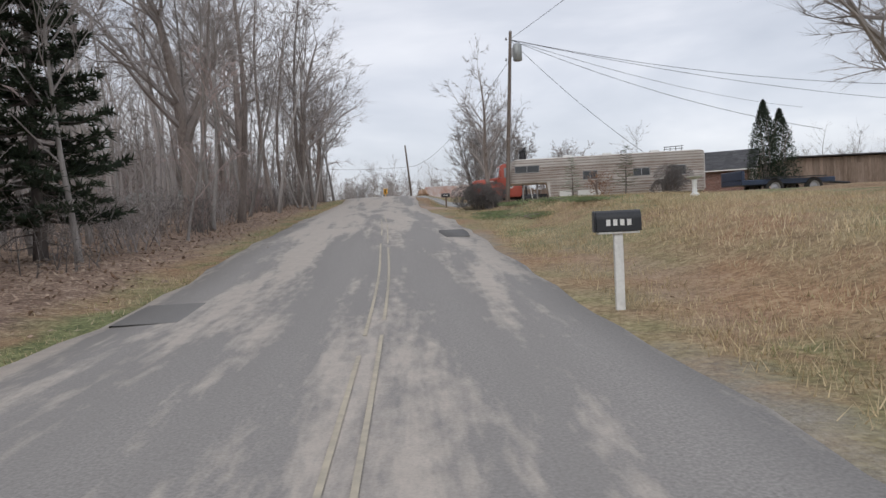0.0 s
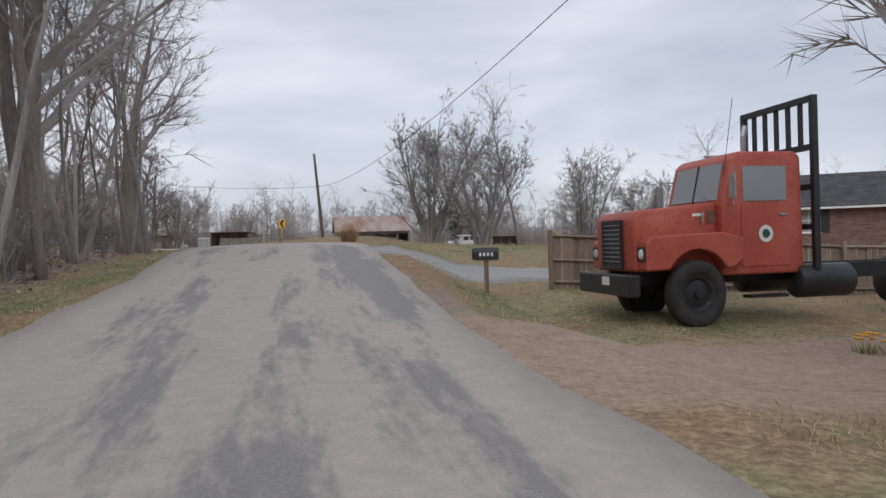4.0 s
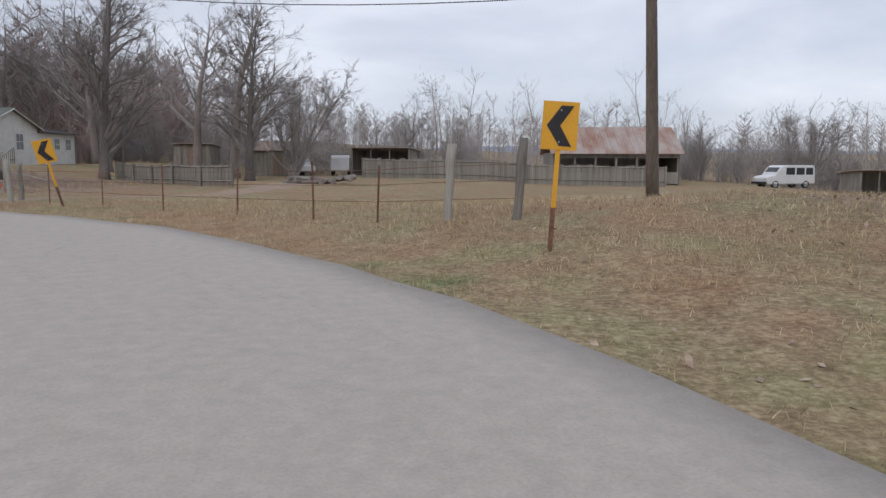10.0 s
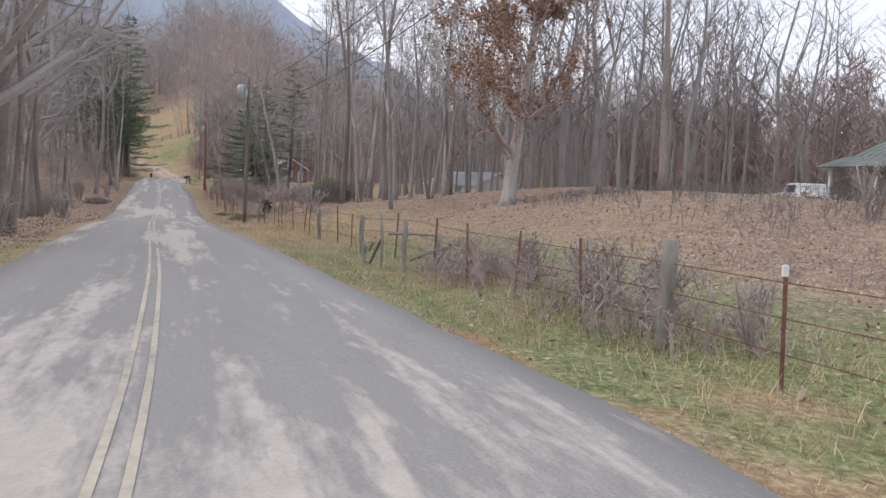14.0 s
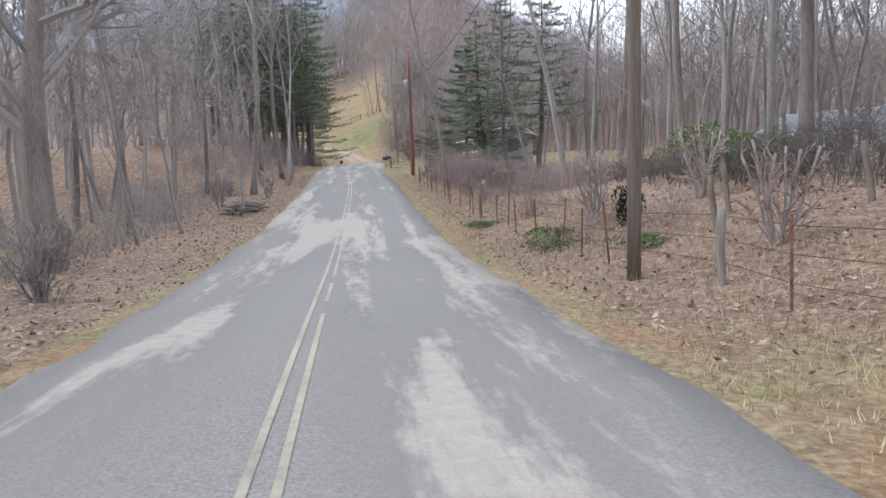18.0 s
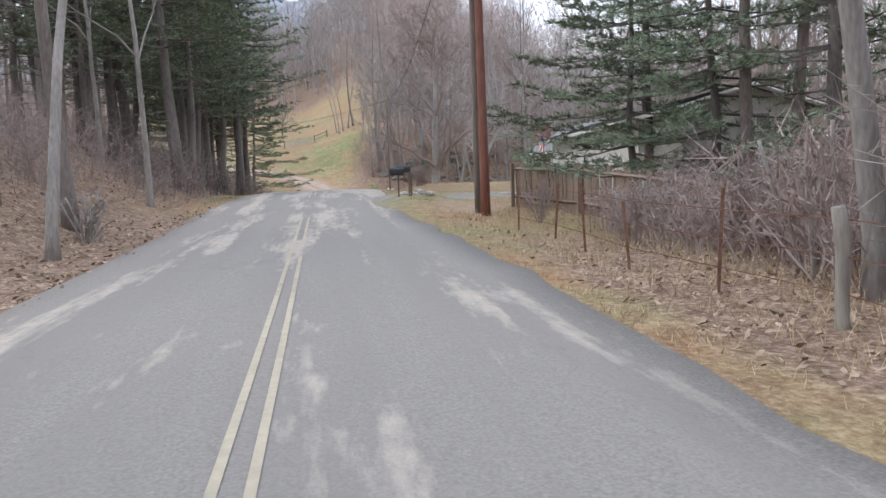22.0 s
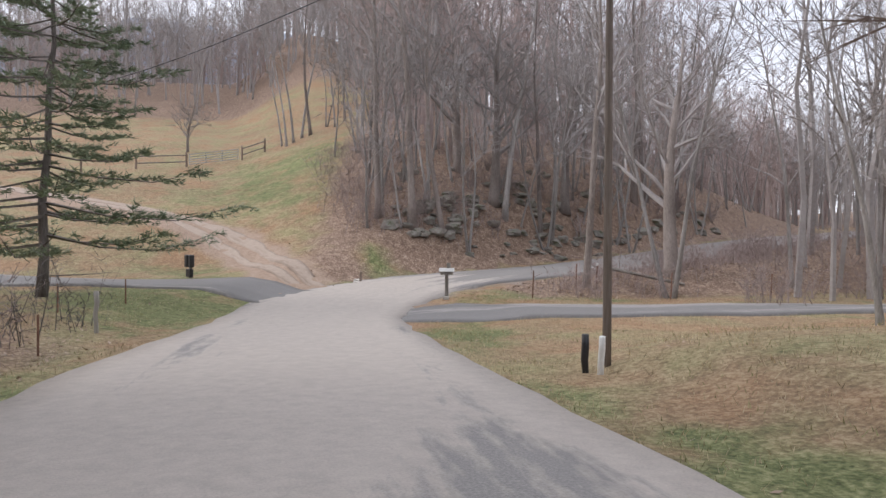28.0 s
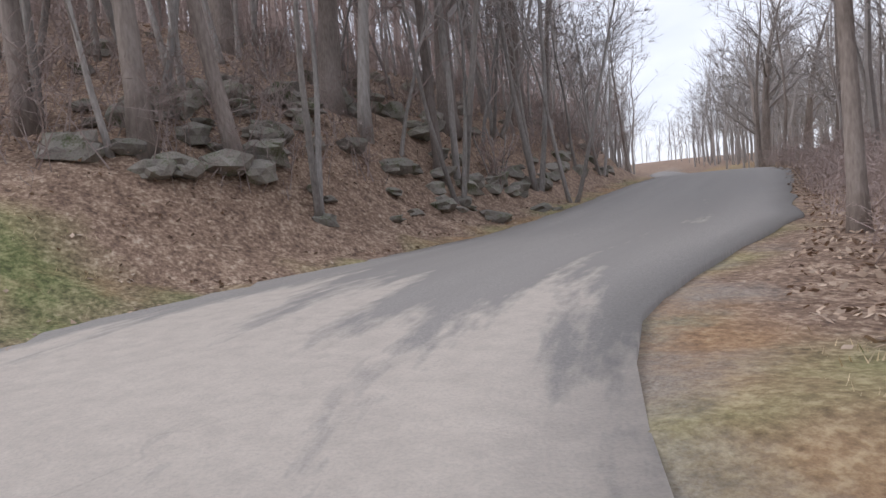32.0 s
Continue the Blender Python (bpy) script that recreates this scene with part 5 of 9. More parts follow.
deep_woods(29, 150, (-170, -120), (126, 190), lambda x, y, s: s > 6, TWIG, (0.9, 1.35), "bare trees beyond the junction")
deep_woods(30, 300, (-320, -170), (160, 330), lambda x, y, s: np.abs(s) > 4.5, TWIG, (0.7, 1.1), "bare trees along the far road")

deep_woods(32, 300, (-252, -192), (168, 236), lambda x, y, s: np.abs(s) > 6.0, TWIG, (0.85, 1.25), "bare woods beyond the top of the rise")
deep_woods(31, 46, (-176, -156), (112, 140), lambda x, y, s: (s > 5.5) & (s < 24), TWIG, (0.8, 1.15), "bare trees beside the rising road")


def thicket(seed, x, y, h, mat, label):
    """Tangled thin stems with side twigs at the given places, joined into one mesh."""
    rr = np.random.RandomState(seed)
    n = len(x)
    z, sd = land(x, y)
    base = np.c_[x, y, z - 0.05]
    H = rr.uniform(h[0], h[1], n)
    tip = base + np.c_[rr.normal(0, 0.28, n) * H, rr.normal(0, 0.28, n) * H, H]

    def blade(a, b, w):
        q = rr.normal(0, 1, a.shape)
        d = b - a
        q = np.cross(d, q)
        q = q / (np.linalg.norm(q, axis=1)[:, None] + 1e-9) * w
        return np.stack([a - q, a + q, b], 1).reshape(-1, 3)

    tris = [blade(base, tip, 0.013)]
    k = 7
    u = rr.uniform(0.15, 0.95, (n, k))[:, :, None]
    a = (base[:, None] * (1 - u) + tip[:, None] * u).reshape(-1, 3)
    L = np.repeat(H, k)[:, None]
    b = a + L * np.c_[rr.normal(0, 0.2, n * k), rr.normal(0, 0.2, n * k), rr.uniform(0.02, 0.34, n * k)]
    tris.append(blade(a, b, 0.008))
    v = rr.uniform(0.3, 0.9, (n * k, 2))[:, :, None]
    c = (a[:, None] * (1 - v) + b[:, None] * v).reshape(-1, 3)
    e = c + np.repeat(L, 2, 0) * np.c_[rr.normal(0, 0.11, n * k * 2), rr.normal(0, 0.11, n * k * 2), rr.uniform(-0.02, 0.2, n * k * 2)]
    tris.append(blade(c, e, 0.006))
    v = np.concatenate(tris)
    m = len(v) // 3
    me = bpy.data.meshes.new("thicket")
    me.vertices.add(len(v))
    me.vertices.foreach_set("co", v.ravel())
    me.loops.add(3 * m)
    me.loops.foreach_set("vertex_index", np.arange(3 * m, dtype=np.int32))
    me.polygons.add(m)
    me.polygons.foreach_set("loop_start", np.arange(m) * 3)
    me.polygons.foreach_set("loop_total", np.full(m, 3))
    me.update(calc_edges=True)
    me.materials.append(mat)
    return tagged(new("thicket", me), label, "brush", kind="stuff")


def along(seed, n, p0, p1, lo, hi, clump=1.0):
    """Places beside the road between two stations, gathered into clumps."""
    rr = np.random.RandomState(seed)
    m = max(8, n // 14)
    i0, i1 = station(*p0), station(*p1)
    i = rr.randint(i0, i1, m)
    o = lo + (hi - lo) * rr.rand(m) ** 1.2
    c = CENTRE[i, :2] + RIGHT[i] * o[:, None]
    pick = rr.randint(0, m, n)
    p = c[pick] + rr.normal(0, 0.5 * clump, (n, 2))
    near = land(p[:, 0], p[:, 1])[1]
    ok = np.abs(near) > min(abs(lo), abs(hi)) - 0.35
    return p[ok, 0], p[ok, 1]


def inbox(seed, n, x0, x1, y0, y1):
    rr = np.random.RandomState(seed)
    return rr.uniform(x0, x1, n), rr.uniform(y0, y1, n)


thicket(1, *along(1, 1300, (1, -5), (-6, 70), -6.2, -13), (0.4, 2.0), TWIG, "tangle of thin grey brush under the roadside trees")
thicket(15, *along(15, 1300, (1, -5), (-6, 70), -6.0, -12), (0.3, 1.6), TWIG_DARK, "tangle of dark brown brush under the roadside trees")
thicket(2, *along(2, 2300, (-34, 92), (-114, 93), -6.2, -13), (0.4, 1.8), TWIG, "tangle of thin grey brush along the verge")
thicket(3, *along(3, 1900, (-84, 92), (-110, 93), 8.0, 13), (0.4, 1.6), TWIG_RED, "grey brush at the edge of the woods")
thicket(4, *along(4, 500, (-72, 92), (-110, 93), 5.2, 7.5), (0.2, 0.7), TWIG_RED, "low reddish brush along the wire fence")
thicket(5, *along(5, 1300, (-112, 93), (-151, 95), -5.0, -11), (0.6, 2.0), TWIG_RED, "brown brush under the pines")
thicket(6, *along(6, 1500, (-165, 103), (-182, 136), -5.4, -17), (0.3, 1.8), TWIG_RED, "pinkish-brown brush on the rocky bank")
thicket(7, *along(7, 1300, (-166, 106), (-190, 150), 3.6, 12), (0.4, 1.7), TWIG_RED, "brown brush beside the rising road")
thicket(8, *inbox(8, 1300, 1, 17, 75, 84), (0.25, 0.6), DRY_GRASS, "dry brown weeds under the yard trees")
thicket(9, *inbox(9, 3600, -64, 75, 151, 160), (1.6, 4.6), TWIG, "grey hedge of brush beyond the yards")
thicket(10, *inbox(10, 2600, 64, 76, 40, 150), (1.6, 5.0), TWIG, "grey hedge of brush along the field")
thicket(16, *along(16, 420, (-34, 92), (-41.5, 92.5), 4.7, 6.0), (0.3, 0.9), TWIG_RED, "brown weeds grown through the wire fence")
thicket(17, *inbox(17, 620, -85, -70, 101.8, 105.2), (0.5, 1.5), TWIG_DARK, "dark brush round the evergreen thicket")
thicket(12, *inbox(12, 700, -62, -42, 107, 117), (0.25, 0.8), TWIG_DARK, "low red-brown brush on the mound")
thicket(18, *inbox(18, 1500, -45, -28, 103, 119), (0.12, 0.42), TWIG_RED, "low red-brown weeds over the sloping yard")
thicket(19, *inbox(19, 1500, -46, -27, 102, 119), (0.1, 0.3), DRY_GRASS, "dry tan grass over the sloping yard")
thicket(21, *inbox(21, 560, -106.5, -96.5, 98.4, 101.4), (0.7, 2.2), TWIG_RED, "tangle of brown brush grown over the plank fence")
thicket(20, *along(20, 900, (-163, 103), (-172, 122), 3.4, 6.5), (0.3, 1.1), TWIG_RED, "brown weeds along the rising road")
for k, (x, y, s) in enumerate(((-8.6, 44.0, 0.72), (-9.4, 48.5, 0.78), (-8.8, 54.5, 0.66), (-9.8, 58.5, 0.66), (-9.2, 34.0, 0.85), (-10.8, 40.0, 0.85), (-10.5, 52.0, 0.8), (-8.9, 26.0, 0.8), (-9.6, 17.0, 0.85))):
    plant(YARD[3] if k % 2 else WOODS[5], x, y, s, 40 * k, "large bare tree with arching limbs at the wood's edge")["group"] = "roadside woods"
for k, (x, y, s) in enumerate(((-172.4, 103.6, 0.62), (-173.6, 107.5, 0.7), (-171.9, 109.8, 0.55), (-175.4, 112.5, 0.72), (-173.9, 116.0, 0.6), (-177.2, 106.6, 0.75))):
    plant(YARD[3] if k % 2 else WOODS[5], x, y, s * (1.0 if k % 2 else 1.3), 50 * k, "crooked bare tree with low limbs on the rocky bank")["group"] = "hillside woods"
forest(19, 11, (-148, -126), (79, 90), lambda x, y, s: -12 < s < -5.0, PINES[:2], 1.1, (0.8, 1.1), "roadside pines")
thicket(13, *inbox(13, 420, -188, -170, 99, 104), (0.3, 1.8), TWIG_RED, "pinkish brush where the meadow meets the bank")
thicket(14, *along(14, 900, (-120, 93), (-154, 95), -5.0, -9), (0.4, 1.6), TWIG_DARK, "dark brush under the pines")
for k, (x, y, s) in enumerate(((-48.0, 87.0, 0.85), (-52.5, 87.4, 0.95), (-58.5, 87.0, 0.9), (-75.5, 86.0, 0.8))):
    plant(YARD[3], x, y, s, 70 * k + 10, "large bare tree arching over the verge")["group"] = "roadside woods"
for k, (x, y, s) in enumerate(((-171.0, 100.2, 0.9), (-173.5, 100.6, 1.0), (-176.5, 101.4, 0.95), (-180.0, 101.6, 1.0), (-170.6, 101.8, 0.8))):
    plant(WOODS[3 + k % 2], x, y, s, None)["group"] = "hillside woods"
forest(20, 16, (-204, -174), (99.5, 106), lambda x, y, s: s < -9, WOODS, 1.6, (0.7, 1.05), "hillside woods")
# single trees
for x, y, kind, z in ((-169.9, 104.9, 5, 0.75), (-170.7, 102.3, 2, 1.25), (-170.6, 103.8, 2, 0.9), (-172.7, 107.8, 0, 1.2), (-172.6, 109.8, 2, 0.85), (-177.4, 116.4, 5, 1.0), (-179.6, 119.5, 2, 1.35), (-180.4, 120.9, 2, 1.25), (-171.9, 100.9, 2, 1.1)):
    plant(WOODS[kind], x, y, z, None, "bare tree rooted among the rocks of the bank")["group"] = "hillside woods"
plant(YARD[5], -33.4, 122.6, 1.0, 15, stretch=1.15)
plant(YARD[5], -26.5, 131.0, 1.05, 120)
plant(YARD[1], 2.5, 36.9, 0.62, 200, "slim many-branched bare tree beside the utility pole", stretch=1.25)
plant(YARD[1], 17.5, 26.0, 1.0, 10)
plant(YARD[0], 4.3, 86.5, 1.15, 0)
plant(YARD[0], 7.1, 80.2, 0.9, 80)
plant(YARD[2], 12.4, 74.6, 0.85, 50)
plant(WOODS[0], 9.6, 79.8, 0.75, 0)
plant(YARD[0], 19.5, 80.0, 0.62, 150)
plant(WOODS[1], 20.0, 73.5, 0.6, 20)
plant(YARD[1], -31.7, 146.0, 1.25, 60)
plant(YARD[3], -36.8, 129.0, 1.0, 20)
plant(YARD[3], -29.8, 136.5, 1.05, 80)
plant(YARD[3], -34.0, 139.0, 1.0, 140)
plant(YARD[3], -44.5, 141.0, 1.0, 200)
plant(YARD[0], -26.0, 141.0, 1.1, 20)
plant(YARD[3], -48.0, 143.0, 1.0, 0)
plant(YARD[3], -58.0, 136.0, 1.05, 70)
plant(YARD[3], -54.0, 142.0, 0.95, 170)
plant(YARD[1], -17.0, 154.0, 0.8, 10)
plant(YARD[1], 12.5, 152.0, 0.65, 10)
plant(YARD[0], 22.0, 150.0, 0.9, 10)
plant(OAK, -59.3, 108.3, 1.0, 40)
plant(WOODS[0], -66.5, 105.0, 1.0, 0)
plant(YARD[4], -142.2, 102.0, 0.95, 0)
plant(WOODS[0], -146.4, 104.6, 0.5, 30)
plant(WOODS[3], -146.0, 104.4, 0.6, 110)
plant(YARD[3], -147.0, 121.0, 0.95, 0)
plant(YARD[3], -138.0, 124.0, 0.9, 120)
plant(WOODS[3], -82.8, 87.4, 0.9, 20)
plant(WOODS[2], -69.0, 87.2, 0.8, 20)
plant(WOODS[0], -67.0, 86.0, 0.85, 200)
plant(PINES[2], -111.2, 101.8, 0.78, 10)
plant(PINES[0], -112.6, 103.0, 0.85, 80)
plant(PINES[2], -108.4, 102.6, 0.85, 150)
plant(PINES[0], -106.5, 106.0, 1.0, 220)
plant(PINES[0], -105.6, 103.4, 0.85, 40)
plant(WOODS[2], -105.7, 109.3, 1.15, 0)
plant(WOODS[2], -104.0, 110.7, 1.2, 100)
plant(YARD[3], 11.5, 17.5, 0.6, 240)
plant(WOODS[2], -107.6, 102.9, 1.0, 10)
plant(WOODS[2], -107.3, 103.6, 0.95, 70)
plant(WOODS[0], -99.1, 98.6, 0.95, 70)
plant(PINES[2], -161.3, 88.5, 1.1, 0)
for x, y, q, a in ((-139.6, 89.2, 1.05, 20), (-146.2, 88.7, 1.1, 140)):
    plant(PINES[1], x, y, q, a, stretch=1.3)["group"] = "roadside pines"
plant(PINES[1], -157.0, 83.0, 1.0, 130)
plant(WOODS[2], -162.5, 108.2, 0.8, 200, "tall bare tree beside the rising road")
plant(WOODS[2], -160.2, 106.2, 0.85, 80, "tall bare tree beside the rising road")
plant(YARD[3], -161.0, 110.2, 0.7, 180, "tall bare tree beside the road")
plant(WOODS[5], -158.6, 108.6, 1.0, 20, "tall bare tree beside the road")
plant(YARD[3], -168.5, 128.0, 0.9, 40)
for k, (x, y, q) in enumerate(((-185.6, 150.0, 0.95), (-187.4, 154.2, 1.0), (-183.6, 149.2, 0.85), (-190.8, 160.5, 0.8))):
    plant(YARD[3] if k % 2 else WOODS[2], x, y, q, 65 * k, "tall bare tree where the road tops the rise")["group"] = "trees on the rise"
plant(WOODS[0], -172.5, 136.0, 1.0, 0)
plant(WOODS[2], -176.5, 141.0, 0.95, 60)
plant(WOODS[5], -168.0, 138.0, 0.95, 60)
plant(YARD[1], -180.0, 150.0, 1.1, 60)
plant(YARD[3], -186.0, 158.0, 0.9, 60)
for x, y, z in ((-197.3, 98.6, 0.85), (-196.6, 98.0, 0.75), (-198.2, 99.3, 0.9), (-197.9, 97.7, 0.7)):
    plant(WOODS[0], x, y, z, None, "bare tree in a clump on the meadow slope")
plant(YARD[1], -203.0, 90.0, 0.55, 0)
for q in range(5):
    plant(WOODS[0], -232 - 3 * q, 82 + 7 * q, 0.9)


# ---- roadside things ----
def at(x, y, turn=0.0, lift=0.0):
    return pose(x, y, gz(x, y) + lift, 0, 0, turn)


def utility_pole(x, y, height, mat, label, lean=(0, 0), r=0.15, transformer=False, turn=0, arms=()):
    ob = thing("utility_pole", label, "utility pole", at(x, y, turn))
    n = 6
    part("pole", tube([(lean[0] * k / n, lean[1] * k / n, -0.3 + (height + 0.3) * k / n) for k in range(n + 1)], [r * (1.1 - 0.4 * k / n) for k in range(n + 1)], 10), mat, ob, smooth=True)
    lx, ly = lean
    part("pole_cap", moved(lathe([(0.0, 0.04), (r * 0.74, 0.0), (r * 0.74, -0.05)], 10), Matrix.Translation((lx, ly, height))), STEEL, ob)
    for z, w in arms:
        q = z / height
        part("insulator", moved(lathe([(0, 0.1), (0.05, 0.08), (0.03, 0.04), (0.06, 0.0), (0.03, -0.03), (0, -0.03)], 8), Matrix.Translation((lx * q + w, ly * q, z))), STEEL, ob, "grey porcelain insulator")
    if transformer:
        q = 0.88
        can = part("transformer", moved(lathe([(0, 0.42), (0.1, 0.42), (0.2, 0.36), (0.22, 0.3), (0.22, -0.38), (0.18, -0.42), (0, -0.42)], 14), Matrix.Translation((lx * q + r + 0.26, ly * q, height * q))), GALV, ob, "grey transformer can", smooth=True)
        part("bracket", boxes((lx * q + r * 0.5, ly * q - 0.05, height * q - 0.2, lx * q + r + 0.1, ly * q + 0.05, height * q + 0.2)), STEEL, can)
    return ob


utility_pole(3.15, 35.3, 8.6, POLE_WOOD, "weathered utility pole with a transformer, beside the bush", (0.55, 0.2), 0.105, True, 0, ((8.2, -0.2), (7.2, -0.17)))
utility_pole(-3.85, 94.0, 7.3, POLE_WOOD, "weathered utility pole leaning in the rough grass", (-0.55, -1.2), 0.14, False, 0, ((4.6, 0.16),))
utility_pole(-29.1, 98.8, 8.6, POLE_PALE, "pale leaning utility pole by the gate post", (0.6, 0.1), 0.115, False, 0, ((7.8, 0.12),))
utility_pole(-68.5, 97.05, 8.0, POLE_WOOD, "brown utility pole with a transformer by the fence", (-0.05, 0.05), 0.1, True, -90)
utility_pole(-111.8, 97.75, 7.4, POLE_WOOD, "grey utility pole beside a red-brown one", (0.15, -0.1), 0.1, True, 200)
utility_pole(-111.05, 97.75, 9.0, POLE_RED, "red-brown treated utility pole on the verge", (-0.12, 0.0), 0.118)
utility_pole(-145.8, 99.2, 7.2, POLE_WOOD, "dark utility pole with two short posts at its foot", (0.05, 0.0), 0.058)
utility_pole(-172.5, 133.5, 8.0, POLE_WOOD, "utility pole beside the rising road", (0, 0), 0.14)


def wire(a, b, sag, label="sagging overhead service wire", r=0.012):
    a, b = Vector(a), Vector(b)
    pts = [a.lerp(b, k / 14) - Vector((0, 0, sag * 4 * (k / 14) * (1 - k / 14))) for k in range(15)]
    ob = part("overhead_wire", tube(pts, r, 4, False), WIRE, None)
    return tagged(ob, label, "wire")


top1 = (3.65, 35.5, gz(3.15, 35.3) + 8.2)
for end, sag in (((13, 5, 12.0), 0.4), ((34, 44, 6.5), 0.6), ((32, 38, 6.9), 0.9), ((11.5, 39.0, 3.9), 0.3), ((30, 60, 9), 0.5), ((20, 38, 5.0), 0.5)):
    wire(top1, end, sag)
top2 = (-4.2, 93.2, gz(-3.85, 94) + 4.6)
wire(top2, (-28.4, 98.5, gz(-29, 98.4) + 7.9), 0.9)
wire(top2, (3.6, 35.5, gz(3.15, 35.3) + 7.2), 1.3)
wire((-28.4, 98.5, gz(-29, 98.4) + 7.9), (-67.6, 97.1, gz(-67.6, 97) + 7.4), 1.0)
wire((-28.4, 98.5, gz(-29, 98.4) + 7.0), (-67.6, 97.1, gz(-67.6, 97) + 6.2), 1.1)
wire((-67.6, 97.1, gz(-67.6, 97) + 7.5), (-111.6, 97.6, gz(-111.7, 97.7) + 6.6), 0.9)
wire((-110.3, 97.5, gz(-110, 97.5) + 8.7), (-145.7, 99.3, gz(-145.7, 99.3) + 7.0), 1.2)
wire((-145.7, 99.3, gz(-145.7, 99.3) + 7.0), (-175.0, 84.0, 12.5), 0.8)
wire((-145.7, 99.3, gz(-145.7, 99.3) + 6.8), (-171.0, 131.5, 13.0), 0.8)


def bars(parent, mat, x, z, w, h, n, y, turn=False):
    """Unreadable writing as plain bars on a face at y (or x)."""
    for k in range(n):
        a = x + (k - (n - 1) / 2) * w * 1.7
        box = (y - 0.003, a - w / 2, z - h / 2, y + 0.003, a + w / 2, z + h / 2) if turn else (a - w / 2, y - 0.003, z - h / 2, a + w / 2, y + 0.003, z + h / 2)
        part("number_bar", boxes(box), mat, parent)


def box_body(w, l, h):
    """Arched mailbox shell along y: flat floor, rounded top."""
    out = [(-w / 2, 0), (w / 2, 0), (w / 2, h * 0.6)] + [(w / 2 * math.cos(a), h * 0.6 + h * 0.4 * math.sin(a)) for a in np.linspace(0.35, math.pi - 0.35, 6)] + [(-w / 2, h * 0.6)]
    return prism(out, -l / 2, l / 2, 0.006, 1)


def mailbox(x, y, turn, post_h, post_mat, label, boxmat=PLASTIC_BLACK, marked=True, thick=0.1, box=(0.2, 0.5, 0.24), marks=WHITE_PAINT, flag=ORANGE, lean=0.0, post_round=False, shift=0.0):
    ob = thing("mailbox", label, "mailbox", at(x, y, turn) @ pose(0, 0, 0, 0, lean, 0))
    if post_round:
        part("post", tube([(0, 0, -0.2), (0, 0, post_h)], thick / 2, 8), post_mat, ob, smooth=True)
    else:
        part("post", soft_box(-thick / 2, -thick / 2, -0.25, thick / 2, thick / 2, post_h, 0.008), post_mat, ob)
    part("support_board", soft_box(-box[0] * 0.42, -box[1] * 0.46 + shift, post_h, box[0] * 0.42, box[1] * 0.46 + shift, post_h + 0.022, 0.004), post_mat, ob)
    bm = box_body(*box)
    bmesh.ops.translate(bm, verts=bm.verts, vec=(0, shift, post_h + 0.025))
    body = part("box", bm, boxmat, ob)
    door = box_body(box[0] * 1.04, 0.02, box[2] * 1.02)
    bmesh.ops.translate(door, verts=door.verts, vec=(0, shift - box[1] / 2 - 0.012, post_h + 0.022))
    part("door", door, boxmat, body)
    part("flag", boxes((-box[0] / 2 - 0.01, shift - 0.06, post_h + 0.1, -box[0] / 2 - 0.002, shift + 0.1, post_h + 0.15)), flag, body, "small signal flag")
    if marked:
        bars(body, marks, 0, post_h + 0.025 + box[2] * 0.42, 0.045, 0.07, 4, box[0] / 2 + 0.004, True)
    return ob


BLOTCHED = material("peeling_black_paint", [(0.02, 0.022, 0.026), (0.05, 0.052, 0.056), (0.42, 0.42, 0.41)], 2.6, 0.6, bump=0.1, fine=9)
mailbox(1.96, 8.15, -95, 0.84, WHITE_PAINT, "black mailbox with white markings on a white wooden post", thick=0.1, flag=PLASTIC_BLACK)
mailbox(0.25, 45.8, -100, 0.74, BROWN_WOOD, "black mailbox on a brown wooden post by the fence", thick=0.09)
mailbox(-21.2, 95.4, -12, 0.72, WHITE_PAINT, "dark blotched mailbox on a short white post", boxmat=BLOTCHED, marked=False, thick=0.1, box=(0.24, 0.56, 0.28), marks=STEEL)
ob = thing("newspaper_tube", "orange plastic newspaper tube hanging below a mailbox", "newspaper box", pose(-20.95, 95.2, 3.58, 0, 0, -8) @ pose(0, 0, 0, 0, 0, 75) @ pose(0, 0, 0, -38, 0, 0))
part("sleeve", tube([(0, -0.22, 0), (0, 0.22, 0)], 0.07, 10, False), ORANGE, ob, smooth=True)
part("bracket", boxes((-0.02, -0.05, 0.06, 0.02, 0.05, 0.16)), RUSTY, ob)
mailbox(-114.85, 96.02, 0, 0.62, BLACK, "black mailbox on a thin metal post", marked=False, thick=0.04, box=(0.17, 0.42, 0.2), post_round=True, shift=-0.04)
ob = mailbox(-115.05, 96.4, 0, 0.64, BROWN_WOOD, "black mailbox on a braced wooden post", marked=False, thick=0.11, box=(0.17, 0.42, 0.2), shift=-0.2)
part("brace", tube([(0.0, 0.0, 0.32), (0.0, -0.24, 0.62)], 0.035, 4), BROWN_WOOD, ob)


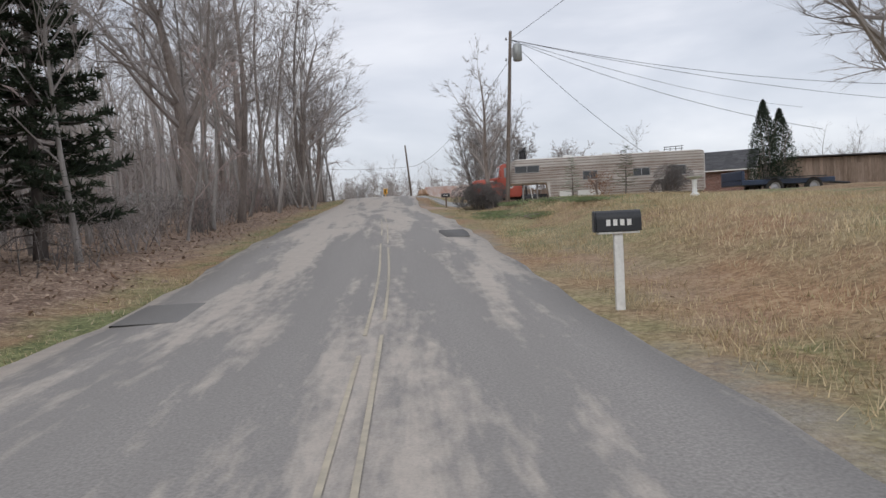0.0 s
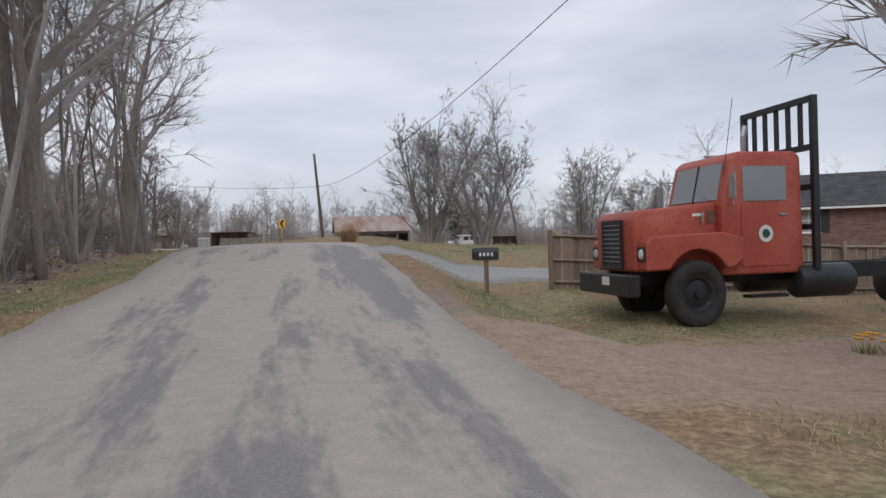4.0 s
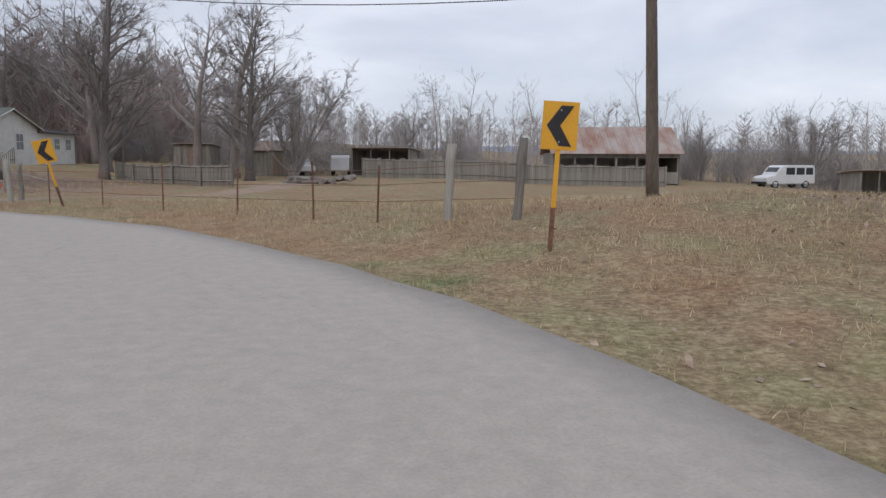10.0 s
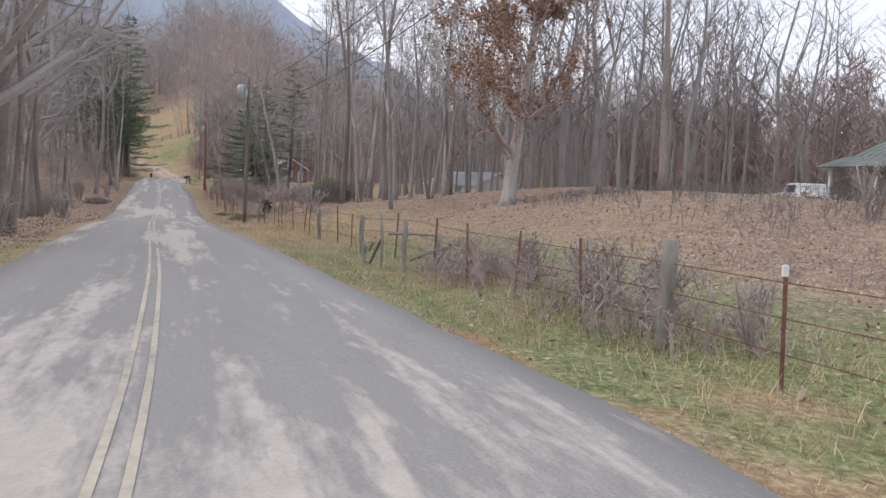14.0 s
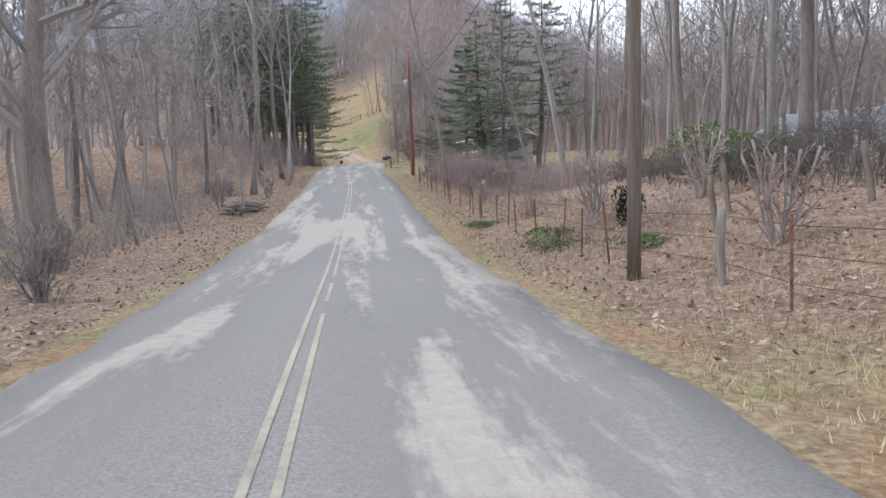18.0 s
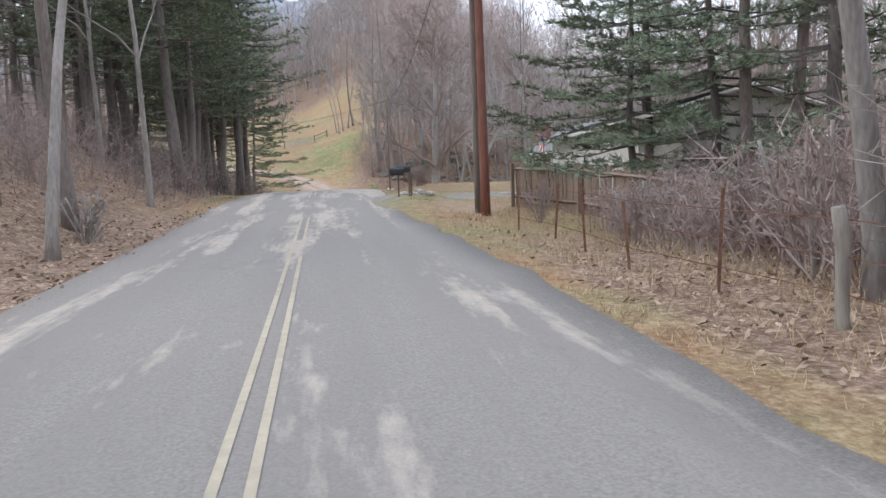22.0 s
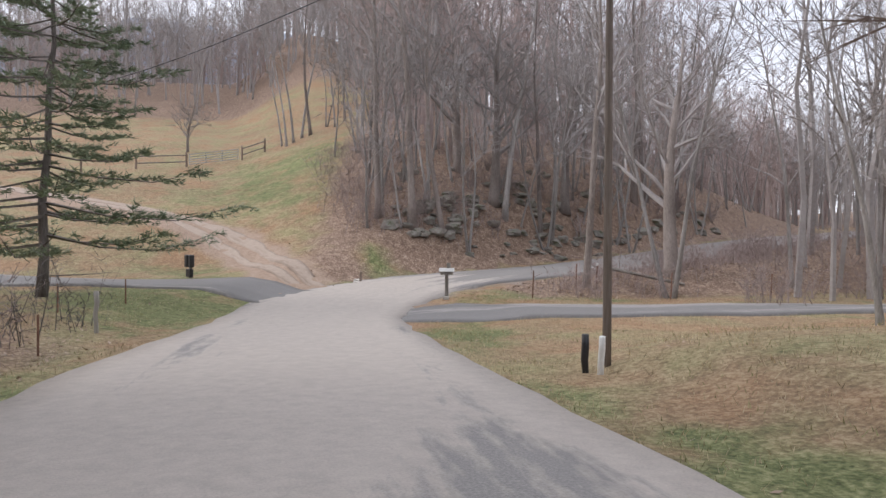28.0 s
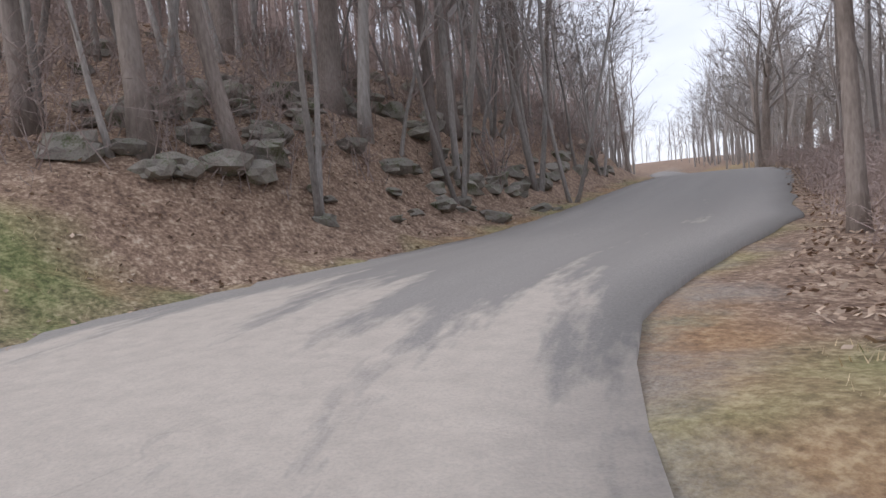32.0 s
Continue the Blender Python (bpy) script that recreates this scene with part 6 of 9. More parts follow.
def stone_mailbox():
    """The squat grey box with a small house-shaped top, at the junction."""
    ob = thing("mailbox", "weathered grey wooden mailbox with pitched roof on a post", "mailbox", at(-159.12, 100.72, -20))
    part("post", soft_box(-0.055, -0.055, -0.2, 0.055, 0.055, 0.72, 0.01), GREY_WOOD, ob)
    part("base_block", soft_box(0.07, -0.1, -0.05, 0.22, 0.08, 0.05, 0.015), CONCRETE, ob, "grey concrete block at the foot")
    part("bracket", prism([(-0.16, 0.74), (0.16, 0.74), (0.05, 0.58), (-0.05, 0.58)], -0.04, 0.04, 0.004, 1), GREY_WOOD, ob)
    part("box", soft_box(-0.12, -0.2, 0.74, 0.12, 0.2, 0.84, 0.012), GREY_WOOD, ob)
    part("roof", prism([(-0.17, 0.84), (0.17, 0.84), (0.12, 0.95), (-0.12, 0.95)], -0.24, 0.24, 0.01, 1), WHITE_PAINT, ob, "pale grey painted roof")
    part("finial", soft_box(-0.05, 0.0, 0.95, 0.05, 0.12, 1.12, 0.01), GREY_WOOD, ob)
    return ob


stone_mailbox()


def chevron_sign(x, y, turn, label, post_lean=0.0, h=1.55):
    ob = thing("chevron_sign", label, "road sign", at(x, y, turn) @ pose(0, 0, 0, 0, post_lean, 0))
    part("post", boxes((-0.03, 0.01, 0.55, 0.03, 0.022, h + 0.6), (-0.03, 0.012, 0.55, -0.022, 0.045, h + 0.6), (0.022, 0.012, 0.55, 0.03, 0.045, h + 0.6)), YELLOW, ob, "yellow painted channel post")
    part("post_foot", boxes((-0.03, 0.01, -0.3, 0.03, 0.022, 0.56), (-0.03, 0.012, -0.3, -0.022, 0.045, 0.56), (0.022, 0.012, -0.3, 0.03, 0.045, 0.56)), RUSTY, ob, "bare rusty lower post")
    plate = part("plate", soft_box(-0.228, -0.006, h, 0.228, 0.006, h + 0.61, 0.002), YELLOW, ob)
    out = [(0.16, h + 0.56), (0.0, h + 0.56), (-0.17, h + 0.305), (0.0, h + 0.05), (0.16, h + 0.05), (0.0, h + 0.305)]
    part("chevron", prism(out, -0.012, -0.008), BLACK, plate, "black arrow shape pointing left")
    for z in (h + 0.1, h + 0.5):
        part("bolt", tube([(0.0, -0.014, z), (0.0, -0.006, z)], 0.012, 6), STEEL, plate)
    return ob


chevron_sign(-6.77, 86.1, 2, "yellow chevron warning sign on a steel post", 3.5, 1.3)
chevron_sign(-19.0, 95.1, 38, "yellow chevron warning sign on a leaning bent post", -14, 1.2)


def t_post(x, y, h=1.15, lean=(0, 0), tip=False):
    ob = thing("fence_post", "rusty steel T-post of the wire fence", "fence post", at(x, y, random.Random(int(x * 31)).uniform(0, 90)) @ pose(0, 0, 0, lean[0], lean[1], 0), "wire fence posts")
    part("stake", boxes((-0.018, -0.004, -0.3, 0.018, 0.004, h), (-0.004, 0.004, -0.3, 0.004, 0.03, h)), RUSTY, ob)
    if tip:
        part("tip", boxes((-0.021, -0.007, h - 0.09, 0.021, 0.033, h + 0.004)), WHITE_PAINT, ob, "white painted tip")
    return ob


def wood_post(x, y, h, r, mat=GREY_WOOD, lean=(0, 0), label="weathered round wooden fence post"):
    rng = random.Random(int(x * 53 + y))
    ob = thing("fence_post", label, "fence post", at(x, y) @ pose(0, 0, 0, lean[0], lean[1], 0))
    pts = [(rng.gauss(0, 0.012), rng.gauss(0, 0.012), z) for z in np.linspace(-0.3, h, 6)]
    part("stake", tube(pts, [r * rng.uniform(0.88, 1.08) for _ in pts], 9), mat, ob, smooth=True)
    return ob


def fence_wire(points, heights, label="strands of rusty fence wire"):
    pairs = []
    for h in heights:
        p = [(x, y, gz(x, y) + h) for x, y in points]
        pairs.append(tube(p, 0.006, 3, False))
    ob = part("fence_wire", join(*pairs), RUSTY, None)
    return tagged(ob, label, "fence wire")


row = []
for k, (x, y) in enumerate([(-9.6, 89.5), (-11.0, 90.4), (-13.1, 92.0), (-15.6, 93.75), (-18.3, 95.8), (-20.6, 97.0)]):
    t_post(x, y, 1.0 + 0.1 * (k % 2), (2 * (-1) ** k, 1))
    row.append((x, y))
fence_wire([(-7.14, 88.8), (-8.3, 89.1)] + row + [(-22.3, 97.7)], (0.35, 0.65, 0.92))
wood_post(-8.3, 89.1, 1.3, 0.08, POLE_PALE, (0, 2))
wood_post(-7.14, 88.8, 1.35, 0.08, GREY_WOOD, (0, 5))
wood_post(-22.3, 97.7, 1.3, 0.09, POLE_PALE, (0, -3))
wood_post(-23.0, 99.2, 1.2, 0.08, GREY_WOOD, (4, 4))
wood_post(-28.7, 97.2, 1.15, 0.08, GREY_WOOD, (0, -2), "thick weathered gate post with wire round it")
wood_post(-29.8, 96.7, 0.75, 0.06, GREY_WOOD, (0, 12), "short leaning grey fence post")
wood_post(-27.2, 97.9, 1.1, 0.07, BROWN_WOOD, (0, 3))
line = [(-30.4, 97.1), (-32.3, 97.2), (-34.0, 97.3), (-35.6, 97.35), (-37.5, 97.4), (-39.5, 97.5), (-41.4, 97.6), (-42.8, 97.75), (-44.2, 97.7)]
for k, (x, y) in enumerate(line):
    if k == 7:
        continue
    if k == 2:
        wood_post(x, y, 1.15, 0.08, GREY_WOOD, (0, (-1) ** k * 4))
    else:
        t_post(x, y, 1.05, (1, (-1) ** k * 3), k < 2)
x = -45.8
long_row = []
while x > -108:
    long_row.append((x, 97.45 + 0.12 * math.sin(x)))
    x -= 1.75
for k, (x, y) in enumerate(long_row):
    if abs(x + 68.5) < 0.6 or abs(x + 88.3) < 0.5:
        continue
    if k % 9 == 3 or x == long_row[0][0]:
        wood_post(x, y, 1.0, 0.06, GREY_WOOD, (2, 6 * math.sin(k * 2.1)))
    else:
        t_post(x, y, 1.0 + 0.12 * math.sin(k * 3.7), (2 * math.sin(k), 5 * math.sin(k * 1.7)))
fence_wire([(-28.7, 97.2)] + line + long_row, (0.3, 0.6, 0.9))
for x, y, h, r, lean in ((-42.6, 96.85, 1.18, 0.035, 0), (-41.7, 97.05, 1.08, 0.06, 2), (-41.5, 97.75, 0.72, 0.055, -3), (-43.9, 96.85, 0.5, 0.05, 2)):
    wood_post(x, y, h, r, GREY_WOOD, (0, lean), "old grey fence post with rails and braces")
for (xa, ya, za), (xb, yb, zb) in (((-43.6, 96.9, 0.02), (-42.75, 96.9, 0.62)), ((-42.55, 97.0, 0.74), (-41.55, 97.7, 0.68)), ((-41.7, 97.2, 0.22), (-40.9, 97.7, 0.5)), ((-41.3, 97.5, 0.02), (-40.9, 97.75, 0.55)), ((-43.8, 96.95, 0.3), (-43.5, 96.95, 0.52))):
    ob = thing("fence_brace", "grey weathered brace of the old corner fence", "fence brace")
    part("rail", tube([(xa, ya, gz(xa, ya) + za), ((xa + xb) / 2, (ya + yb) / 2, (gz(xa, ya) + za + gz(xb, yb) + zb) / 2 + 0.02), (xb, yb, gz(xb, yb) + zb)], 0.035, 7), GREY_WOOD, ob)
for x, y, h, r, lean in ((-26.54, 101.85, 1.15, 0.06, 3), (-24.38, 99.87, 1.6, 0.07, 12), (-24.5, 99.8, 0.35, 0.11, 0)):
    wood_post(x, y, h, r, GREY_WOOD, (0, lean), "dark weathered corner post of the yard fence")
for (xa, ya, za), (xb, yb, zb) in (((-26.3, 101.6, 0.95), (-24.7, 99.95, 0.1)), ((-24.2, 99.95, 1.0), (-22.9, 100.6, 0.55))):
    ob = thing("fence_brace", "grey weathered brace of the yard fence", "fence brace")
    part("rail", tube([(xa, ya, gz(xa, ya) + za), (xb, yb, gz(xb, yb) + zb)], 0.035, 7), GREY_WOOD, ob)
wood_post(-88.3, 98.6, 0.95, 0.09, POLE_PALE, (0, 2), "thick pale wooden post by the fence")
for x, y, lx in ((-70.4, 99.4, -16), (-71.4, 100.2, -14), (-68.8, 101.2, -12)):
    wood_post(x, y, 1.0, 0.055, POLE_WOOD, (0, lx), "leaning dark wooden corner post in the leaf litter")


def plank_fence(points, h, board, mat, label, gap=0.012, rails=(0.25, 0.9), along=None, dips=0.03):
    """Boards set upright between the points, nailed on rails and posts."""
    ob = thing("plank_fence", label, "fence")
    rng = random.Random(int(points[0][0] * 17))
    shared = [mesh_from("plank", *boxes((-board / 2, -0.011, 0, board / 2, 0.011, h * s)), mat) for s in (0.97, 1.0, 1.03)]
    for (ax, ay), (bx, by) in zip(points[:-1], points[1:]):
        L = math.hypot(bx - ax, by - ay)
        turn = math.degrees(math.atan2(by - ay, bx - ax))
        n = int(L / (board + gap))
        for k in range(n):
            u = (k + 0.5) / n
            x, y = ax + (bx - ax) * u, ay + (by - ay) * u
            p = part("plank", shared[rng.randrange(3)], mat, ob)
            p.matrix_basis = pose(x, y, gz(x, y) - 0.03 + rng.uniform(-dips, dips), rng.gauss(0, 0.8), rng.gauss(0, 0.9), turn)
        for r in rails:
            m = max(1, int(L / 2.4))
            for k in range(m):
                x0, y0, x1, y1 = (ax + (bx - ax) * k / m, ay + (by - ay) * k / m, ax + (bx - ax) * (k + 1) / m, ay + (by - ay) * (k + 1) / m)
                nx, ny = -(by - ay) / L * -0.045, (bx - ax) / L * -0.045
                part("rail", tube([(x0 + nx, y0 + ny, gz(x0, y0) + r * h), (x1 + nx, y1 + ny, gz(x1, y1) + r * h)], 0.04, 4), mat, ob)
        m = max(1, int(L / 2.4))
        for k in range(m + 1):
            x, y = ax + (bx - ax) * k / m, ay + (by - ay) * k / m
            nx, ny = -(by - ay) / L * -0.1, (bx - ax) / L * -0.1
            part("post", boxes((x + nx - 0.045, y + ny - 0.045, gz(x, y) - 0.2, x + nx + 0.045, y + ny + 0.045, gz(x, y) + h * 1.02)), mat, ob)
    return ob


plank_fence([(1.9, 47.0), (14.0, 47.6)], 1.25, 0.13, BROWN_WOOD, "brown vertical plank fence behind the red truck", rails=(0.12, 0.5, 0.92))
plank_fence([(-33.5, 124.5), (-27.0, 119.0), (-21.8, 115.0)], 1.2, 0.16, GREY_WOOD, "tall grey plank fence round the junk yard")
plank_fence([(-19.5, 140.0), (-8.0, 138.5), (6.0, 137.0)], 1.7, 0.16, GREY_WOOD, "grey plank fence before the barn")
plank_fence([(-112.4, 98.95), (-106.0, 100.3), (-97.5, 102.2)], 1.15, 0.14, BROWN_WOOD, "brown wooden plank fence beside the pines")


# ---- buildings ----
def window_unit(parent, w, h, m, frame_mat=WHITE_PAINT, mullions=1, name="window"):
    """A sash window facing -y in its own frame, set at m in the parent's frame."""
    win = part(name, boxes((-w / 2 - 0.07, -0.03, -0.07, w / 2 + 0.07, 0.0, 0.0), (-w / 2 - 0.07, -0.03, h, w / 2 + 0.07, 0.0, h + 0.07), (-w / 2 - 0.07, -0.03, 0.0, -w / 2, 0.0, h), (w / 2, -0.03, 0.0, w / 2 + 0.07, 0.0, h)), frame_mat, parent, "white window frame")
    win.matrix_basis = m
    part("pane", boxes((-w / 2, -0.004, 0, w / 2, 0.004, h / 2 - 0.015)), GLASS_PALE, win)
    part("pane", boxes((-w / 2, -0.008, h / 2 + 0.015, w / 2, 0.0, h)), GLASS_PALE, win)
    part("sash", boxes((-w / 2, -0.018, h / 2 - 0.02, w / 2, -0.002, h / 2 + 0.02)), frame_mat, win)
    for k in range(mullions):
        x = -w / 2 + w * (k + 1) / (mullions + 1)
        part("muntin", boxes((x - 0.012, -0.014, 0, x + 0.012, -0.003, h)), frame_mat, win)
    part("sill", boxes((-w / 2 - 0.1, -0.07, -0.1, w / 2 + 0.1, -0.001, -0.06)), frame_mat, win)
    return win


def siding(parent, m, w, h, top, board=0.2, mat=VINYL, x0=None):
    """Lapped boards over a wall facing -y; each board is a piece with its own lip."""
    n = int(math.ceil(top / board))
    for k in range(n):
        z0, z1 = k * board, min((k + 1) * board, top)
        half = w / 2 if z0 < h else w / 2 * max(0.0, (top - z0) / max(top - h, 1e-6))
        half1 = w / 2 if z1 <= h else w / 2 * max(0.0, (top - z1) / max(top - h, 1e-6))
        vs = [(-half, -0.022, z0), (half, -0.022, z0), (half1, -0.006, z1), (-half1, -0.006, z1), (-half, 0.0, z0), (half, 0.0, z0)]
        p = part("siding_board", (vs, [(0, 1, 2, 3), (0, 4, 5, 1)]), mat, parent)
        p.matrix_basis = m


def bricks(parent, m, w, h, top, mat=BRICK_RED, limit=300, near=None, bw=0.215, bh=0.068, joint=0.011, holes=()):
    """Courses of bricks over a wall facing -y. Those nearest the open side are pieces, the rest one joined part."""
    shared = mesh_from("brick", *boxes((-bw / 2, -0.012, 0, bw / 2, 0.0, bh)), mat)
    rest_v, rest_f, made = [], [], 0
    rows = int(top / (bh + joint))
    rng = random.Random(int(w * 100))
    for r in range(rows):
        z = r * (bh + joint)
        half = w / 2 if z + bh < h else w / 2 * max(0.0, (top - z - bh) / max(top - h, 1e-6))
        x = -w / 2 + (0 if r % 2 else -(bw + joint) / 2)
        while x < w / 2:
            c = x + bw / 2
            x += bw + joint
            if abs(c) + bw / 2 > half or any(a < c < b and lo < z + bh / 2 < hi for a, lo, b, hi in holes):
                continue
            if made < limit and (near is None or near(c, z)):
                p = part("brick", shared, mat, parent)
                p.matrix_basis = m @ Matrix.Translation((c, rng.uniform(-0.002, 0.002), z))
                made += 1
            else:
                k = len(rest_v)
                y = -0.012 + rng.uniform(-0.002, 0.002)
                rest_v += [(c - bw / 2, y, z), (c + bw / 2, y, z), (c + bw / 2, y, z + bh), (c - bw / 2, y, z + bh), (c - bw / 2, 0, z), (c + bw / 2, 0, z), (c + bw / 2, 0, z + bh), (c - bw / 2, 0, z + bh)]
                rest_f += [(k, k + 1, k + 2, k + 3), (k + 3, k + 2, k + 6, k + 7), (k + 4, k + 5, k + 1, k), (k, k + 3, k + 7, k + 4), (k + 1, k + 5, k + 6, k + 2)]
    if rest_f:
        p = part("brickwork", (rest_v, rest_f), mat, parent)
        p.matrix_basis = m
        p["kind"] = "stuff"


def roof_plane(parent, a, b, c, d, mat, thick=0.09, name="roof_slope"):
    """A roof slope between eave a-b and ridge d-c, with courses that step."""
    a, b, c, d = (Vector(q) for q in (a, b, c, d))
    n = (b - a).cross(d - a).normalized()
    if n.z < 0:
        n = -n
    vs = [tuple(q) for q in (a, b, c, d)] + [tuple(q - n * thick) for q in (a, b, c, d)]
    ob = part(name, (vs, [(0, 1, 2, 3), (7, 6, 5, 4), (0, 4, 5, 1), (1, 5, 6, 2), (2, 6, 7, 3), (3, 7, 4, 0)]), mat, parent)
    return ob, (a, b, c, d, n)


def shingles(parent, corners, mat, course=0.26, width=0.5):
    """Shingle courses with a lip, joined into one part."""
    a, b, c, d, n = corners
    rows = int((d - a).length / course)
    vs, fs = [], []
    rng = random.Random(5)
    for r in range(rows):
        l0, l1 = a.lerp(d, r / rows), b.lerp(c, r / rows)
        u0, u1 = a.lerp(d, (r + 1) / rows), b.lerp(c, (r + 1) / rows)
        m = max(1, int((l1 - l0).length / width))
        for k in range(m):
            s, t = k / m, (k + 1) / m - 0.012 / width / m
            lift = 0.014 + rng.uniform(0, 0.006)
            q = len(vs)
            vs += [tuple(l0.lerp(l1, s) + n * lift), tuple(l0.lerp(l1, t) + n * lift), tuple(u0.lerp(u1, t) + n * 0.003), tuple(u0.lerp(u1, s) + n * 0.003), tuple(l0.lerp(l1, s)), tuple(l0.lerp(l1, t))]
            fs += [(q, q + 1, q + 2, q + 3), (q, q + 4, q + 5, q + 1)]
    p = part("shingle_layer", (vs, fs), mat, parent)
    p["kind"] = "stuff"
    return p


def seams(parent, corners, mat, gap=0.4):
    """Standing ribs of a metal roof."""
    a, b, c, d, n = corners
    m = int((b - a).length / gap)
    vs, fs = [], []
    for k in range(m + 1):
        p0, p1 = a.lerp(b, k / m), d.lerp(c, k / m)
        e = (b - a).normalized() * 0.018
        q = len(vs)
        vs += [tuple(p0 - e), tuple(p0 + n * 0.03), tuple(p0 + e), tuple(p1 - e), tuple(p1 + n * 0.03), tuple(p1 + e)]
        fs += [(q, q + 1, q + 4, q + 3), (q + 1, q + 2, q + 5, q + 4)]
    return part("roof_ribs", (vs, fs), mat, parent)


FACE = {"s": pose(0, 0, 0), "e": pose(0, 0, 0, 0, 0, 90), "n": pose(0, 0, 0, 0, 0, 180), "w": pose(0, 0, 0, 0, 0, -90)}


def gabled_house(name, label, m, L, Wd, h, rise, wall_mat, roof_mat, over=0.3, roof="shingle"):
    """Ridge along x, L long, Wd deep, origin at the floor's middle. Walls are thick prisms."""
    ob = thing(name, label, "house", m)
    t = 0.16
    part("wall", boxes((-L / 2, -Wd / 2, -0.6, L / 2, -Wd / 2 + t, h)), wall_mat, ob)
    part("wall", boxes((-L / 2, Wd / 2 - t, -0.6, L / 2, Wd / 2, h)), wall_mat, ob)
    for s in (-1, 1):
        out = [(-Wd / 2 + t, -0.6), (Wd / 2 - t, -0.6), (Wd / 2 - t, h), (0, h + rise * (1 - 2 * t / Wd)), (-Wd / 2 + t, h)]
        bm = prism(out, -t / 2, t / 2)
        bmesh.ops.transform(bm, matrix=Matrix.Translation((s * (L / 2 - t / 2), 0, 0)) @ Matrix.Rotation(math.pi / 2, 4, "Z"), verts=bm.verts)
        part("gable_wall", bm, wall_mat, ob)
    part("floor", boxes((-L / 2 + t, -Wd / 2 + t, -0.05, L / 2 - t, Wd / 2 - t, 0.0)), BROWN_WOOD, ob)
    k = rise / (Wd / 2)
    e = over
    ridge = h + rise + 0.08
    for s in (-1, 1):
        slope, cor = roof_plane(ob, (-L / 2 - e, s * (Wd / 2 + e), ridge - k * (Wd / 2 + e)), (L / 2 + e, s * (Wd / 2 + e), ridge - k * (Wd / 2 + e)), (L / 2 + e, 0, ridge), (-L / 2 - e, 0, ridge), roof_mat)
        (shingles(slope, cor, roof_mat) if roof == "shingle" else seams(slope, cor, roof_mat))
        y0 = s * (Wd / 2 + e)
        part("gutter", boxes((-L / 2 - e, min(y0, y0 + s * 0.08), ridge - k * (Wd / 2 + e) - 0.15, L / 2 + e, max(y0, y0 + s * 0.08), ridge - k * (Wd / 2 + e) - 0.05)), WHITE_PAINT, ob)
    for s in (-1, 1):
        for q in (-1, 1):
            p0, p1 = (s * (L / 2 + e + 0.012), q * (Wd / 2 + e), ridge - k * (Wd / 2 + e) - 0.1), (s * (L / 2 + e + 0.012), 0, ridge - 0.1)
            part("rake_board", tube([p0, p1], 0.06, 4), WHITE_PAINT, ob)
    return ob


# white house with the green roof and porch
zh = 4.55
house = gabled_house("house", "white clapboard house with a green metal roof and porch", pose(-50.2, 130.05, zh, 0, 0, 3), 10.3, 7.0, 2.5, 1.35, WHITE_PAINT, ROOF_GREEN, 0.35, "metal")
siding(house, Matrix.Translation((5.152, 0, 0)) @ FACE["e"], 7.0, 2.5, 3.8, 0.22, WHITE_PAINT)
window_unit(house, 0.9, 1.2, Matrix.Translation((5.18, 1.0, 0.75)) @ FACE["e"])
window_unit(house, 0.7, 0.8, Matrix.Translation((5.18, -1.9, 1.0)) @ FACE["e"])
part("porch_floor", boxes((-5.1, -5.6, -0.45, 5.1, -3.52, -0.1)), GREY_WOOD, house)
slope, cor = roof_plane(house, (-5.5, -5.9, 2.05), (5.5, -5.9, 2.05), (5.5, -3.4, 2.72), (-5.5, -3.4, 2.72), ROOF_GREEN)
seams(slope, cor, ROOF_GREEN)
for k in range(5):
    x = -4.9 + 2.45 * k
    part("porch_post", soft_box(x - 0.06, -5.55, -0.1, x + 0.06, -5.43, 2.0, 0.01), WHITE_PAINT, house)
for k in range(36):
    x = -4.9 + 9.8 * k / 35
    part("baluster", boxes((x - 0.02, -5.52, -0.05, x + 0.02, -5.48, 0.75)), GREY_WOOD, house)
part("porch_rail", boxes((-4.9, -5.54, 0.75, 4.9, -5.46, 0.81)), GREY_WOOD, house)
part("door", boxes((-0.5, -3.54, -0.05, 0.4, -3.5, 1.95)), BROWN_WOOD, house)
for x in (-3.4, 2.4):
    window_unit(house, 1.0, 1.2, Matrix.Translation((x, -3.53, 0.7)))
part("extension_wall", boxes((1.2, 3.52, -0.6, 5.0, 9.4, 2.15)), WHITE_PAINT, house)
ext, cor = roof_plane(house, (5.4, 3.45, 2.25), (5.4, 9.7, 2.25), (1.0, 9.7, 2.95), (1.0, 3.45, 2.95), SHINGLE_DARK)
window_unit(house, 0.8, 0.9, Matrix.Translation((5.03, 6.5, 0.85)) @ FACE["e"], mullions=2)
window_unit(house, 0.8, 0.9, Matrix.Translation((5.03, 8.3, 0.85)) @ FACE["e"])
part("chimney", soft_box(1.5, -0.25, 3.2, 1.95, 0.25, 4.4, 0.02), BRICK_RED, house)
ob = thing("access_ramp", "grey wooden ramp with handrail beside the white house", "ramp", pose(-43.2, 126.4, zh - 0.1, 0, 0, -62))
for s in (-0.55, 0.55):
    part("handrail", tube([(-2.5, s, 0.95), (3.6, s, 0.2)], 0.04, 4), GREY_WOOD, ob)
    for k in range(7):
        x = -2.5 + k
        part("baluster", boxes((x - 0.03, s - 0.03, -0.9, x + 0.03, s + 0.03, 0.92 - 0.12 * k)), GREY_WOOD, ob)
part("deck", boxes((-2.5, -0.55, 0.02, 3.5, 0.55, 0.08)), GREY_WOOD, ob)

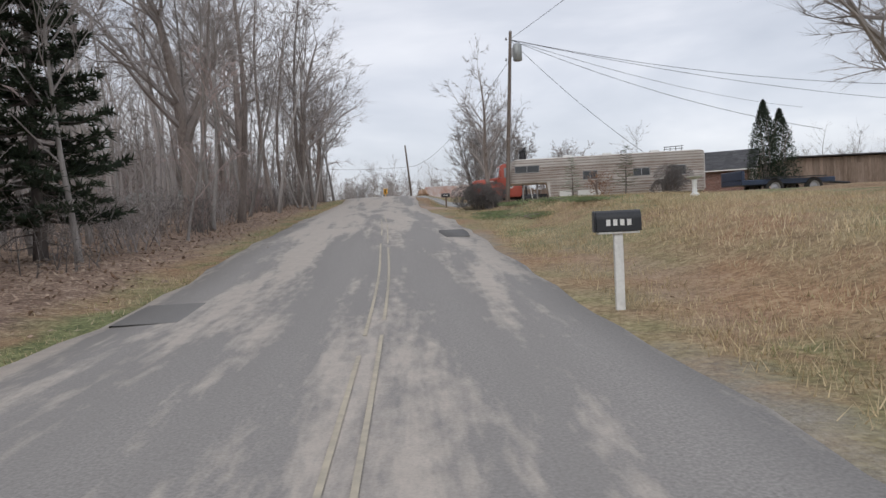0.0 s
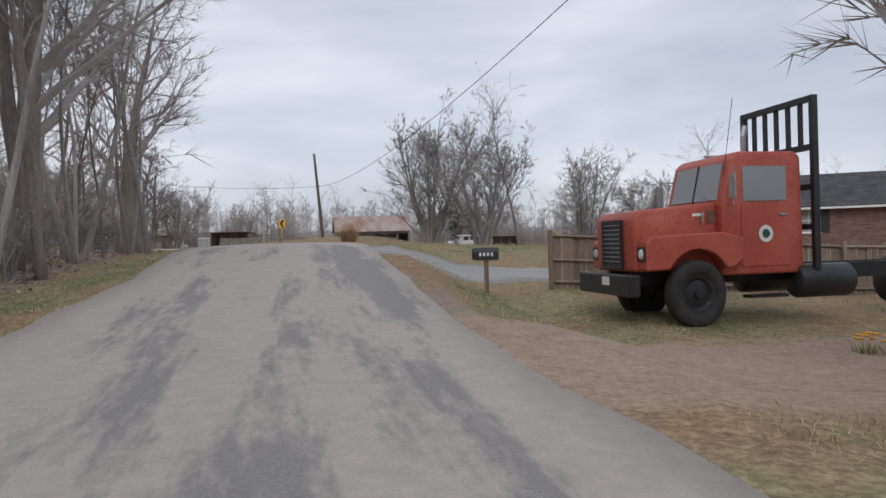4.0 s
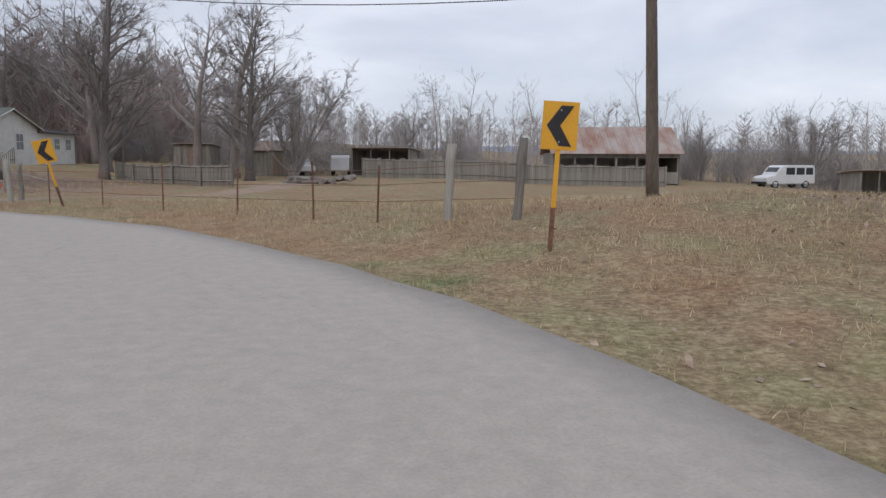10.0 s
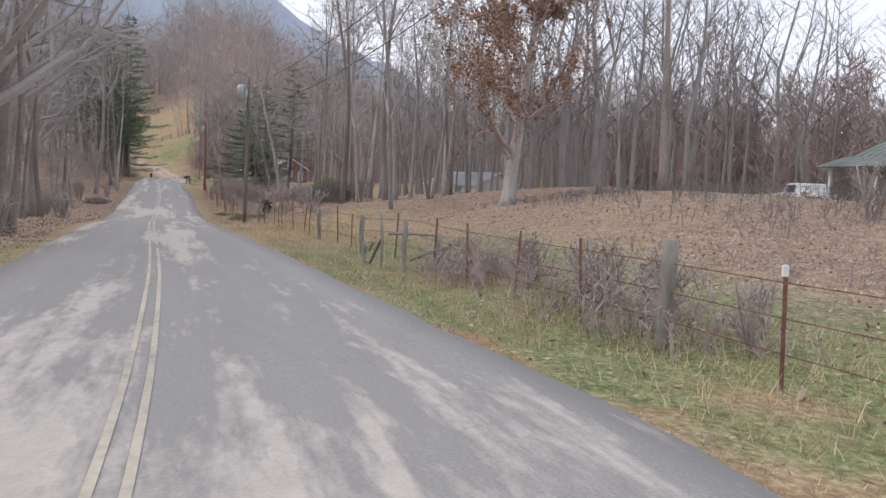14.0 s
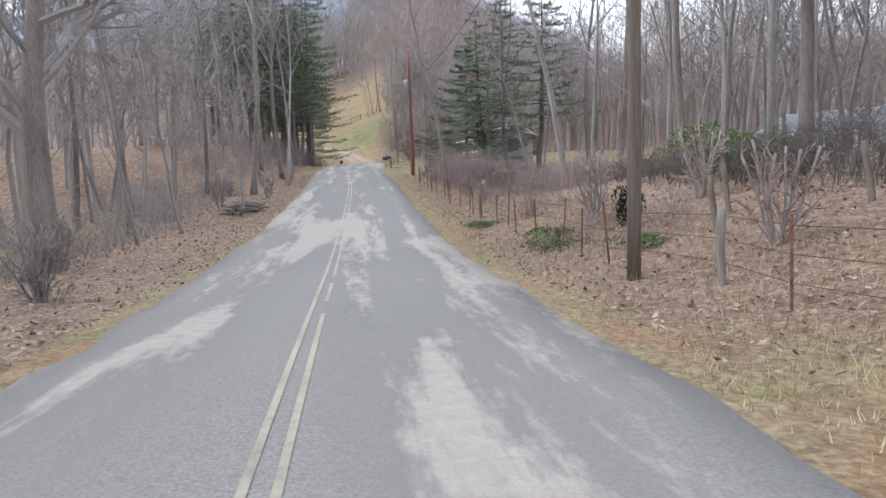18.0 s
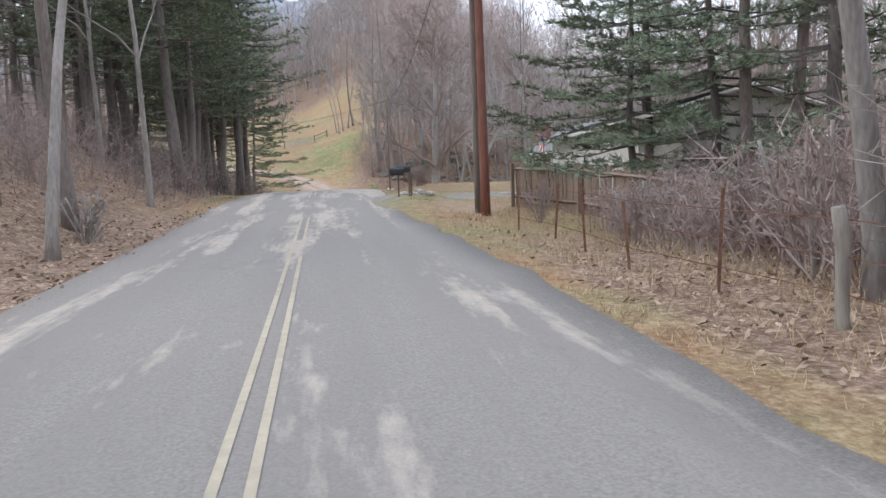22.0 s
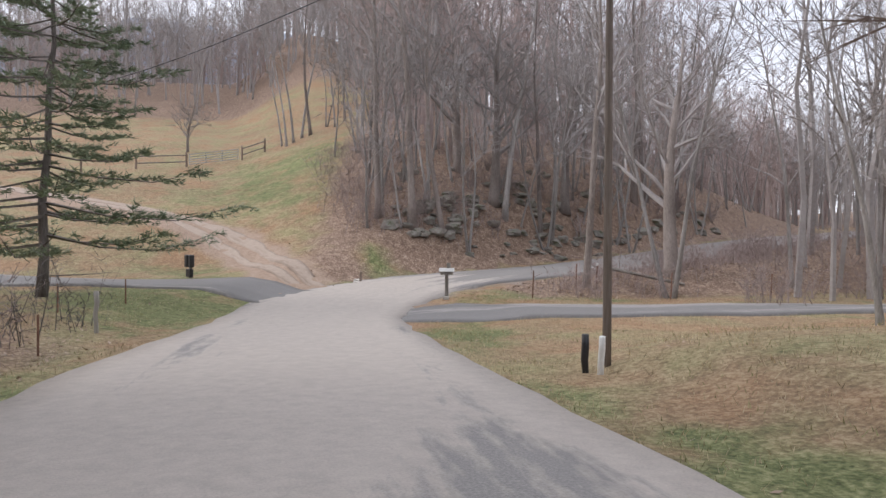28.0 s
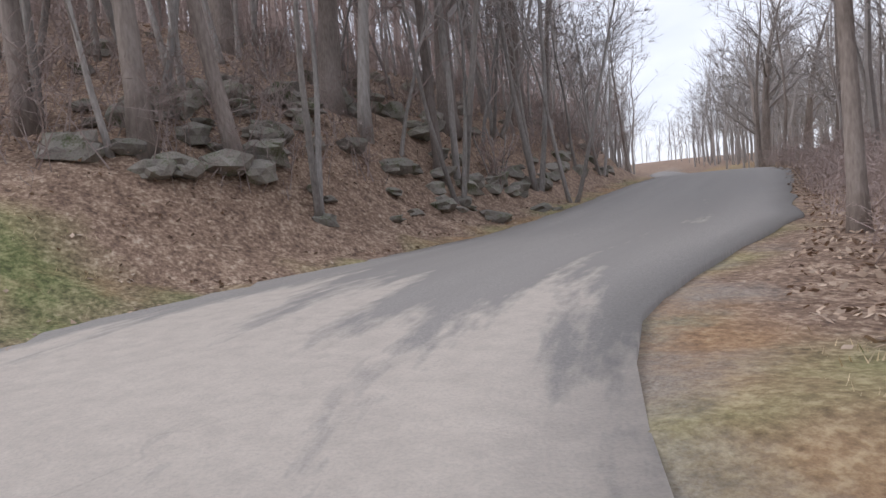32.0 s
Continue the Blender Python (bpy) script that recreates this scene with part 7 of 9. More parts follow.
# brick house with grey roof
zb = 4.4
brick = gabled_house("house", "brown-red brick house with grey shingle roof and white windows", pose(-138.65, 111.1, zb, 0, 0, 1), 7.1, 5.2, 2.25, 1.62, MORTAR, SHINGLE_GREY, 0.25)
wins_e = [(-1.5, 0.75, 0.58, 1.05), (0.0, 1.18, 0.58, 0.65), (1.55, 0.75, 0.58, 1.05)]
bricks(brick, Matrix.Translation((3.552, 0, 0)) @ FACE["e"], 5.2, 2.25, 3.82, near=lambda c, z: c < 1.0 and z < 3, holes=[(x - w / 2 - 0.06, z - 0.08, x + w / 2 + 0.06, z + h + 0.06) for x, z, w, h in wins_e] + [(-0.4, 2.5, 0.4, 3.52)])
for x, z, w, h in wins_e:
    window_unit(brick, w, h, Matrix.Translation((3.572, x, z)) @ FACE["e"], mullions=0)
window_unit(brick, 0.56, 0.85, Matrix.Translation((3.572, 0, 2.58)) @ FACE["e"], mullions=0)
wins_s = [(-2.72, 0.72, 0.46, 1.15), (-2.14, 0.72, 0.46, 1.15), (-1.56, 0.72, 0.46, 1.15), (1.15, 0.78, 0.6, 1.05), (1.87, 0.78, 0.6, 1.05)]
bricks(brick, Matrix.Translation((0, -2.602, 0)), 7.1, 2.2, 2.2, near=lambda c, z: c > 0.4, holes=[(-3.05, 0.64, -1.24, 1.95), (0.75, 0.7, 2.28, 1.91), (-0.95, -0.1, -0.1, 2.05)])
for x, z, w, h in wins_s:
    window_unit(brick, w, h, Matrix.Translation((x, -2.622, z)), mullions=0)
door = part("door", boxes((-0.82, -2.63, 0.0, -0.22, -2.58, 1.92)), WHITE_PAINT, brick)
part("pane", boxes((-0.72, -2.636, 1.0, -0.32, -2.628, 1.8)), GLASS, door)
part("casing", boxes((-0.9, -2.65, 0.0, -0.82, -2.57, 2.0), (-0.22, -2.65, 0.0, -0.14, -2.57, 2.0), (-0.82, -2.65, 1.92, -0.22, -2.57, 2.0)), WHITE_PAINT, door)
part("porch_rail", boxes((-1.95, -3.5, 0.62, -0.1, -3.38, 0.68), (-1.95, -3.47, 0.05, -1.88, -3.41, 0.62), (-0.55, -3.47, 0.05, -0.48, -3.41, 0.62)), GREY_WOOD, brick, "weathered wooden porch rail")
part("step", boxes((-1.7, -3.4, -0.3, -0.1, -2.63, 0.02), (-1.5, -3.7, -0.3, -0.3, -3.41, -0.06)), CONCRETE, brick)
for x in (-3.5, 3.5):
    part("downspout", tube([(x, -2.68, 0.0), (x, -2.68, 2.1)], 0.04, 4), WHITE_PAINT, brick)
chim = part("chimney", soft_box(-4.1, -1.65, -0.4, -3.57, -0.75, 4.35, 0.01), BRICK_RED, brick)
part("chimney_cap", soft_box(-4.18, -1.73, 4.35, -3.49, -0.67, 4.5, 0.02), SHINGLE_DARK, chim)

# white gable-fronted house behind the pines
white = gabled_house("house", "white vinyl-sided house with dark shingle roof", pose(-116.0, 104.9, 4.3), 10.2, 3.6, 1.75, 0.5, VINYL, SHINGLE_DARK, 0.4)
siding(white, Matrix.Translation((0, -1.802, 0)), 10.2, 1.75, 1.75, 0.14)
window_unit(white, 0.8, 0.85, Matrix.Translation((3.0, -1.83, 0.65)), mullions=0)
siding(white, Matrix.Translation((5.102, 0, 0)) @ FACE["e"], 3.6, 1.75, 2.25, 0.14)
window_unit(white, 0.8, 0.9, Matrix.Translation((5.13, 0.3, 0.6)) @ FACE["e"])
meter = part("electric_meter", soft_box(-3.55, -1.96, 0.1, -3.3, -1.83, 0.7, 0.01), STEEL, white, "grey electric meter box")
part("conduit", tube([(-3.42, -1.88, -0.4), (-3.42, -1.88, 0.1)], 0.03, 6), STEEL, white)
siding(white, Matrix.Translation((-5.102, 0, 0)) @ FACE["w"], 3.6, 1.75, 2.25, 0.14)
part("door", boxes((-5.16, -1.0, 0.05, -5.11, -0.1, 1.68)), WHITE_PAINT, white)
part("shutter", boxes((-5.15, -1.6, 0.6, -5.11, -1.25, 1.7)), BLACK, white, "dark window shutter")
part("corner_board", boxes((-5.14, -1.84, -0.5, -5.04, -1.81, 1.75)), WHITE_PAINT, white)
part("stoop", boxes((-6.1, -1.2, -0.6, -5.12, 0.1, 0.0)), CONCRETE, white)
for k in range(4):
    part("step", boxes((-6.46 - 0.36 * k, -1.2, -0.6, -6.1 - 0.36 * k, 0.1, -0.11 - 0.11 * k)), CONCRETE, white)
for x in (-1.25, 0.15):
    part("handrail", tube([(-5.2, x, 0.8), (-6.1, x, 0.72), (-7.6, x, 0.2)], 0.035, 4), WHITE_PAINT, white)
    part("porch_post", boxes((-6.12, x - 0.05, -0.6, -6.02, x + 0.05, 1.7)), WHITE_PAINT, white)
    for k in range(14):
        y = 5.25 + 0.17 * k
        top = 0.78 - 0.09 * (y - 5.2) if y < 6.1 else 0.7 - 0.35 * (y - 6.1)
        part("baluster", boxes((-y - 0.018, x - 0.018, top - 0.75, -y + 0.018, x + 0.018, top)), WHITE_PAINT, white)
    part("newel", boxes((-7.65, x - 0.045, -0.7, -7.56, x + 0.045, 0.26)), WHITE_PAINT, white)

# far white house glimpsed through the woods
for x, y, s in ((-103.0, 126.0, 0.9),):
    far_house = gabled_house("house", "pale house glimpsed between the trees", pose(x, y, gz(x, y), 0, 0, 15), 9.0, 6.0, 2.4, 1.3, VINYL, SHINGLE_GREY)
    window_unit(far_house, 0.9, 1.1, Matrix.Translation((1.5, -3.03, 0.9)))
    window_unit(far_house, 0.9, 1.1, Matrix.Translation((-2.0, -3.03, 0.9)))

# brick ranch house by the lawn
ranch = gabled_house("house", "red brick ranch house with dark roof and white gutter", pose(23.2, 65.6, gz(18, 66) - 0.1, 0, 0, -28), 9.5, 7.5, 2.35, 1.6, MORTAR, SHINGLE_DARK, 0.45)
bricks(ranch, Matrix.Translation((0, -3.752, 0)), 9.5, 2.35, 2.35, near=lambda c, z: c < -2, holes=[(-2.9, 0.95, -1.4, 2.2)])
bricks(ranch, Matrix.Translation((-4.752, 0, 0)) @ FACE["w"], 7.5, 2.35, 3.7, limit=0)
window_unit(ranch, 0.9, 1.05, Matrix.Translation((-2.15, -3.772, 1.05)))
for x in (-2.85, -1.45):
    part("shutter", boxes((x - 0.19, -3.81, 1.0, x + 0.19, -3.766, 2.15)), BLACK, ranch, "dark window shutter")
part("downspout", tube([(-4.68, -3.83, 0.0), (-4.68, -3.83, 2.2)], 0.045, 4), WHITE_PAINT, ranch)


def barn():
    ob = thing("barn", "open-fronted weathered barn with a rusty tin roof", "barn", pose(2.5, 145.5, gz(2.5, 142), 0, 0, 3))
    h = 2.7
    for k in range(7):
        x = -5.4 + 1.8 * k
        part("post", boxes((x - 0.08, -4.0, -0.4, x + 0.08, -3.84, h)), GREY_WOOD, ob)
    part("back_wall", boxes((-5.5, 3.9, -0.4, 5.5, 4.0, h)), GREY_WOOD, ob)
    for s in (-5.5, 5.4):
        part("side_wall", boxes((s, -4, -0.4, s + 0.1, 3.9, h)), GREY_WOOD, ob)
    part("front_boards", boxes((-5.4, -4.06, 0.0, 5.4, -4.01, 1.0)), GREY_WOOD, ob)
    part("lintel", boxes((-5.5, -4.08, h - 0.45, 5.5, -4.02, h - 0.05)), GREY_WOOD, ob)
    for s in (-1, 1):
        slope, cor = roof_plane(ob, (-5.8, s * 4.5, h - 0.1), (5.8, s * 4.5, h - 0.1), (5.8, 0, h + 2.4), (-5.8, 0, h + 2.4), RUST_TIN, 0.05)
        seams(slope, cor, RUST_TIN, 0.6)
    return ob


barn()


def shed(x, y, turn, w, d, h, label, mat=GREY_WOOD, open_front=False, roofm=RUST_TIN):
    ob = thing("shed", label, "shed", at(x, y, turn))
    for s in (-w / 2, w / 2 - 0.06):
        part("side_wall", boxes((s, -d / 2, -0.3, s + 0.06, d / 2, h)), mat, ob)
    part("back_wall", boxes((-w / 2 + 0.06, d / 2 - 0.06, -0.3, w / 2 - 0.06, d / 2, h)), mat, ob)
    if open_front:
        part("floor", boxes((-w / 2 + 0.06, -d / 2, 0.1, w / 2 - 0.06, d / 2 - 0.06, 0.18)), mat, ob)
        for k in range(4):
            xx = -w / 2 + 0.06 + (w - 0.2) * k / 3
            part("post", boxes((xx, -d / 2 - 0.005, 0.1, xx + 0.08, -d / 2 + 0.07, h)), mat, ob)
    else:
        n = int(w / 0.2)
        for k in range(n):
            part("board", boxes((-w / 2 + w * k / n + 0.005, -d / 2 - 0.02, -0.2, -w / 2 + w * (k + 1) / n - 0.005, -d / 2, h)), mat, ob)
        part("door", boxes((-0.45, -d / 2 - 0.045, 0.0, 0.45, -d / 2 - 0.022, h * 0.86)), BROWN_WOOD, ob)
    slope, cor = roof_plane(ob, (-w / 2 - 0.25, -d / 2 - 0.35, h + 0.12), (w / 2 + 0.25, -d / 2 - 0.35, h + 0.12), (w / 2 + 0.25, d / 2 + 0.2, h - 0.12), (-w / 2 - 0.25, d / 2 + 0.2, h - 0.12), roofm, 0.05)
    seams(slope, cor, roofm, 0.5)
    return ob


shed(15.3, 73.0, -20, 3.7, 2.2, 1.5, "brown wooden open-fronted animal shelter", BROWN_WOOD, True, SHINGLE_DARK)
shed(-29.0, 147.5, 5, 5.0, 4.0, 2.3, "grey weathered tool shed in the junk yard")
shed(-19.0, 150.0, -8, 6.0, 4.0, 2.6, "dark weathered shed with a tin roof", GREY_WOOD, True)
shed(-37.0, 146.0, 5, 3.5, 3.0, 2.2, "small grey shed behind the plank fence")
shed(21.0, 134.0, 0, 4.0, 3.2, 2.0, "grey hoop-roofed shed in the field", GREY_WOOD, True)
shed(24.0, 44.5, 0, 7.0, 5.0, 2.6, "brown outbuilding behind the camper", BROWN_WOOD, False, SHINGLE_DARK)


# ---- vehicles ----
def wheel(parent, x, y, z, r, w, hub_mat=STEEL, hub=True):
    t = part("wheel", moved(disc_wheel(r, w, r * 0.58), Matrix.Translation((x, y, z))), TYRE, parent, "black tyre", smooth=True)
    if hub:
        for s in (-1, 1):
            part("rim", moved(moved(lathe([(0, 0.05), (r * 0.12, 0.05), (r * 0.16, 0.0), (r * 0.42, -0.03), (r * 0.5, 0.02), (r * 0.6, 0.03), (r * 0.6, -0.04)], 14), Matrix.Rotation(math.pi / 2 * s, 4, "X")), Matrix.Translation((x, y - s * w * 0.3, z))), hub_mat, t)
    return t


def red_truck():
    """Conventional-cab heavy truck facing -x, near side at -y; origin on the ground under the front axle."""
    ob = thing("truck", "faded red heavy truck with black bumper and bare rear frame", "truck", pose(2.92, 43.15, gz(2.9, 42.4) - 0.02, 0, 0, 3) @ Matrix.Diagonal((0.835, 0.87, 0.915, 1)))
    # hood with sloping top and raised fenders
    hood = prism([(-1.28, 0.95), (-1.30, 1.86), (-1.2, 2.0), (0.42, 2.12), (0.42, 0.95)], -0.82, 0.82, 0.06, 3)
    hood = part("hood", hood, TRUCK_RED, ob, smooth=True)
    part("grille_frame", boxes((-1.36, -0.42, 1.0, -1.31, 0.42, 1.08), (-1.36, -0.42, 1.8, -1.31, 0.42, 1.86), (-1.36, -0.42, 1.08, -1.31, -0.36, 1.8), (-1.36, 0.36, 1.08, -1.31, 0.42, 1.8)), BLACK, ob)
    part("grille", boxes((-1.325, -0.36, 1.08, -1.305, 0.36, 1.8)), BLACK, ob)
    for k in range(9):
        z = 1.12 + 0.08 * k
        part("grille_bar", boxes((-1.35, -0.36, z, -1.326, 0.36, z + 0.018)), STEEL, ob)
    for s in (-1, 1):
        fen = [(-1.22, 0.98), (-1.22, 1.45), (-1.1, 1.55), (0.3, 1.6), (0.75, 1.5), (0.75, 1.15), (0.55, 1.0)] + [(0.7 * math.cos(a) - 0.18, 0.56 + 0.76 * math.sin(a)) for a in np.linspace(0.6, math.pi - 0.6, 9)]
        bm = prism(fen, min(s * 0.8, s * 1.16), max(s * 0.8, s * 1.16), 0.03, 2)
        fender = part("fender", bm, TRUCK_RED, ob)
        part("headlight_recess", boxes((-1.235, s * 0.98 - 0.15, 1.14, -1.215, s * 0.98 + 0.15, 1.38)), BLACK, fender)
        part("headlight", moved(moved(lathe([(0, 0.03), (0.06, 0.025), (0.085, 0.0), (0.095, -0.01)], 12), Matrix.Rotation(-math.pi / 2, 4, "Y")), Matrix.Translation((-1.24, s * 0.98, 1.26))), PALE_STONE, fender, "round glass headlight")
        wheel(ob, -0.18, s * 1.0, 0.56, 0.57, 0.32, BLACK)
        part("mirror_arm", join(tube([(0.7, s * 0.95, 2.6), (0.45, s * 1.3, 2.62)], 0.014, 5), tube([(0.7, s * 0.95, 2.1), (0.45, s * 1.3, 2.1)], 0.014, 5), tube([(0.45, s * 1.3, 2.05), (0.45, s * 1.3, 2.7)], 0.014, 5)), STEEL, ob)
        part("mirror", soft_box(0.42, s * 1.3 - 0.09, 2.15, 0.46, s * 1.3 + 0.09, 2.55, 0.01), STEEL, ob)
    part("bumper", soft_box(-1.55, -1.15, 0.55, -1.34, 1.15, 0.92, 0.03, 2), BLACK, ob, "black steel bumper")
    part("licence_plate", boxes((-1.565, -0.3, 0.72, -1.552, 0.0, 0.87)), WHITE_PAINT, ob)
    cab = [(0.42, 0.85), (0.42, 2.08), (0.62, 2.85), (0.78, 2.98), (2.0, 2.98), (2.12, 2.88), (2.15, 0.85)]
    cab = part("cab", prism(cab, -0.98, 0.98, 0.05, 3), TRUCK_RED, ob, smooth=True)
    n = Vector((-0.77, 0, 0.2)).normalized()
    # the cab glass takes its sky reflection from the pale tint
    part("windscreen", (lambda q: (q, [(0, 1, 2, 3), (4, 7, 6, 5)]))([(0.44 - 0.012, -0.82, 2.16), (0.44 - 0.012, 0.82, 2.16), (0.605 - 0.012, 0.78, 2.8), (0.605 - 0.012, -0.78, 2.8), (0.444, -0.82, 2.16), (0.444, 0.82, 2.16), (0.61, 0.78, 2.8), (0.61, -0.78, 2.8)]), GLASS_PALE, cab)
    part("windscreen_bar", tube([(0.42, 0, 2.14), (0.59, 0, 2.82)], 0.018, 4), BLACK, cab)
    for s in (-1, 1):
        d = part("door", boxes((0.82, min(s * 0.985, s * 1.0), 1.0, 1.82, max(s * 0.985, s * 1.0), 2.05)), TRUCK_RED, cab)
        part("side_window", boxes((0.86, min(s * 0.984, s * 0.995), 2.12, 1.78, max(s * 0.984, s * 0.995), 2.72)), GLASS_PALE, cab)
        part("door_handle", boxes((1.6, min(s * 1.0, s * 1.03), 1.86, 1.76, max(s * 1.0, s * 1.03), 1.9)), STEEL, d)
        part("door_emblem", moved(moved(lathe([(0, 0.004), (0.15, 0.004), (0.15, 0.0)], 16), Matrix.Rotation(-math.pi / 2 * s, 4, "X")), Matrix.Translation((1.32, s * 1.002, 1.55))), WHITE_PAINT, d, "round white and green emblem shape")
        part("emblem_centre", moved(moved(lathe([(0, 0.007), (0.08, 0.007), (0.08, 0.0)], 12), Matrix.Rotation(-math.pi / 2 * s, 4, "X")), Matrix.Translation((1.32, s * 1.004, 1.55))), CAR_GREEN, d)
        part("cab_step", boxes((0.9, min(s * 0.85, s * 1.1), 0.45, 1.7, max(s * 0.85, s * 1.1), 0.5)), BLACK, ob)
        part("fuel_tank", moved(moved(lathe([(0, 0.6), (0.26, 0.6), (0.3, 0.55), (0.3, -0.55), (0.26, -0.6), (0, -0.6)], 14), Matrix.Rotation(math.pi / 2, 4, "Y")), Matrix.Translation((2.6, s * 0.85, 0.7))), BLACK, ob, smooth=True)
        part("frame_rail", boxes((-1.2, s * 0.42 - 0.05, 0.7, 8.6, s * 0.42 + 0.05, 0.98)), BLACK, ob)
        for x in (6.2, 7.5):
            wheel(ob, x, s * 0.98, 0.52, 0.53, 0.5, BLACK)
    rack = [(2.3, y - 0.05, 0.9, 2.42, y + 0.05, 3.95) for y in (-1.05, 1.05)] + [(2.3, -1.05, z, 2.42, 1.05, z + 0.1) for z in (1.6, 2.3, 3.0, 3.85)]
    for b in rack:
        part("rack_beam", boxes(b), BLACK, ob, "black steel headache rack")
    for k in range(5):
        y = -0.7 + 0.35 * k
        part("rack_bar", boxes((2.32, y - 0.03, 3.1, 2.4, y + 0.03, 3.85)), BLACK, ob)
    part("exhaust_stack", tube([(2.22, 0.9, 0.8), (2.22, 0.9, 3.5), (2.3, 0.95, 3.7)], 0.06, 8), STEEL, ob)
    part("aerial", tube([(0.5, -0.85, 2.2), (0.72, -0.95, 3.9)], 0.006, 4), BLACK, ob)
    part("horn", tube([(0.9, 0.3, 3.03), (1.4, 0.3, 3.03)], 0.03, 6), STEEL, ob)
    part("wiper", tube([(0.425, -0.6, 2.14), (0.47, -0.15, 2.3)], 0.008, 4), BLACK, cab)
    part("hood_latch", tube([(0.1, -0.85, 1.75), (0.1, -0.85, 1.95)], 0.02, 5), STEEL, hood)
    part("badge", boxes((-0.1, -0.836, 1.88, 0.14, -0.826, 1.93)), WHITE_PAINT, hood)
    part("exhaust_patch", boxes((0.2, -0.838, 1.76, 0.36, -0.826, 1.98)), RUSTY, hood)
    return ob


red_truck()


def camper():
    """Old fifth-wheel camper; raised nose at -x; long side facing -y."""
    ob = thing("camper_trailer", "old beige ribbed aluminium fifth-wheel camper trailer", "camper", pose(3.22, 35.95, gz(5, 35.6) - 0.02, 0, 0, -7) @ Matrix.Diagonal((0.89, 0.9, 0.86, 1)))
    out = [(0.0, 1.45), (2.2, 1.45), (2.35, 0.55), (10.6, 0.55), (10.7, 0.7), (10.7, 2.72), (10.5, 2.85), (0.55, 2.85), (0.2, 2.65), (0.0, 2.0)]
    body = part("body", prism(out, 0.0, 2.4, 0.05, 2), ALU_STRIPE, ob)
    for k in range(44):
        z = 0.6 + 0.05 * k
        x0 = 2.42 if z < 1.5 else (0.12 if z < 2.2 else 0.3 + (z - 2.2) * 0.3)
        part("siding_rib", boxes((x0, -0.018, z, 10.62, 0.0, z + 0.026)), TAN_STRIPE if k % 3 == 1 or k % 7 in (2, 5) else ALU_STRIPE, body)
    for x, z, w, h in ((0.5, 2.05, 1.35, 0.42), (6.9, 1.55, 0.9, 0.45), (8.9, 1.5, 0.8, 0.55), (4.2, 1.5, 0.8, 0.5)):
        win = part("window", boxes((x, -0.04, z, x + w, -0.018, z + 0.03), (x, -0.04, z + h - 0.03, x + w, -0.018, z + h), (x, -0.04, z, x + 0.03, -0.018, z + h), (x + w - 0.03, -0.04, z, x + w, -0.018, z + h), (x + w / 2 - 0.015, -0.04, z, x + w / 2 + 0.015, -0.018, z + h)), STEEL, body, "aluminium window frame")
        part("pane", boxes((x + 0.03, -0.03, z + 0.03, x + w - 0.03, -0.02, z + h - 0.03)), GLASS, win)
    d = part("door", boxes((2.9, -0.03, 0.6, 3.55, -0.019, 0.95)), WHITE_PAINT, body, "white storage hatch")
    part("hatch", boxes((3.9, -0.03, 0.62, 5.2, -0.019, 0.92)), WHITE_PAINT, body)
    part("skirt", boxes((2.6, 0.1, 0.0, 10.5, 0.16, 0.55)), BLACK, ob)
    for x in (0.9, 1.7):
        part("landing_leg", tube([(x, 0.4, 0), (x, 0.4, 1.5)], 0.05, 6), STEEL, ob)
    for x in (7.0, 7.9):
        wheel(ob, x, 0.12, 0.36, 0.36, 0.2)
    for x in (3.2, 5.4, 8.0):
        part("roof_vent", soft_box(x, 0.9, 2.85, x + 0.5, 1.4, 3.02, 0.03), WHITE_PAINT, ob)
    part("prop_pole", tube([(1.5, -0.12, 0.0), (1.3, -0.06, 1.35)], 0.022, 6), WHITE_PAINT, ob, "white pole propped against the nose")
    part("roof_rack", join(*[tube([(8.7 + 0.3 * k, 0.5, 2.85), (8.7 + 0.3 * k, 0.5, 3.1)], 0.018, 5) for k in range(4)], tube([(8.65, 0.5, 3.1), (9.7, 0.5, 3.14)], 0.02, 5), tube([(8.65, 0.5, 2.98), (9.7, 0.5, 3.0)], 0.016, 5)), BLACK, ob)
    return ob


camper()


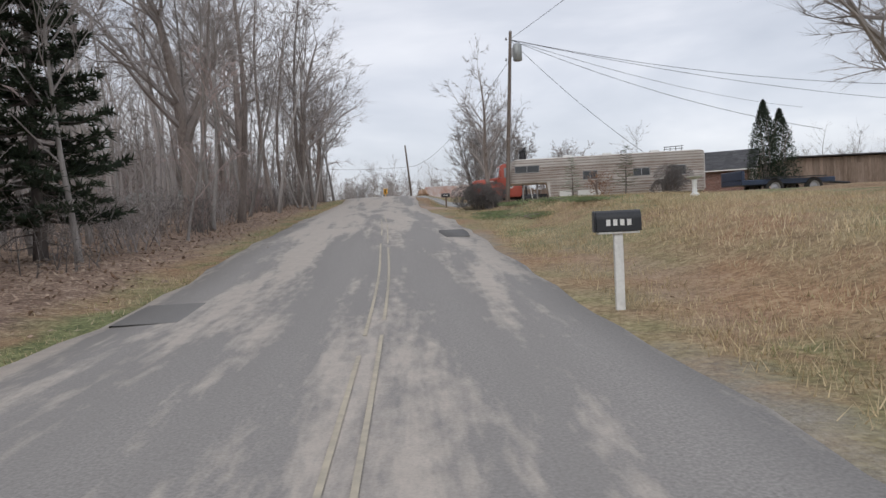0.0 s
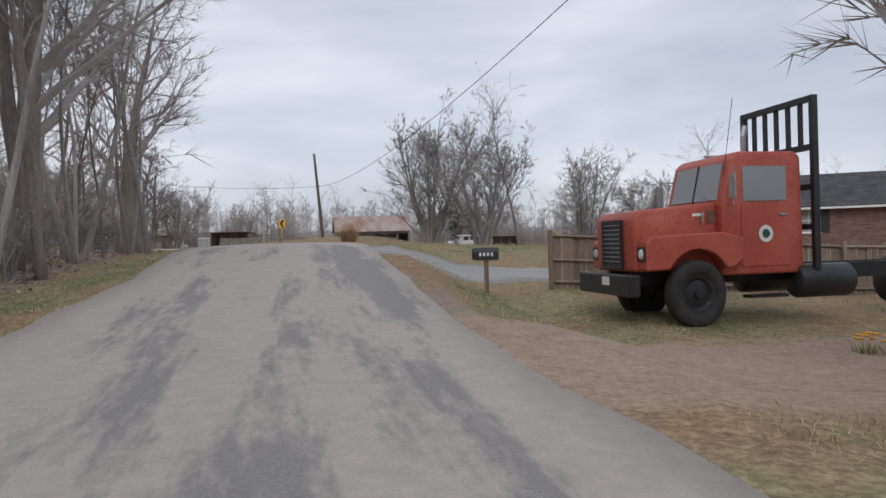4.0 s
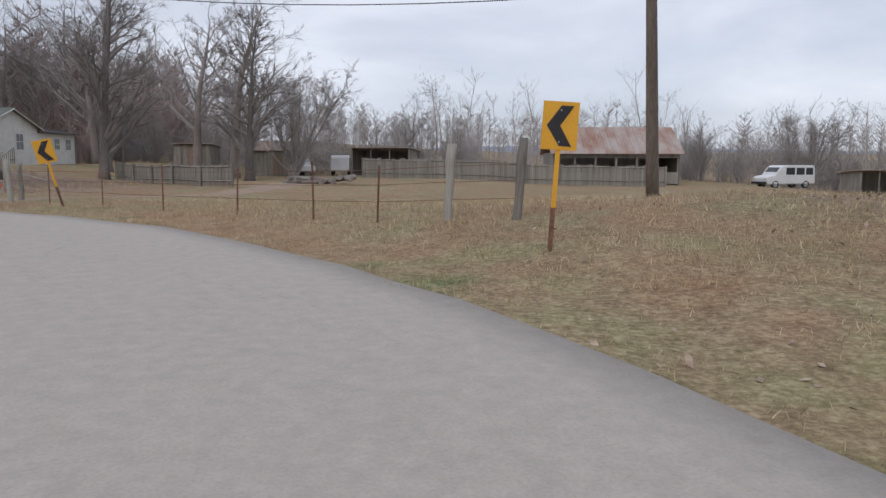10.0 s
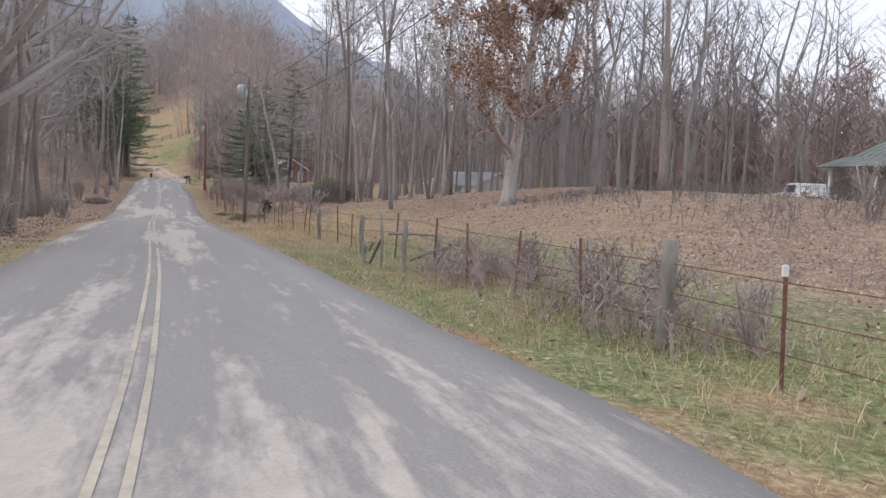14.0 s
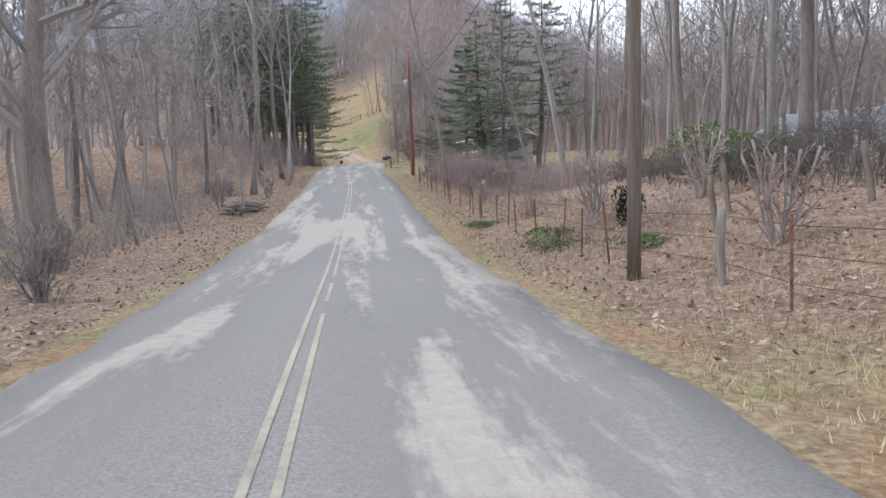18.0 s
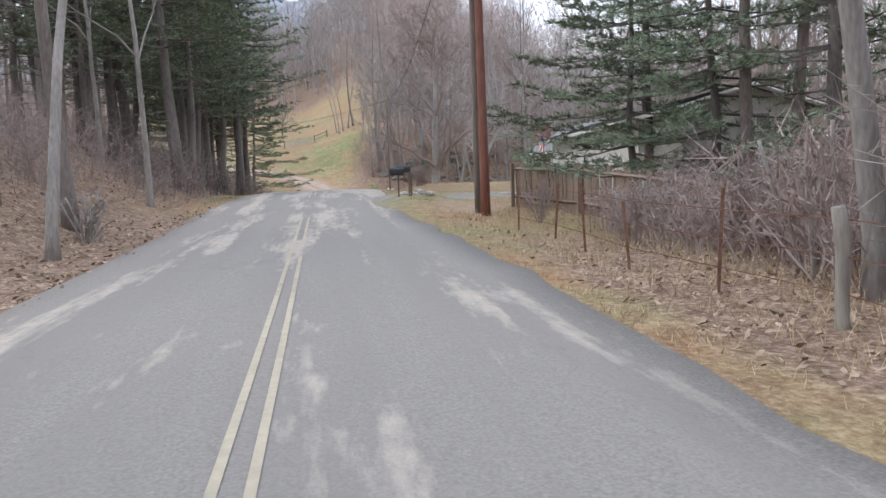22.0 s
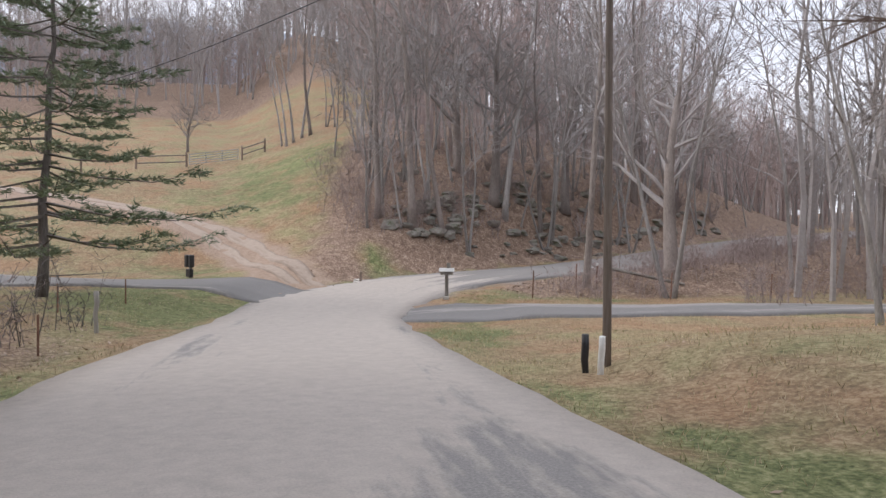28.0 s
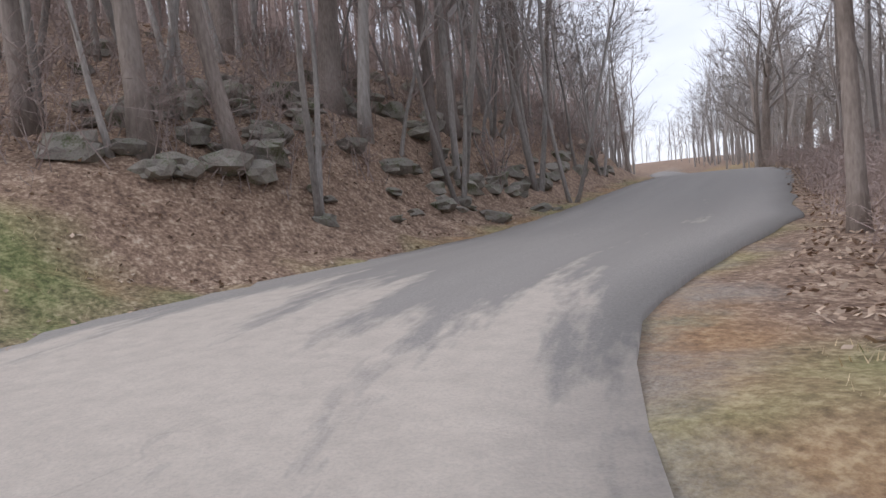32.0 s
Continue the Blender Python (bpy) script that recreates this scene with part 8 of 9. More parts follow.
def car(x, y, turn, paint, label, kind="van", category="car"):
    """A parked car along x, front at -x."""
    ob = thing("parked_" + kind, label, category, at(x, y, turn))
    if kind == "van":
        out = [(-2.3, 0.35), (-2.35, 0.85), (-2.2, 1.0), (-1.5, 1.1), (-0.9, 1.8), (-0.6, 1.92), (2.2, 1.92), (2.35, 1.7), (2.4, 0.4)]
        glass = [(-0.5, 0.35), (0.5, 1.3), (1.45, 2.15)]
    else:
        out = [(-2.4, 0.4), (-2.45, 0.85), (-2.3, 1.0), (-1.2, 1.08), (-0.7, 1.6), (0.4, 1.62), (0.6, 1.05), (2.4, 1.02), (2.45, 0.45)]
        glass = [(-0.55, 0.3)]
    body = part("body", prism(out, -0.88, 0.88, 0.07, 2), paint, ob, smooth=False)
    z0, z1 = (1.15, 1.72) if kind == "van" else (1.1, 1.5)
    for a, b in glass:
        for s in (-1, 1):
            part("side_window", boxes((a, min(s * 0.875, s * 0.89), z0, b, max(s * 0.875, s * 0.89), z1)), GLASS, body)
    x0, x1 = (-1.42, -0.95) if kind == "van" else (-1.12, -0.74)
    zz = (1.14, 1.74) if kind == "van" else (1.12, 1.54)
    part("windscreen", ([(x0 - 0.03, -0.72, zz[0]), (x0 - 0.03, 0.72, zz[0]), (x1 - 0.03, 0.68, zz[1]), (x1 - 0.03, -0.68, zz[1]), (x0 + 0.02, -0.72, zz[0]), (x0 + 0.02, 0.72, zz[0]), (x1 + 0.02, 0.68, zz[1]), (x1 + 0.02, -0.68, zz[1])], [(0, 1, 2, 3), (7, 6, 5, 4), (0, 4, 5, 1), (2, 6, 7, 3)]), GLASS, body)
    for s in (-1, 1):
        for xx in (-1.5, 1.5):
            wheel(ob, xx, s * 0.78, 0.34, 0.34, 0.22)
        part("headlight", boxes((-2.37, s * 0.62 - 0.15, 0.7, -2.33, s * 0.62 + 0.15, 0.86)), PALE_STONE, body)
    part("bumper", soft_box(-2.5, -0.85, 0.38, -2.33, 0.85, 0.58, 0.03), BLACK, ob)
    return ob


car(33.0, 131.0, 190, CAR_WHITE, "white van parked in the field", "van", "van")
car(40.0, 128.0, 180, CAR_DARK, "dark pickup truck parked in the field", "pickup", "pickup")
car(46.5, 126.0, 185, CAR_GREEN, "green pickup truck parked in the field", "pickup", "pickup")
car(57.0, 122.0, 175, CAR_GREEN, "teal car parked in the field", "pickup")
car(16.2, 139.5, 20, CAR_WHITE, "white car parked behind the field", "van")
car(-23.3, 148.5, -80, CAR_WHITE, "white and dark jeep parked before the shed", "van", "jeep")
car(-26.8, 146.0, -60, CAR_WHITE, "white car parked in the junk yard", "pickup")
car(-58.5, 127.0, -20, CAR_WHITE, "white car parked beside the house", "pickup")


def flatbed():
    ob = thing("flatbed_trailer", "dark blue flatbed trailer with black wheels on the lawn", "trailer", at(15.5, 33.0, 4))
    part("deck", soft_box(-2.4, -1.0, 0.55, 1.9, 1.0, 0.78, 0.03), CAR_BLUE, ob)
    part("headboard", soft_box(-2.4, -1.0, 0.78, -2.25, 1.0, 1.2, 0.02), CAR_BLUE, ob)
    part("drawbar", tube([(1.9, 0, 0.6), (3.2, 0, 0.5)], 0.06, 5), BLACK, ob)
    for s in (-1, 1):
        for x in (-0.9, 0.9):
            wheel(ob, x, s * 0.95, 0.4, 0.4, 0.24)
        part("mudguard", boxes((-1.4, min(s * 1.0, s * 1.2), 0.82, 1.4, max(s * 1.0, s * 1.2), 0.86)), BLACK, ob)
    return ob


flatbed()


# ---- plants and small things ----
def blades(rng, n, r, h, w, curl, mat_top=0.0):
    vs, fs = [], []
    for _ in range(n):
        a, q = rng.uniform(0, 2 * math.pi), r * math.sqrt(rng.random())
        p = Vector((q * math.cos(a), q * math.sin(a), -0.05))
        d = Vector((math.cos(a) * (0.15 + q / max(r, 0.01) * curl), math.sin(a) * (0.15 + q / max(r, 0.01) * curl), 1)).normalized()
        L = h * rng.uniform(0.6, 1.05)
        side = Vector((-math.sin(a + rng.uniform(-1, 1)), math.cos(a), 0)).normalized() * w
        p1 = p + d * L * 0.55
        p2 = p + d * L + Vector((d.x, d.y, -0.2)) * L * 0.18 * rng.random()
        k = len(vs)
        vs += [tuple(p - side), tuple(p + side), tuple(p1 + side * 0.8), tuple(p1 - side * 0.8), tuple(p2)]
        fs += [(k, k + 1, k + 2, k + 3), (k + 3, k + 2, k + 4)]
    return vs, fs


def pampas(x, y, r, h, label):
    """A dense arching tussock: thin blades that bend over, and feathery plumes through its upper half."""
    rng = random.Random(int(x * 10))
    ob = thing("ornamental_grass", label, "ornamental grass", at(x, y))
    vs, fs = [], []
    for _ in range(2600):
        a, q = rng.uniform(0, 2 * math.pi), r * 0.5 * math.sqrt(rng.random())
        p = Vector((q * math.cos(a), q * math.sin(a), -0.05))
        a += rng.gauss(0, 0.5)
        L = h * rng.uniform(0.35, 1.0)
        lean, bend = rng.uniform(0.0, 0.3), rng.uniform(0.1, 0.55)
        out = Vector((math.cos(a), math.sin(a), 0))
        side = Vector((-math.sin(a), math.cos(a), 0)) * 0.006
        k = len(vs)
        for u in (0.0, 0.4, 0.75):
            c = p + out * L * (lean * u + bend * u ** 3) + Vector((0, 0, L * (u - 0.16 * bend * u ** 4)))
            vs += [tuple(c - side * (1 - 0.5 * u)), tuple(c + side * (1 - 0.5 * u))]
        vs.append(tuple(p + out * L * (lean + bend) + Vector((0, 0, L * (1 - 0.3 * bend)))))
        fs += [(k, k + 1, k + 3, k + 2), (k + 2, k + 3, k + 5, k + 4), (k + 4, k + 5, k + 6)]
    part("blade_tuft", (vs, fs), PAMPAS, ob)
    vs, fs = [], []
    for _ in range(620):
        a, u = rng.uniform(0, 2 * math.pi), rng.random()
        z = h * (0.42 + 0.6 * u)
        q = r * (1.0 - 0.55 * u * u) * rng.uniform(0.35, 1.0)
        top = Vector((q * math.cos(a), q * math.sin(a), z))
        for _ in range(13):
            c = top + Vector((rng.gauss(0, 0.035), rng.gauss(0, 0.035), rng.uniform(-0.17, 0.1)))
            e = Vector((math.cos(a) * 0.04 + rng.gauss(0, 0.03), math.sin(a) * 0.04 + rng.gauss(0, 0.03), 0.06))
            w = e.orthogonal().normalized() * 0.006
            k = len(vs)
            vs += [tuple(c - w), tuple(c + w), tuple(c + e)]
            fs.append((k, k + 1, k + 2))
    part("plume_layer", (vs, fs), PLUME, ob, "pale feathery plumes")["kind"] = "stuff"
    return ob


pampas(-1.98, 75.6, 0.6, 1.35, "tall clump of dry tan ornamental grass by the road")
pampas(15.6, 68.2, 0.95, 1.9, "large clump of dry orange ornamental grass")


def leafy(name, x, y, r, h, mat, label, category, n=2600, seed=1, shape="round", leaf=0.05, lift=0.0):
    """A shrub or cedar: short stems and thousands of small leaves over an uneven crown."""
    rng = random.Random(seed)
    ob = thing(name, label, category, at(x, y, 0, lift))
    stems = [tube([(0, 0, -0.1), (rng.gauss(0, r * 0.2), rng.gauss(0, r * 0.2), h * 0.4), (rng.gauss(0, r * 0.4), rng.gauss(0, r * 0.4), h * 0.8)], [0.03, 0.02, 0.008], 4) for _ in range(6)]
    part("stem_layer", join(*stems), BARK_BROWN, ob)["kind"] = "stuff"
    blobs = [(Vector((rng.gauss(0, r * 0.35), rng.gauss(0, r * 0.35), h * rng.uniform(0.25, 0.8))), rng.uniform(0.35, 0.6)) for _ in range(12)]
    vs, fs = [], []
    for _ in range(n):
        if shape == "column":
            z = h * rng.random()
            rr = r * (1 - (z / h) ** 2.2) * (0.5 + 0.5 * min(1, z / h * 6)) * (0.1 + 0.98 * math.sqrt(rng.random())) * rng.uniform(0.85, 1.12)
            a = rng.uniform(0, 2 * math.pi)
            c = Vector((rr * math.cos(a), rr * math.sin(a), z))
            d = Vector((math.cos(a) * 0.4, math.sin(a) * 0.4, 1)).normalized()
        else:
            b, s = blobs[rng.randrange(len(blobs))]
            d = Vector((rng.gauss(0, 1), rng.gauss(0, 1), rng.gauss(0.2, 1))).normalized()
            c = b + Vector((d.x * r * s, d.y * r * s, d.z * h * s * 0.55)) * rng.uniform(0.8, 1.06)
            if c.z < 0.02:
                c.z = rng.uniform(0.02, 0.2)
        e = (d + Vector((rng.gauss(0, 0.7), rng.gauss(0, 0.7), rng.gauss(0, 0.7)))).normalized() * leaf * rng.uniform(0.7, 1.6)
        w = e.orthogonal().normalized() * leaf * 0.38
        k = len(vs)
        vs += [tuple(c), tuple(c + e * 0.5 + w), tuple(c + e), tuple(c + e * 0.5 - w)]
        fs.append((k, k + 1, k + 2, k + 3))
    part("foliage", (vs, fs), mat, ob)
    return ob


leafy("twiggy_bush", 1.75, 33.7, 1.1, 1.45, TWIG_DARK, "dense grey-brown leafless bush at the foot of the utility pole", "bush", 34000, 3, leaf=0.03, lift=-0.22)
plant(CEDARS, -8.7, 15.6, 1.0, 0)
plant(CEDARS, -9.6, 12.2, 0.85, 130)
leafy("cedar_tree", 15.3, 34.3, 0.85, 4.6, CEDAR, "dark columnar cedar beside the flatbed", "tree", 6500, 4, "column", 0.09)
leafy("vine_covered_snag", 5.6, 82.4, 0.8, 3.4, TWIG_DARK, "dead trunk wrapped in dark brown vines", "tree", 4200, 15, leaf=0.07)
leafy("cedar_tree", 16.2, 34.6, 0.85, 4.2, CEDAR, "shorter dark columnar cedar", "tree", 5200, 5, "column", 0.09)
plant(PINES[0], 6.1, 33.6, 0.165, 40, "small thin evergreen with a tufted crown before the camper")
plant(PINES[0], 8.4, 33.2, 0.19, 190, "young evergreen with a bare stem before the camper")
leafy("leafy_sapling", 7.2, 33.4, 0.6, 1.4, OAK_LEAF, "small tree with dry red-brown leaves", "tree", 1300, 33, leaf=0.05, lift=0.25)
leafy("twiggy_bush", 10.4, 32.6, 0.95, 1.55, TWIG_DARK, "large dark leafless bush before the camper", "bush", 16000, 7, leaf=0.035)
for k, (x, y, r, h) in enumerate(((-40.6, 115.8, 0.95, 1.25), (-37.8, 115.3, 0.6, 1.05), (-46.3, 121.5, 0.8, 1.3), (-42.8, 119.6, 0.6, 1.1), (-50.2, 123.6, 0.9, 1.5), (-53.5, 124.0, 0.8, 1.6))):
    leafy("twiggy_bush", x, y, r, h, TWIG_DARK, "dark leafless bush before the white house", "bush", 5000, 90 + k, leaf=0.04)
leafy("boxwood_bush", -121.2, 102.6, 0.4, 0.5, SHRUB_LEAF, "clipped dark green bush beside the steps", "bush", 2600, 8, leaf=0.035)
leafy("boxwood_bush", -119.5, 101.55, 0.42, 0.5, SHRUB_LEAF, "clipped dark green bush before the white house", "bush", 2600, 9, leaf=0.035)
leafy("boxwood_bush", -118.5, 101.45, 0.55, 0.55, SHRUB_LEAF, "clipped dark green bush before the white house", "bush", 2600, 10, leaf=0.035)
leafy("boxwood_bush", -135.2, 106.7, 0.55, 1.15, SHRUB_LEAF, "round clipped dark green bush before the brick house", "bush", 15000, 11, leaf=0.035)
WEED_LEAF = material("weed_leaves", [(0.08, 0.11, 0.045), (0.16, 0.2, 0.085), (0.28, 0.3, 0.16)], 2.0, 0.8, bump=0, fine=14, per_island=0.35)
for k, (x, y, r, h) in enumerate(((-73.7, 97.3, 1.0, 0.24), (-75.0, 97.9, 0.8, 0.2), (-80.5, 97.0, 0.7, 0.18), (-70.9, 98.2, 0.6, 0.2))):
    leafy("ivy_patch", x, y, r, h, WEED_LEAF, "low patch of green ivy in the leaf litter", "ivy", 1300, 60 + k, leaf=0.045)
for k, (x, y, r, h) in enumerate(((1.9, 27.2, 1.0, 0.26), (2.2, 24.6, 1.2, 0.28), (3.0, 22.6, 1.0, 0.24), (3.9, 25.4, 1.1, 0.24), (4.6, 22.4, 0.9, 0.2), (3.0, 29.0, 0.9, 0.2))):
    leafy("weed_patch", x, y, r * 1.15, h * 0.7, WEED_LEAF, "low patch of green weeds on the roadside bank", "weeds", 2300, 70 + k, leaf=0.04)
leafy("young_evergreen", -73.5, 99.0, 0.3, 0.8, CEDAR, "small dark evergreen seedling in the leaf litter", "bush", 1200, 80, leaf=0.06)
leafy("rhododendron_bush", -80.0, 104.0, 1.8, 1.7, WEED_LEAF, "green evergreen thicket at the wood's edge", "bush", 8000, 12, leaf=0.06)
leafy("rhododendron_bush", -76.0, 103.6, 1.5, 1.1, WEED_LEAF, "low green evergreen thicket", "bush", 4200, 13, leaf=0.06)


def cane_shrub(x, y, h, spread, label, n=230):
    """A clump of upright bare canes fanning from one foot, with side twigs."""
    rng = random.Random(int(x * 31))
    ob = thing("bare_shrub", label, "shrub", at(x, y))
    canes, vs, fs = [], [], []
    for _ in range(n):
        a, q = rng.uniform(0, 2 * math.pi), rng.random() ** 0.7
        foot = Vector((math.cos(a) * 0.22 * q, math.sin(a) * 0.22 * q, -0.05))
        top = Vector((math.cos(a) * spread * q, math.sin(a) * spread * q, h * rng.uniform(0.6, 1.0) * (1 - 0.25 * q)))
        mid = foot.lerp(top, 0.5) + Vector((rng.gauss(0, 0.03), rng.gauss(0, 0.03), 0.08))
        canes.append(tube([foot, mid, top], [0.009, 0.006, 0.002], 3, False))
        for _ in range(9):
            c = mid.lerp(top, rng.random())
            e = Vector((rng.gauss(0, 0.09), rng.gauss(0, 0.09), rng.uniform(0.03, 0.2)))
            w = e.orthogonal().normalized() * 0.004
            k = len(vs)
            vs += [tuple(c - w), tuple(c + w), tuple(c + e)]
            fs.append((k, k + 1, k + 2))
    part("cane_layer", join(*canes), TWIG_RED, ob)["kind"] = "stuff"
    part("twig_layer", (vs, fs), TWIG_RED, ob)["kind"] = "stuff"
    part("root_mound", moved(lathe([(0, 0.16), (0.2, 0.12), (0.34, 0.0), (0.36, -0.1)], 12), Matrix.Translation((0, 0, 0.0))), CANE_FOOT, ob, "red-brown mat of dead leaves")
    return ob


CANE_FOOT = material("dead_leaf_mat", [(0.1, 0.045, 0.03), (0.2, 0.1, 0.07), (0.3, 0.18, 0.13)], 6.0, 0.95, bump=0.8, fine=40)
cane_shrub(-133.8, 99.7, 1.2, 0.95, "rounded reddish bare shrub with upright canes on the lawn", 150)
for x, y, s in ((-43.0, 112.0, 1.1), (-56.5, 117.0, 0.9), (-40.0, 118.0, 0.8), (-36.8, 98.2, 0.6), (-35.0, 98.1, 0.6), (-33.4, 98.0, 0.5), (-36.0, 97.9, 0.65), (-38.2, 98.0, 0.6), (-92.0, 98.6, 0.6), (-88.0, 98.4, 0.6), (-79.5, 98.3, 0.55), (-95.0, 98.8, 0.7), (-104.0, 98.4, 0.6), (-108.3, 98.3, 0.6)):
    plant(BRUSH[0], x, y, s)


TANK_WHITE = material("chalky_tank_paint", [(0.5, 0.46, 0.42), (0.66, 0.63, 0.59), (0.74, 0.72, 0.69)], 2.2, 0.6, bump=0.05, fine=20)


def propane_tank():
    ob = thing("propane_tank", "white horizontal propane tank beside the brick house", "propane tank", at(-133.1, 109.3, 78, -0.1))
    prof = [(0, -1.08), (0.17, -1.05), (0.28, -0.95), (0.33, -0.78), (0.33, 0.78), (0.28, 0.95), (0.17, 1.05), (0, 1.08)]
    part("vessel", moved(moved(lathe(prof, 18), Matrix.Rotation(math.pi / 2, 4, "Y")), Matrix.Translation((0, 0, 0.46))), TANK_WHITE, ob, smooth=True)
    part("dome", moved(lathe([(0, 0.14), (0.1, 0.12), (0.14, 0.0)], 10), Matrix.Translation((0, 0, 0.77))), STEEL, ob)
    for x in (-0.6, 0.6):
        part("saddle", boxes((x - 0.06, -0.3, 0.0, x + 0.06, 0.3, 0.24)), CONCRETE, ob)
    return ob


propane_tank()


def flag():
    """Striped flag hanging from a slanted pole on the white house."""
    ob = thing("flag", "striped red and white flag with blue corner on a short pole", "flag", pose(-121.55, 103.3, 5.85, 0, 0, 0) @ Matrix.Scale(0.62, 4))
    part("pole", tube([(0, 0, 0), (-2.5, -0.3, 0.95)], 0.018, 6), STEEL, ob)

    def cloth(u, v):
        return (-1.5 - 0.75 * u + 0.05 * math.sin(v * 5 + u * 3), -0.18 - 0.14 * u + 0.06 * math.sin(v * 7 + u * 6), 0.56 + 0.3 * u - v * 1.0 - 0.1 * u * v)
    for k in range(7):
        u0, u1 = k / 7, (k + 1) / 7
        vs, fs = [], []
        for j in range(9):
            v0 = j / 8
            vs += [cloth(u0, v0), cloth(u1, v0)]
        for j in range(8):
            fs.append((2 * j, 2 * j + 1, 2 * j + 3, 2 * j + 2))
        top = k < 4
        p = part("stripe", (vs[6:] if top else vs, [tuple(i for i in f) for f in (fs[:-3] if top else fs)]), FLAG_RED if k % 2 == 0 else WHITE_PAINT, ob)
    vs, fs = [], []
    for j in range(4):
        vs += [cloth(0, j / 8), cloth(4 / 7, j / 8)]
    for j in range(3):
        fs.append((2 * j, 2 * j + 1, 2 * j + 3, 2 * j + 2))
    part("canton", (vs, fs), FLAG_BLUE, ob)
    return ob


flag()


def farm_gate(x0, y0, x1, y1):
    ob = thing("farm_gate", "grey tubular steel farm gate on the hill", "gate")
    z0, z1 = gz(x0, y0), gz(x1, y1)
    for k in range(5):
        h = 0.18 + 0.19 * k
        part("gate_bar", tube([(x0, y0, z0 + h), (x1, y1, z1 + h)], 0.03, 6), GALV, ob)
    for k in range(4):
        u = k / 3
        x, y, z = x0 + (x1 - x0) * u, y0 + (y1 - y0) * u, z0 + (z1 - z0) * u
        part("gate_upright", tube([(x, y, z + 0.14), (x, y, z + 0.98)], 0.03, 6), GALV, ob)
    return ob


farm_gate(-195.6, 90.6, -196.9, 94.2)
for x, y in ((-195.5, 90.4), (-197.0, 94.5), (-197.9, 96.3), (-194.0, 87.0), (-192.6, 83.6)):
    wood_post(x, y, 1.15, 0.08, BROWN_WOOD)
for (xa, ya), (xb, yb) in (((-197.0, 94.5), (-197.9, 96.3)), ((-195.5, 90.4), (-194.0, 87.0))):
    for h in (0.4, 0.9):
        ob = part("fence_rail", tube([(xa, ya, gz(xa, ya) + h), (xb, yb, gz(xb, yb) + h)], 0.05, 6), GREY_WOOD, None)
        tagged(ob, "grey wooden fence rail beside the gate", "fence rail")

wood_post(-165.6, 99.0, 0.5, 0.05, BROWN_WOOD, (0, 4), "short dark wooden post at the track")
wood_post(-145.75, 98.85, 0.55, 0.05, BLACK, (0, 0), "short black post at the pole's foot")
wood_post(-145.5, 98.95, 0.5, 0.045, WHITE_PAINT, (0, 3), "short white post at the pole's foot")
wood_post(-153.5, 91.4, 0.95, 0.05, POLE_PALE, (0, 0), "thin pale wooden stake in the grass")
for x, y in ((-156.5, 90.0), (-159.0, 91.2), (-150.5, 91.0)):
    t_post(x, y, 0.7)
row = [(-157.0, 104.5), (-155.0, 107.0), (-153.6, 109.8), (-151.5, 112.6), (-149.5, 115.5)]
for k, (x, y) in enumerate([(-158.9, 103.6), (-160.0, 106.5)] + [(a - 3.0, b + 1.2) for a, b in row]):
    t_post(x, y, 0.9, (1, 2), k == 1)
ob = thing("fallen_rail", "grey fallen fence rail leaning on a tree", "rail", pose(-160.5, 107.3, gz(-160.0, 108.2) + 0.1, 0, 0, 62))
part("rail", tube([(0, 0, 0.6), (2.6, 0, 0.05)], 0.06, 7), GREY_WOOD, ob)


def pedestal():
    ob = thing("utility_pedestal", "pair of dark green utility meters on a post", "utility box", at(-167.8, 92.4, 30))
    part("post", soft_box(-0.05, -0.05, -0.2, 0.05, 0.05, 0.8, 0.01), GREY_WOOD, ob)
    for s in (-1, 1):
        part("meter_box", soft_box(s * 0.16 - 0.12, -0.14, 0.45, s * 0.16 + 0.12, 0.04, 0.95, 0.03), BLACK, ob)
    part("lower_box", soft_box(-0.18, -0.12, 0.05, 0.18, 0.04, 0.38, 0.02), BLACK, ob)
    return ob


pedestal()


def birdbath():
    ob = thing("birdbath", "white concrete birdbath on the lawn", "birdbath", at(8.3, 23.8))
    part("pedestal", lathe([(0.0, 0), (0.17, 0.0), (0.16, 0.06), (0.08, 0.14), (0.065, 0.4), (0.1, 0.56), (0.0, 0.56)], 14), WHITE_PAINT, ob, smooth=True)
    part("basin", moved(lathe([(0, 0.03), (0.1, 0.02), (0.24, 0.09), (0.26, 0.12), (0.22, 0.11), (0.1, 0.06), (0, 0.055)], 16), Matrix.Translation((0, 0, 0.55))), WHITE_PAINT, ob, smooth=True)
    return ob


birdbath()


def rock_mesh(seed, flat=0.6):
    rng = random.Random(seed)
    bm = bmesh.new()
    bmesh.ops.create_icosphere(bm, subdivisions=2, radius=1)
    off = Vector((rng.uniform(0, 50), rng.uniform(0, 50), 0))
    for v in bm.verts:
        block = max(abs(v.co.x), abs(v.co.y), abs(v.co.z)) ** 0.75
        d = (0.8 + 0.4 * noise.noise(v.co * 1.3 + off) + 0.16 * noise.noise(v.co * 4 + off)) / block * 0.82
        v.co = Vector((v.co.x * d, v.co.y * d, v.co.z * d * flat))
    me = bpy.data.meshes.new("stone")
    bm.to_mesh(me)
    bm.free()
    return me


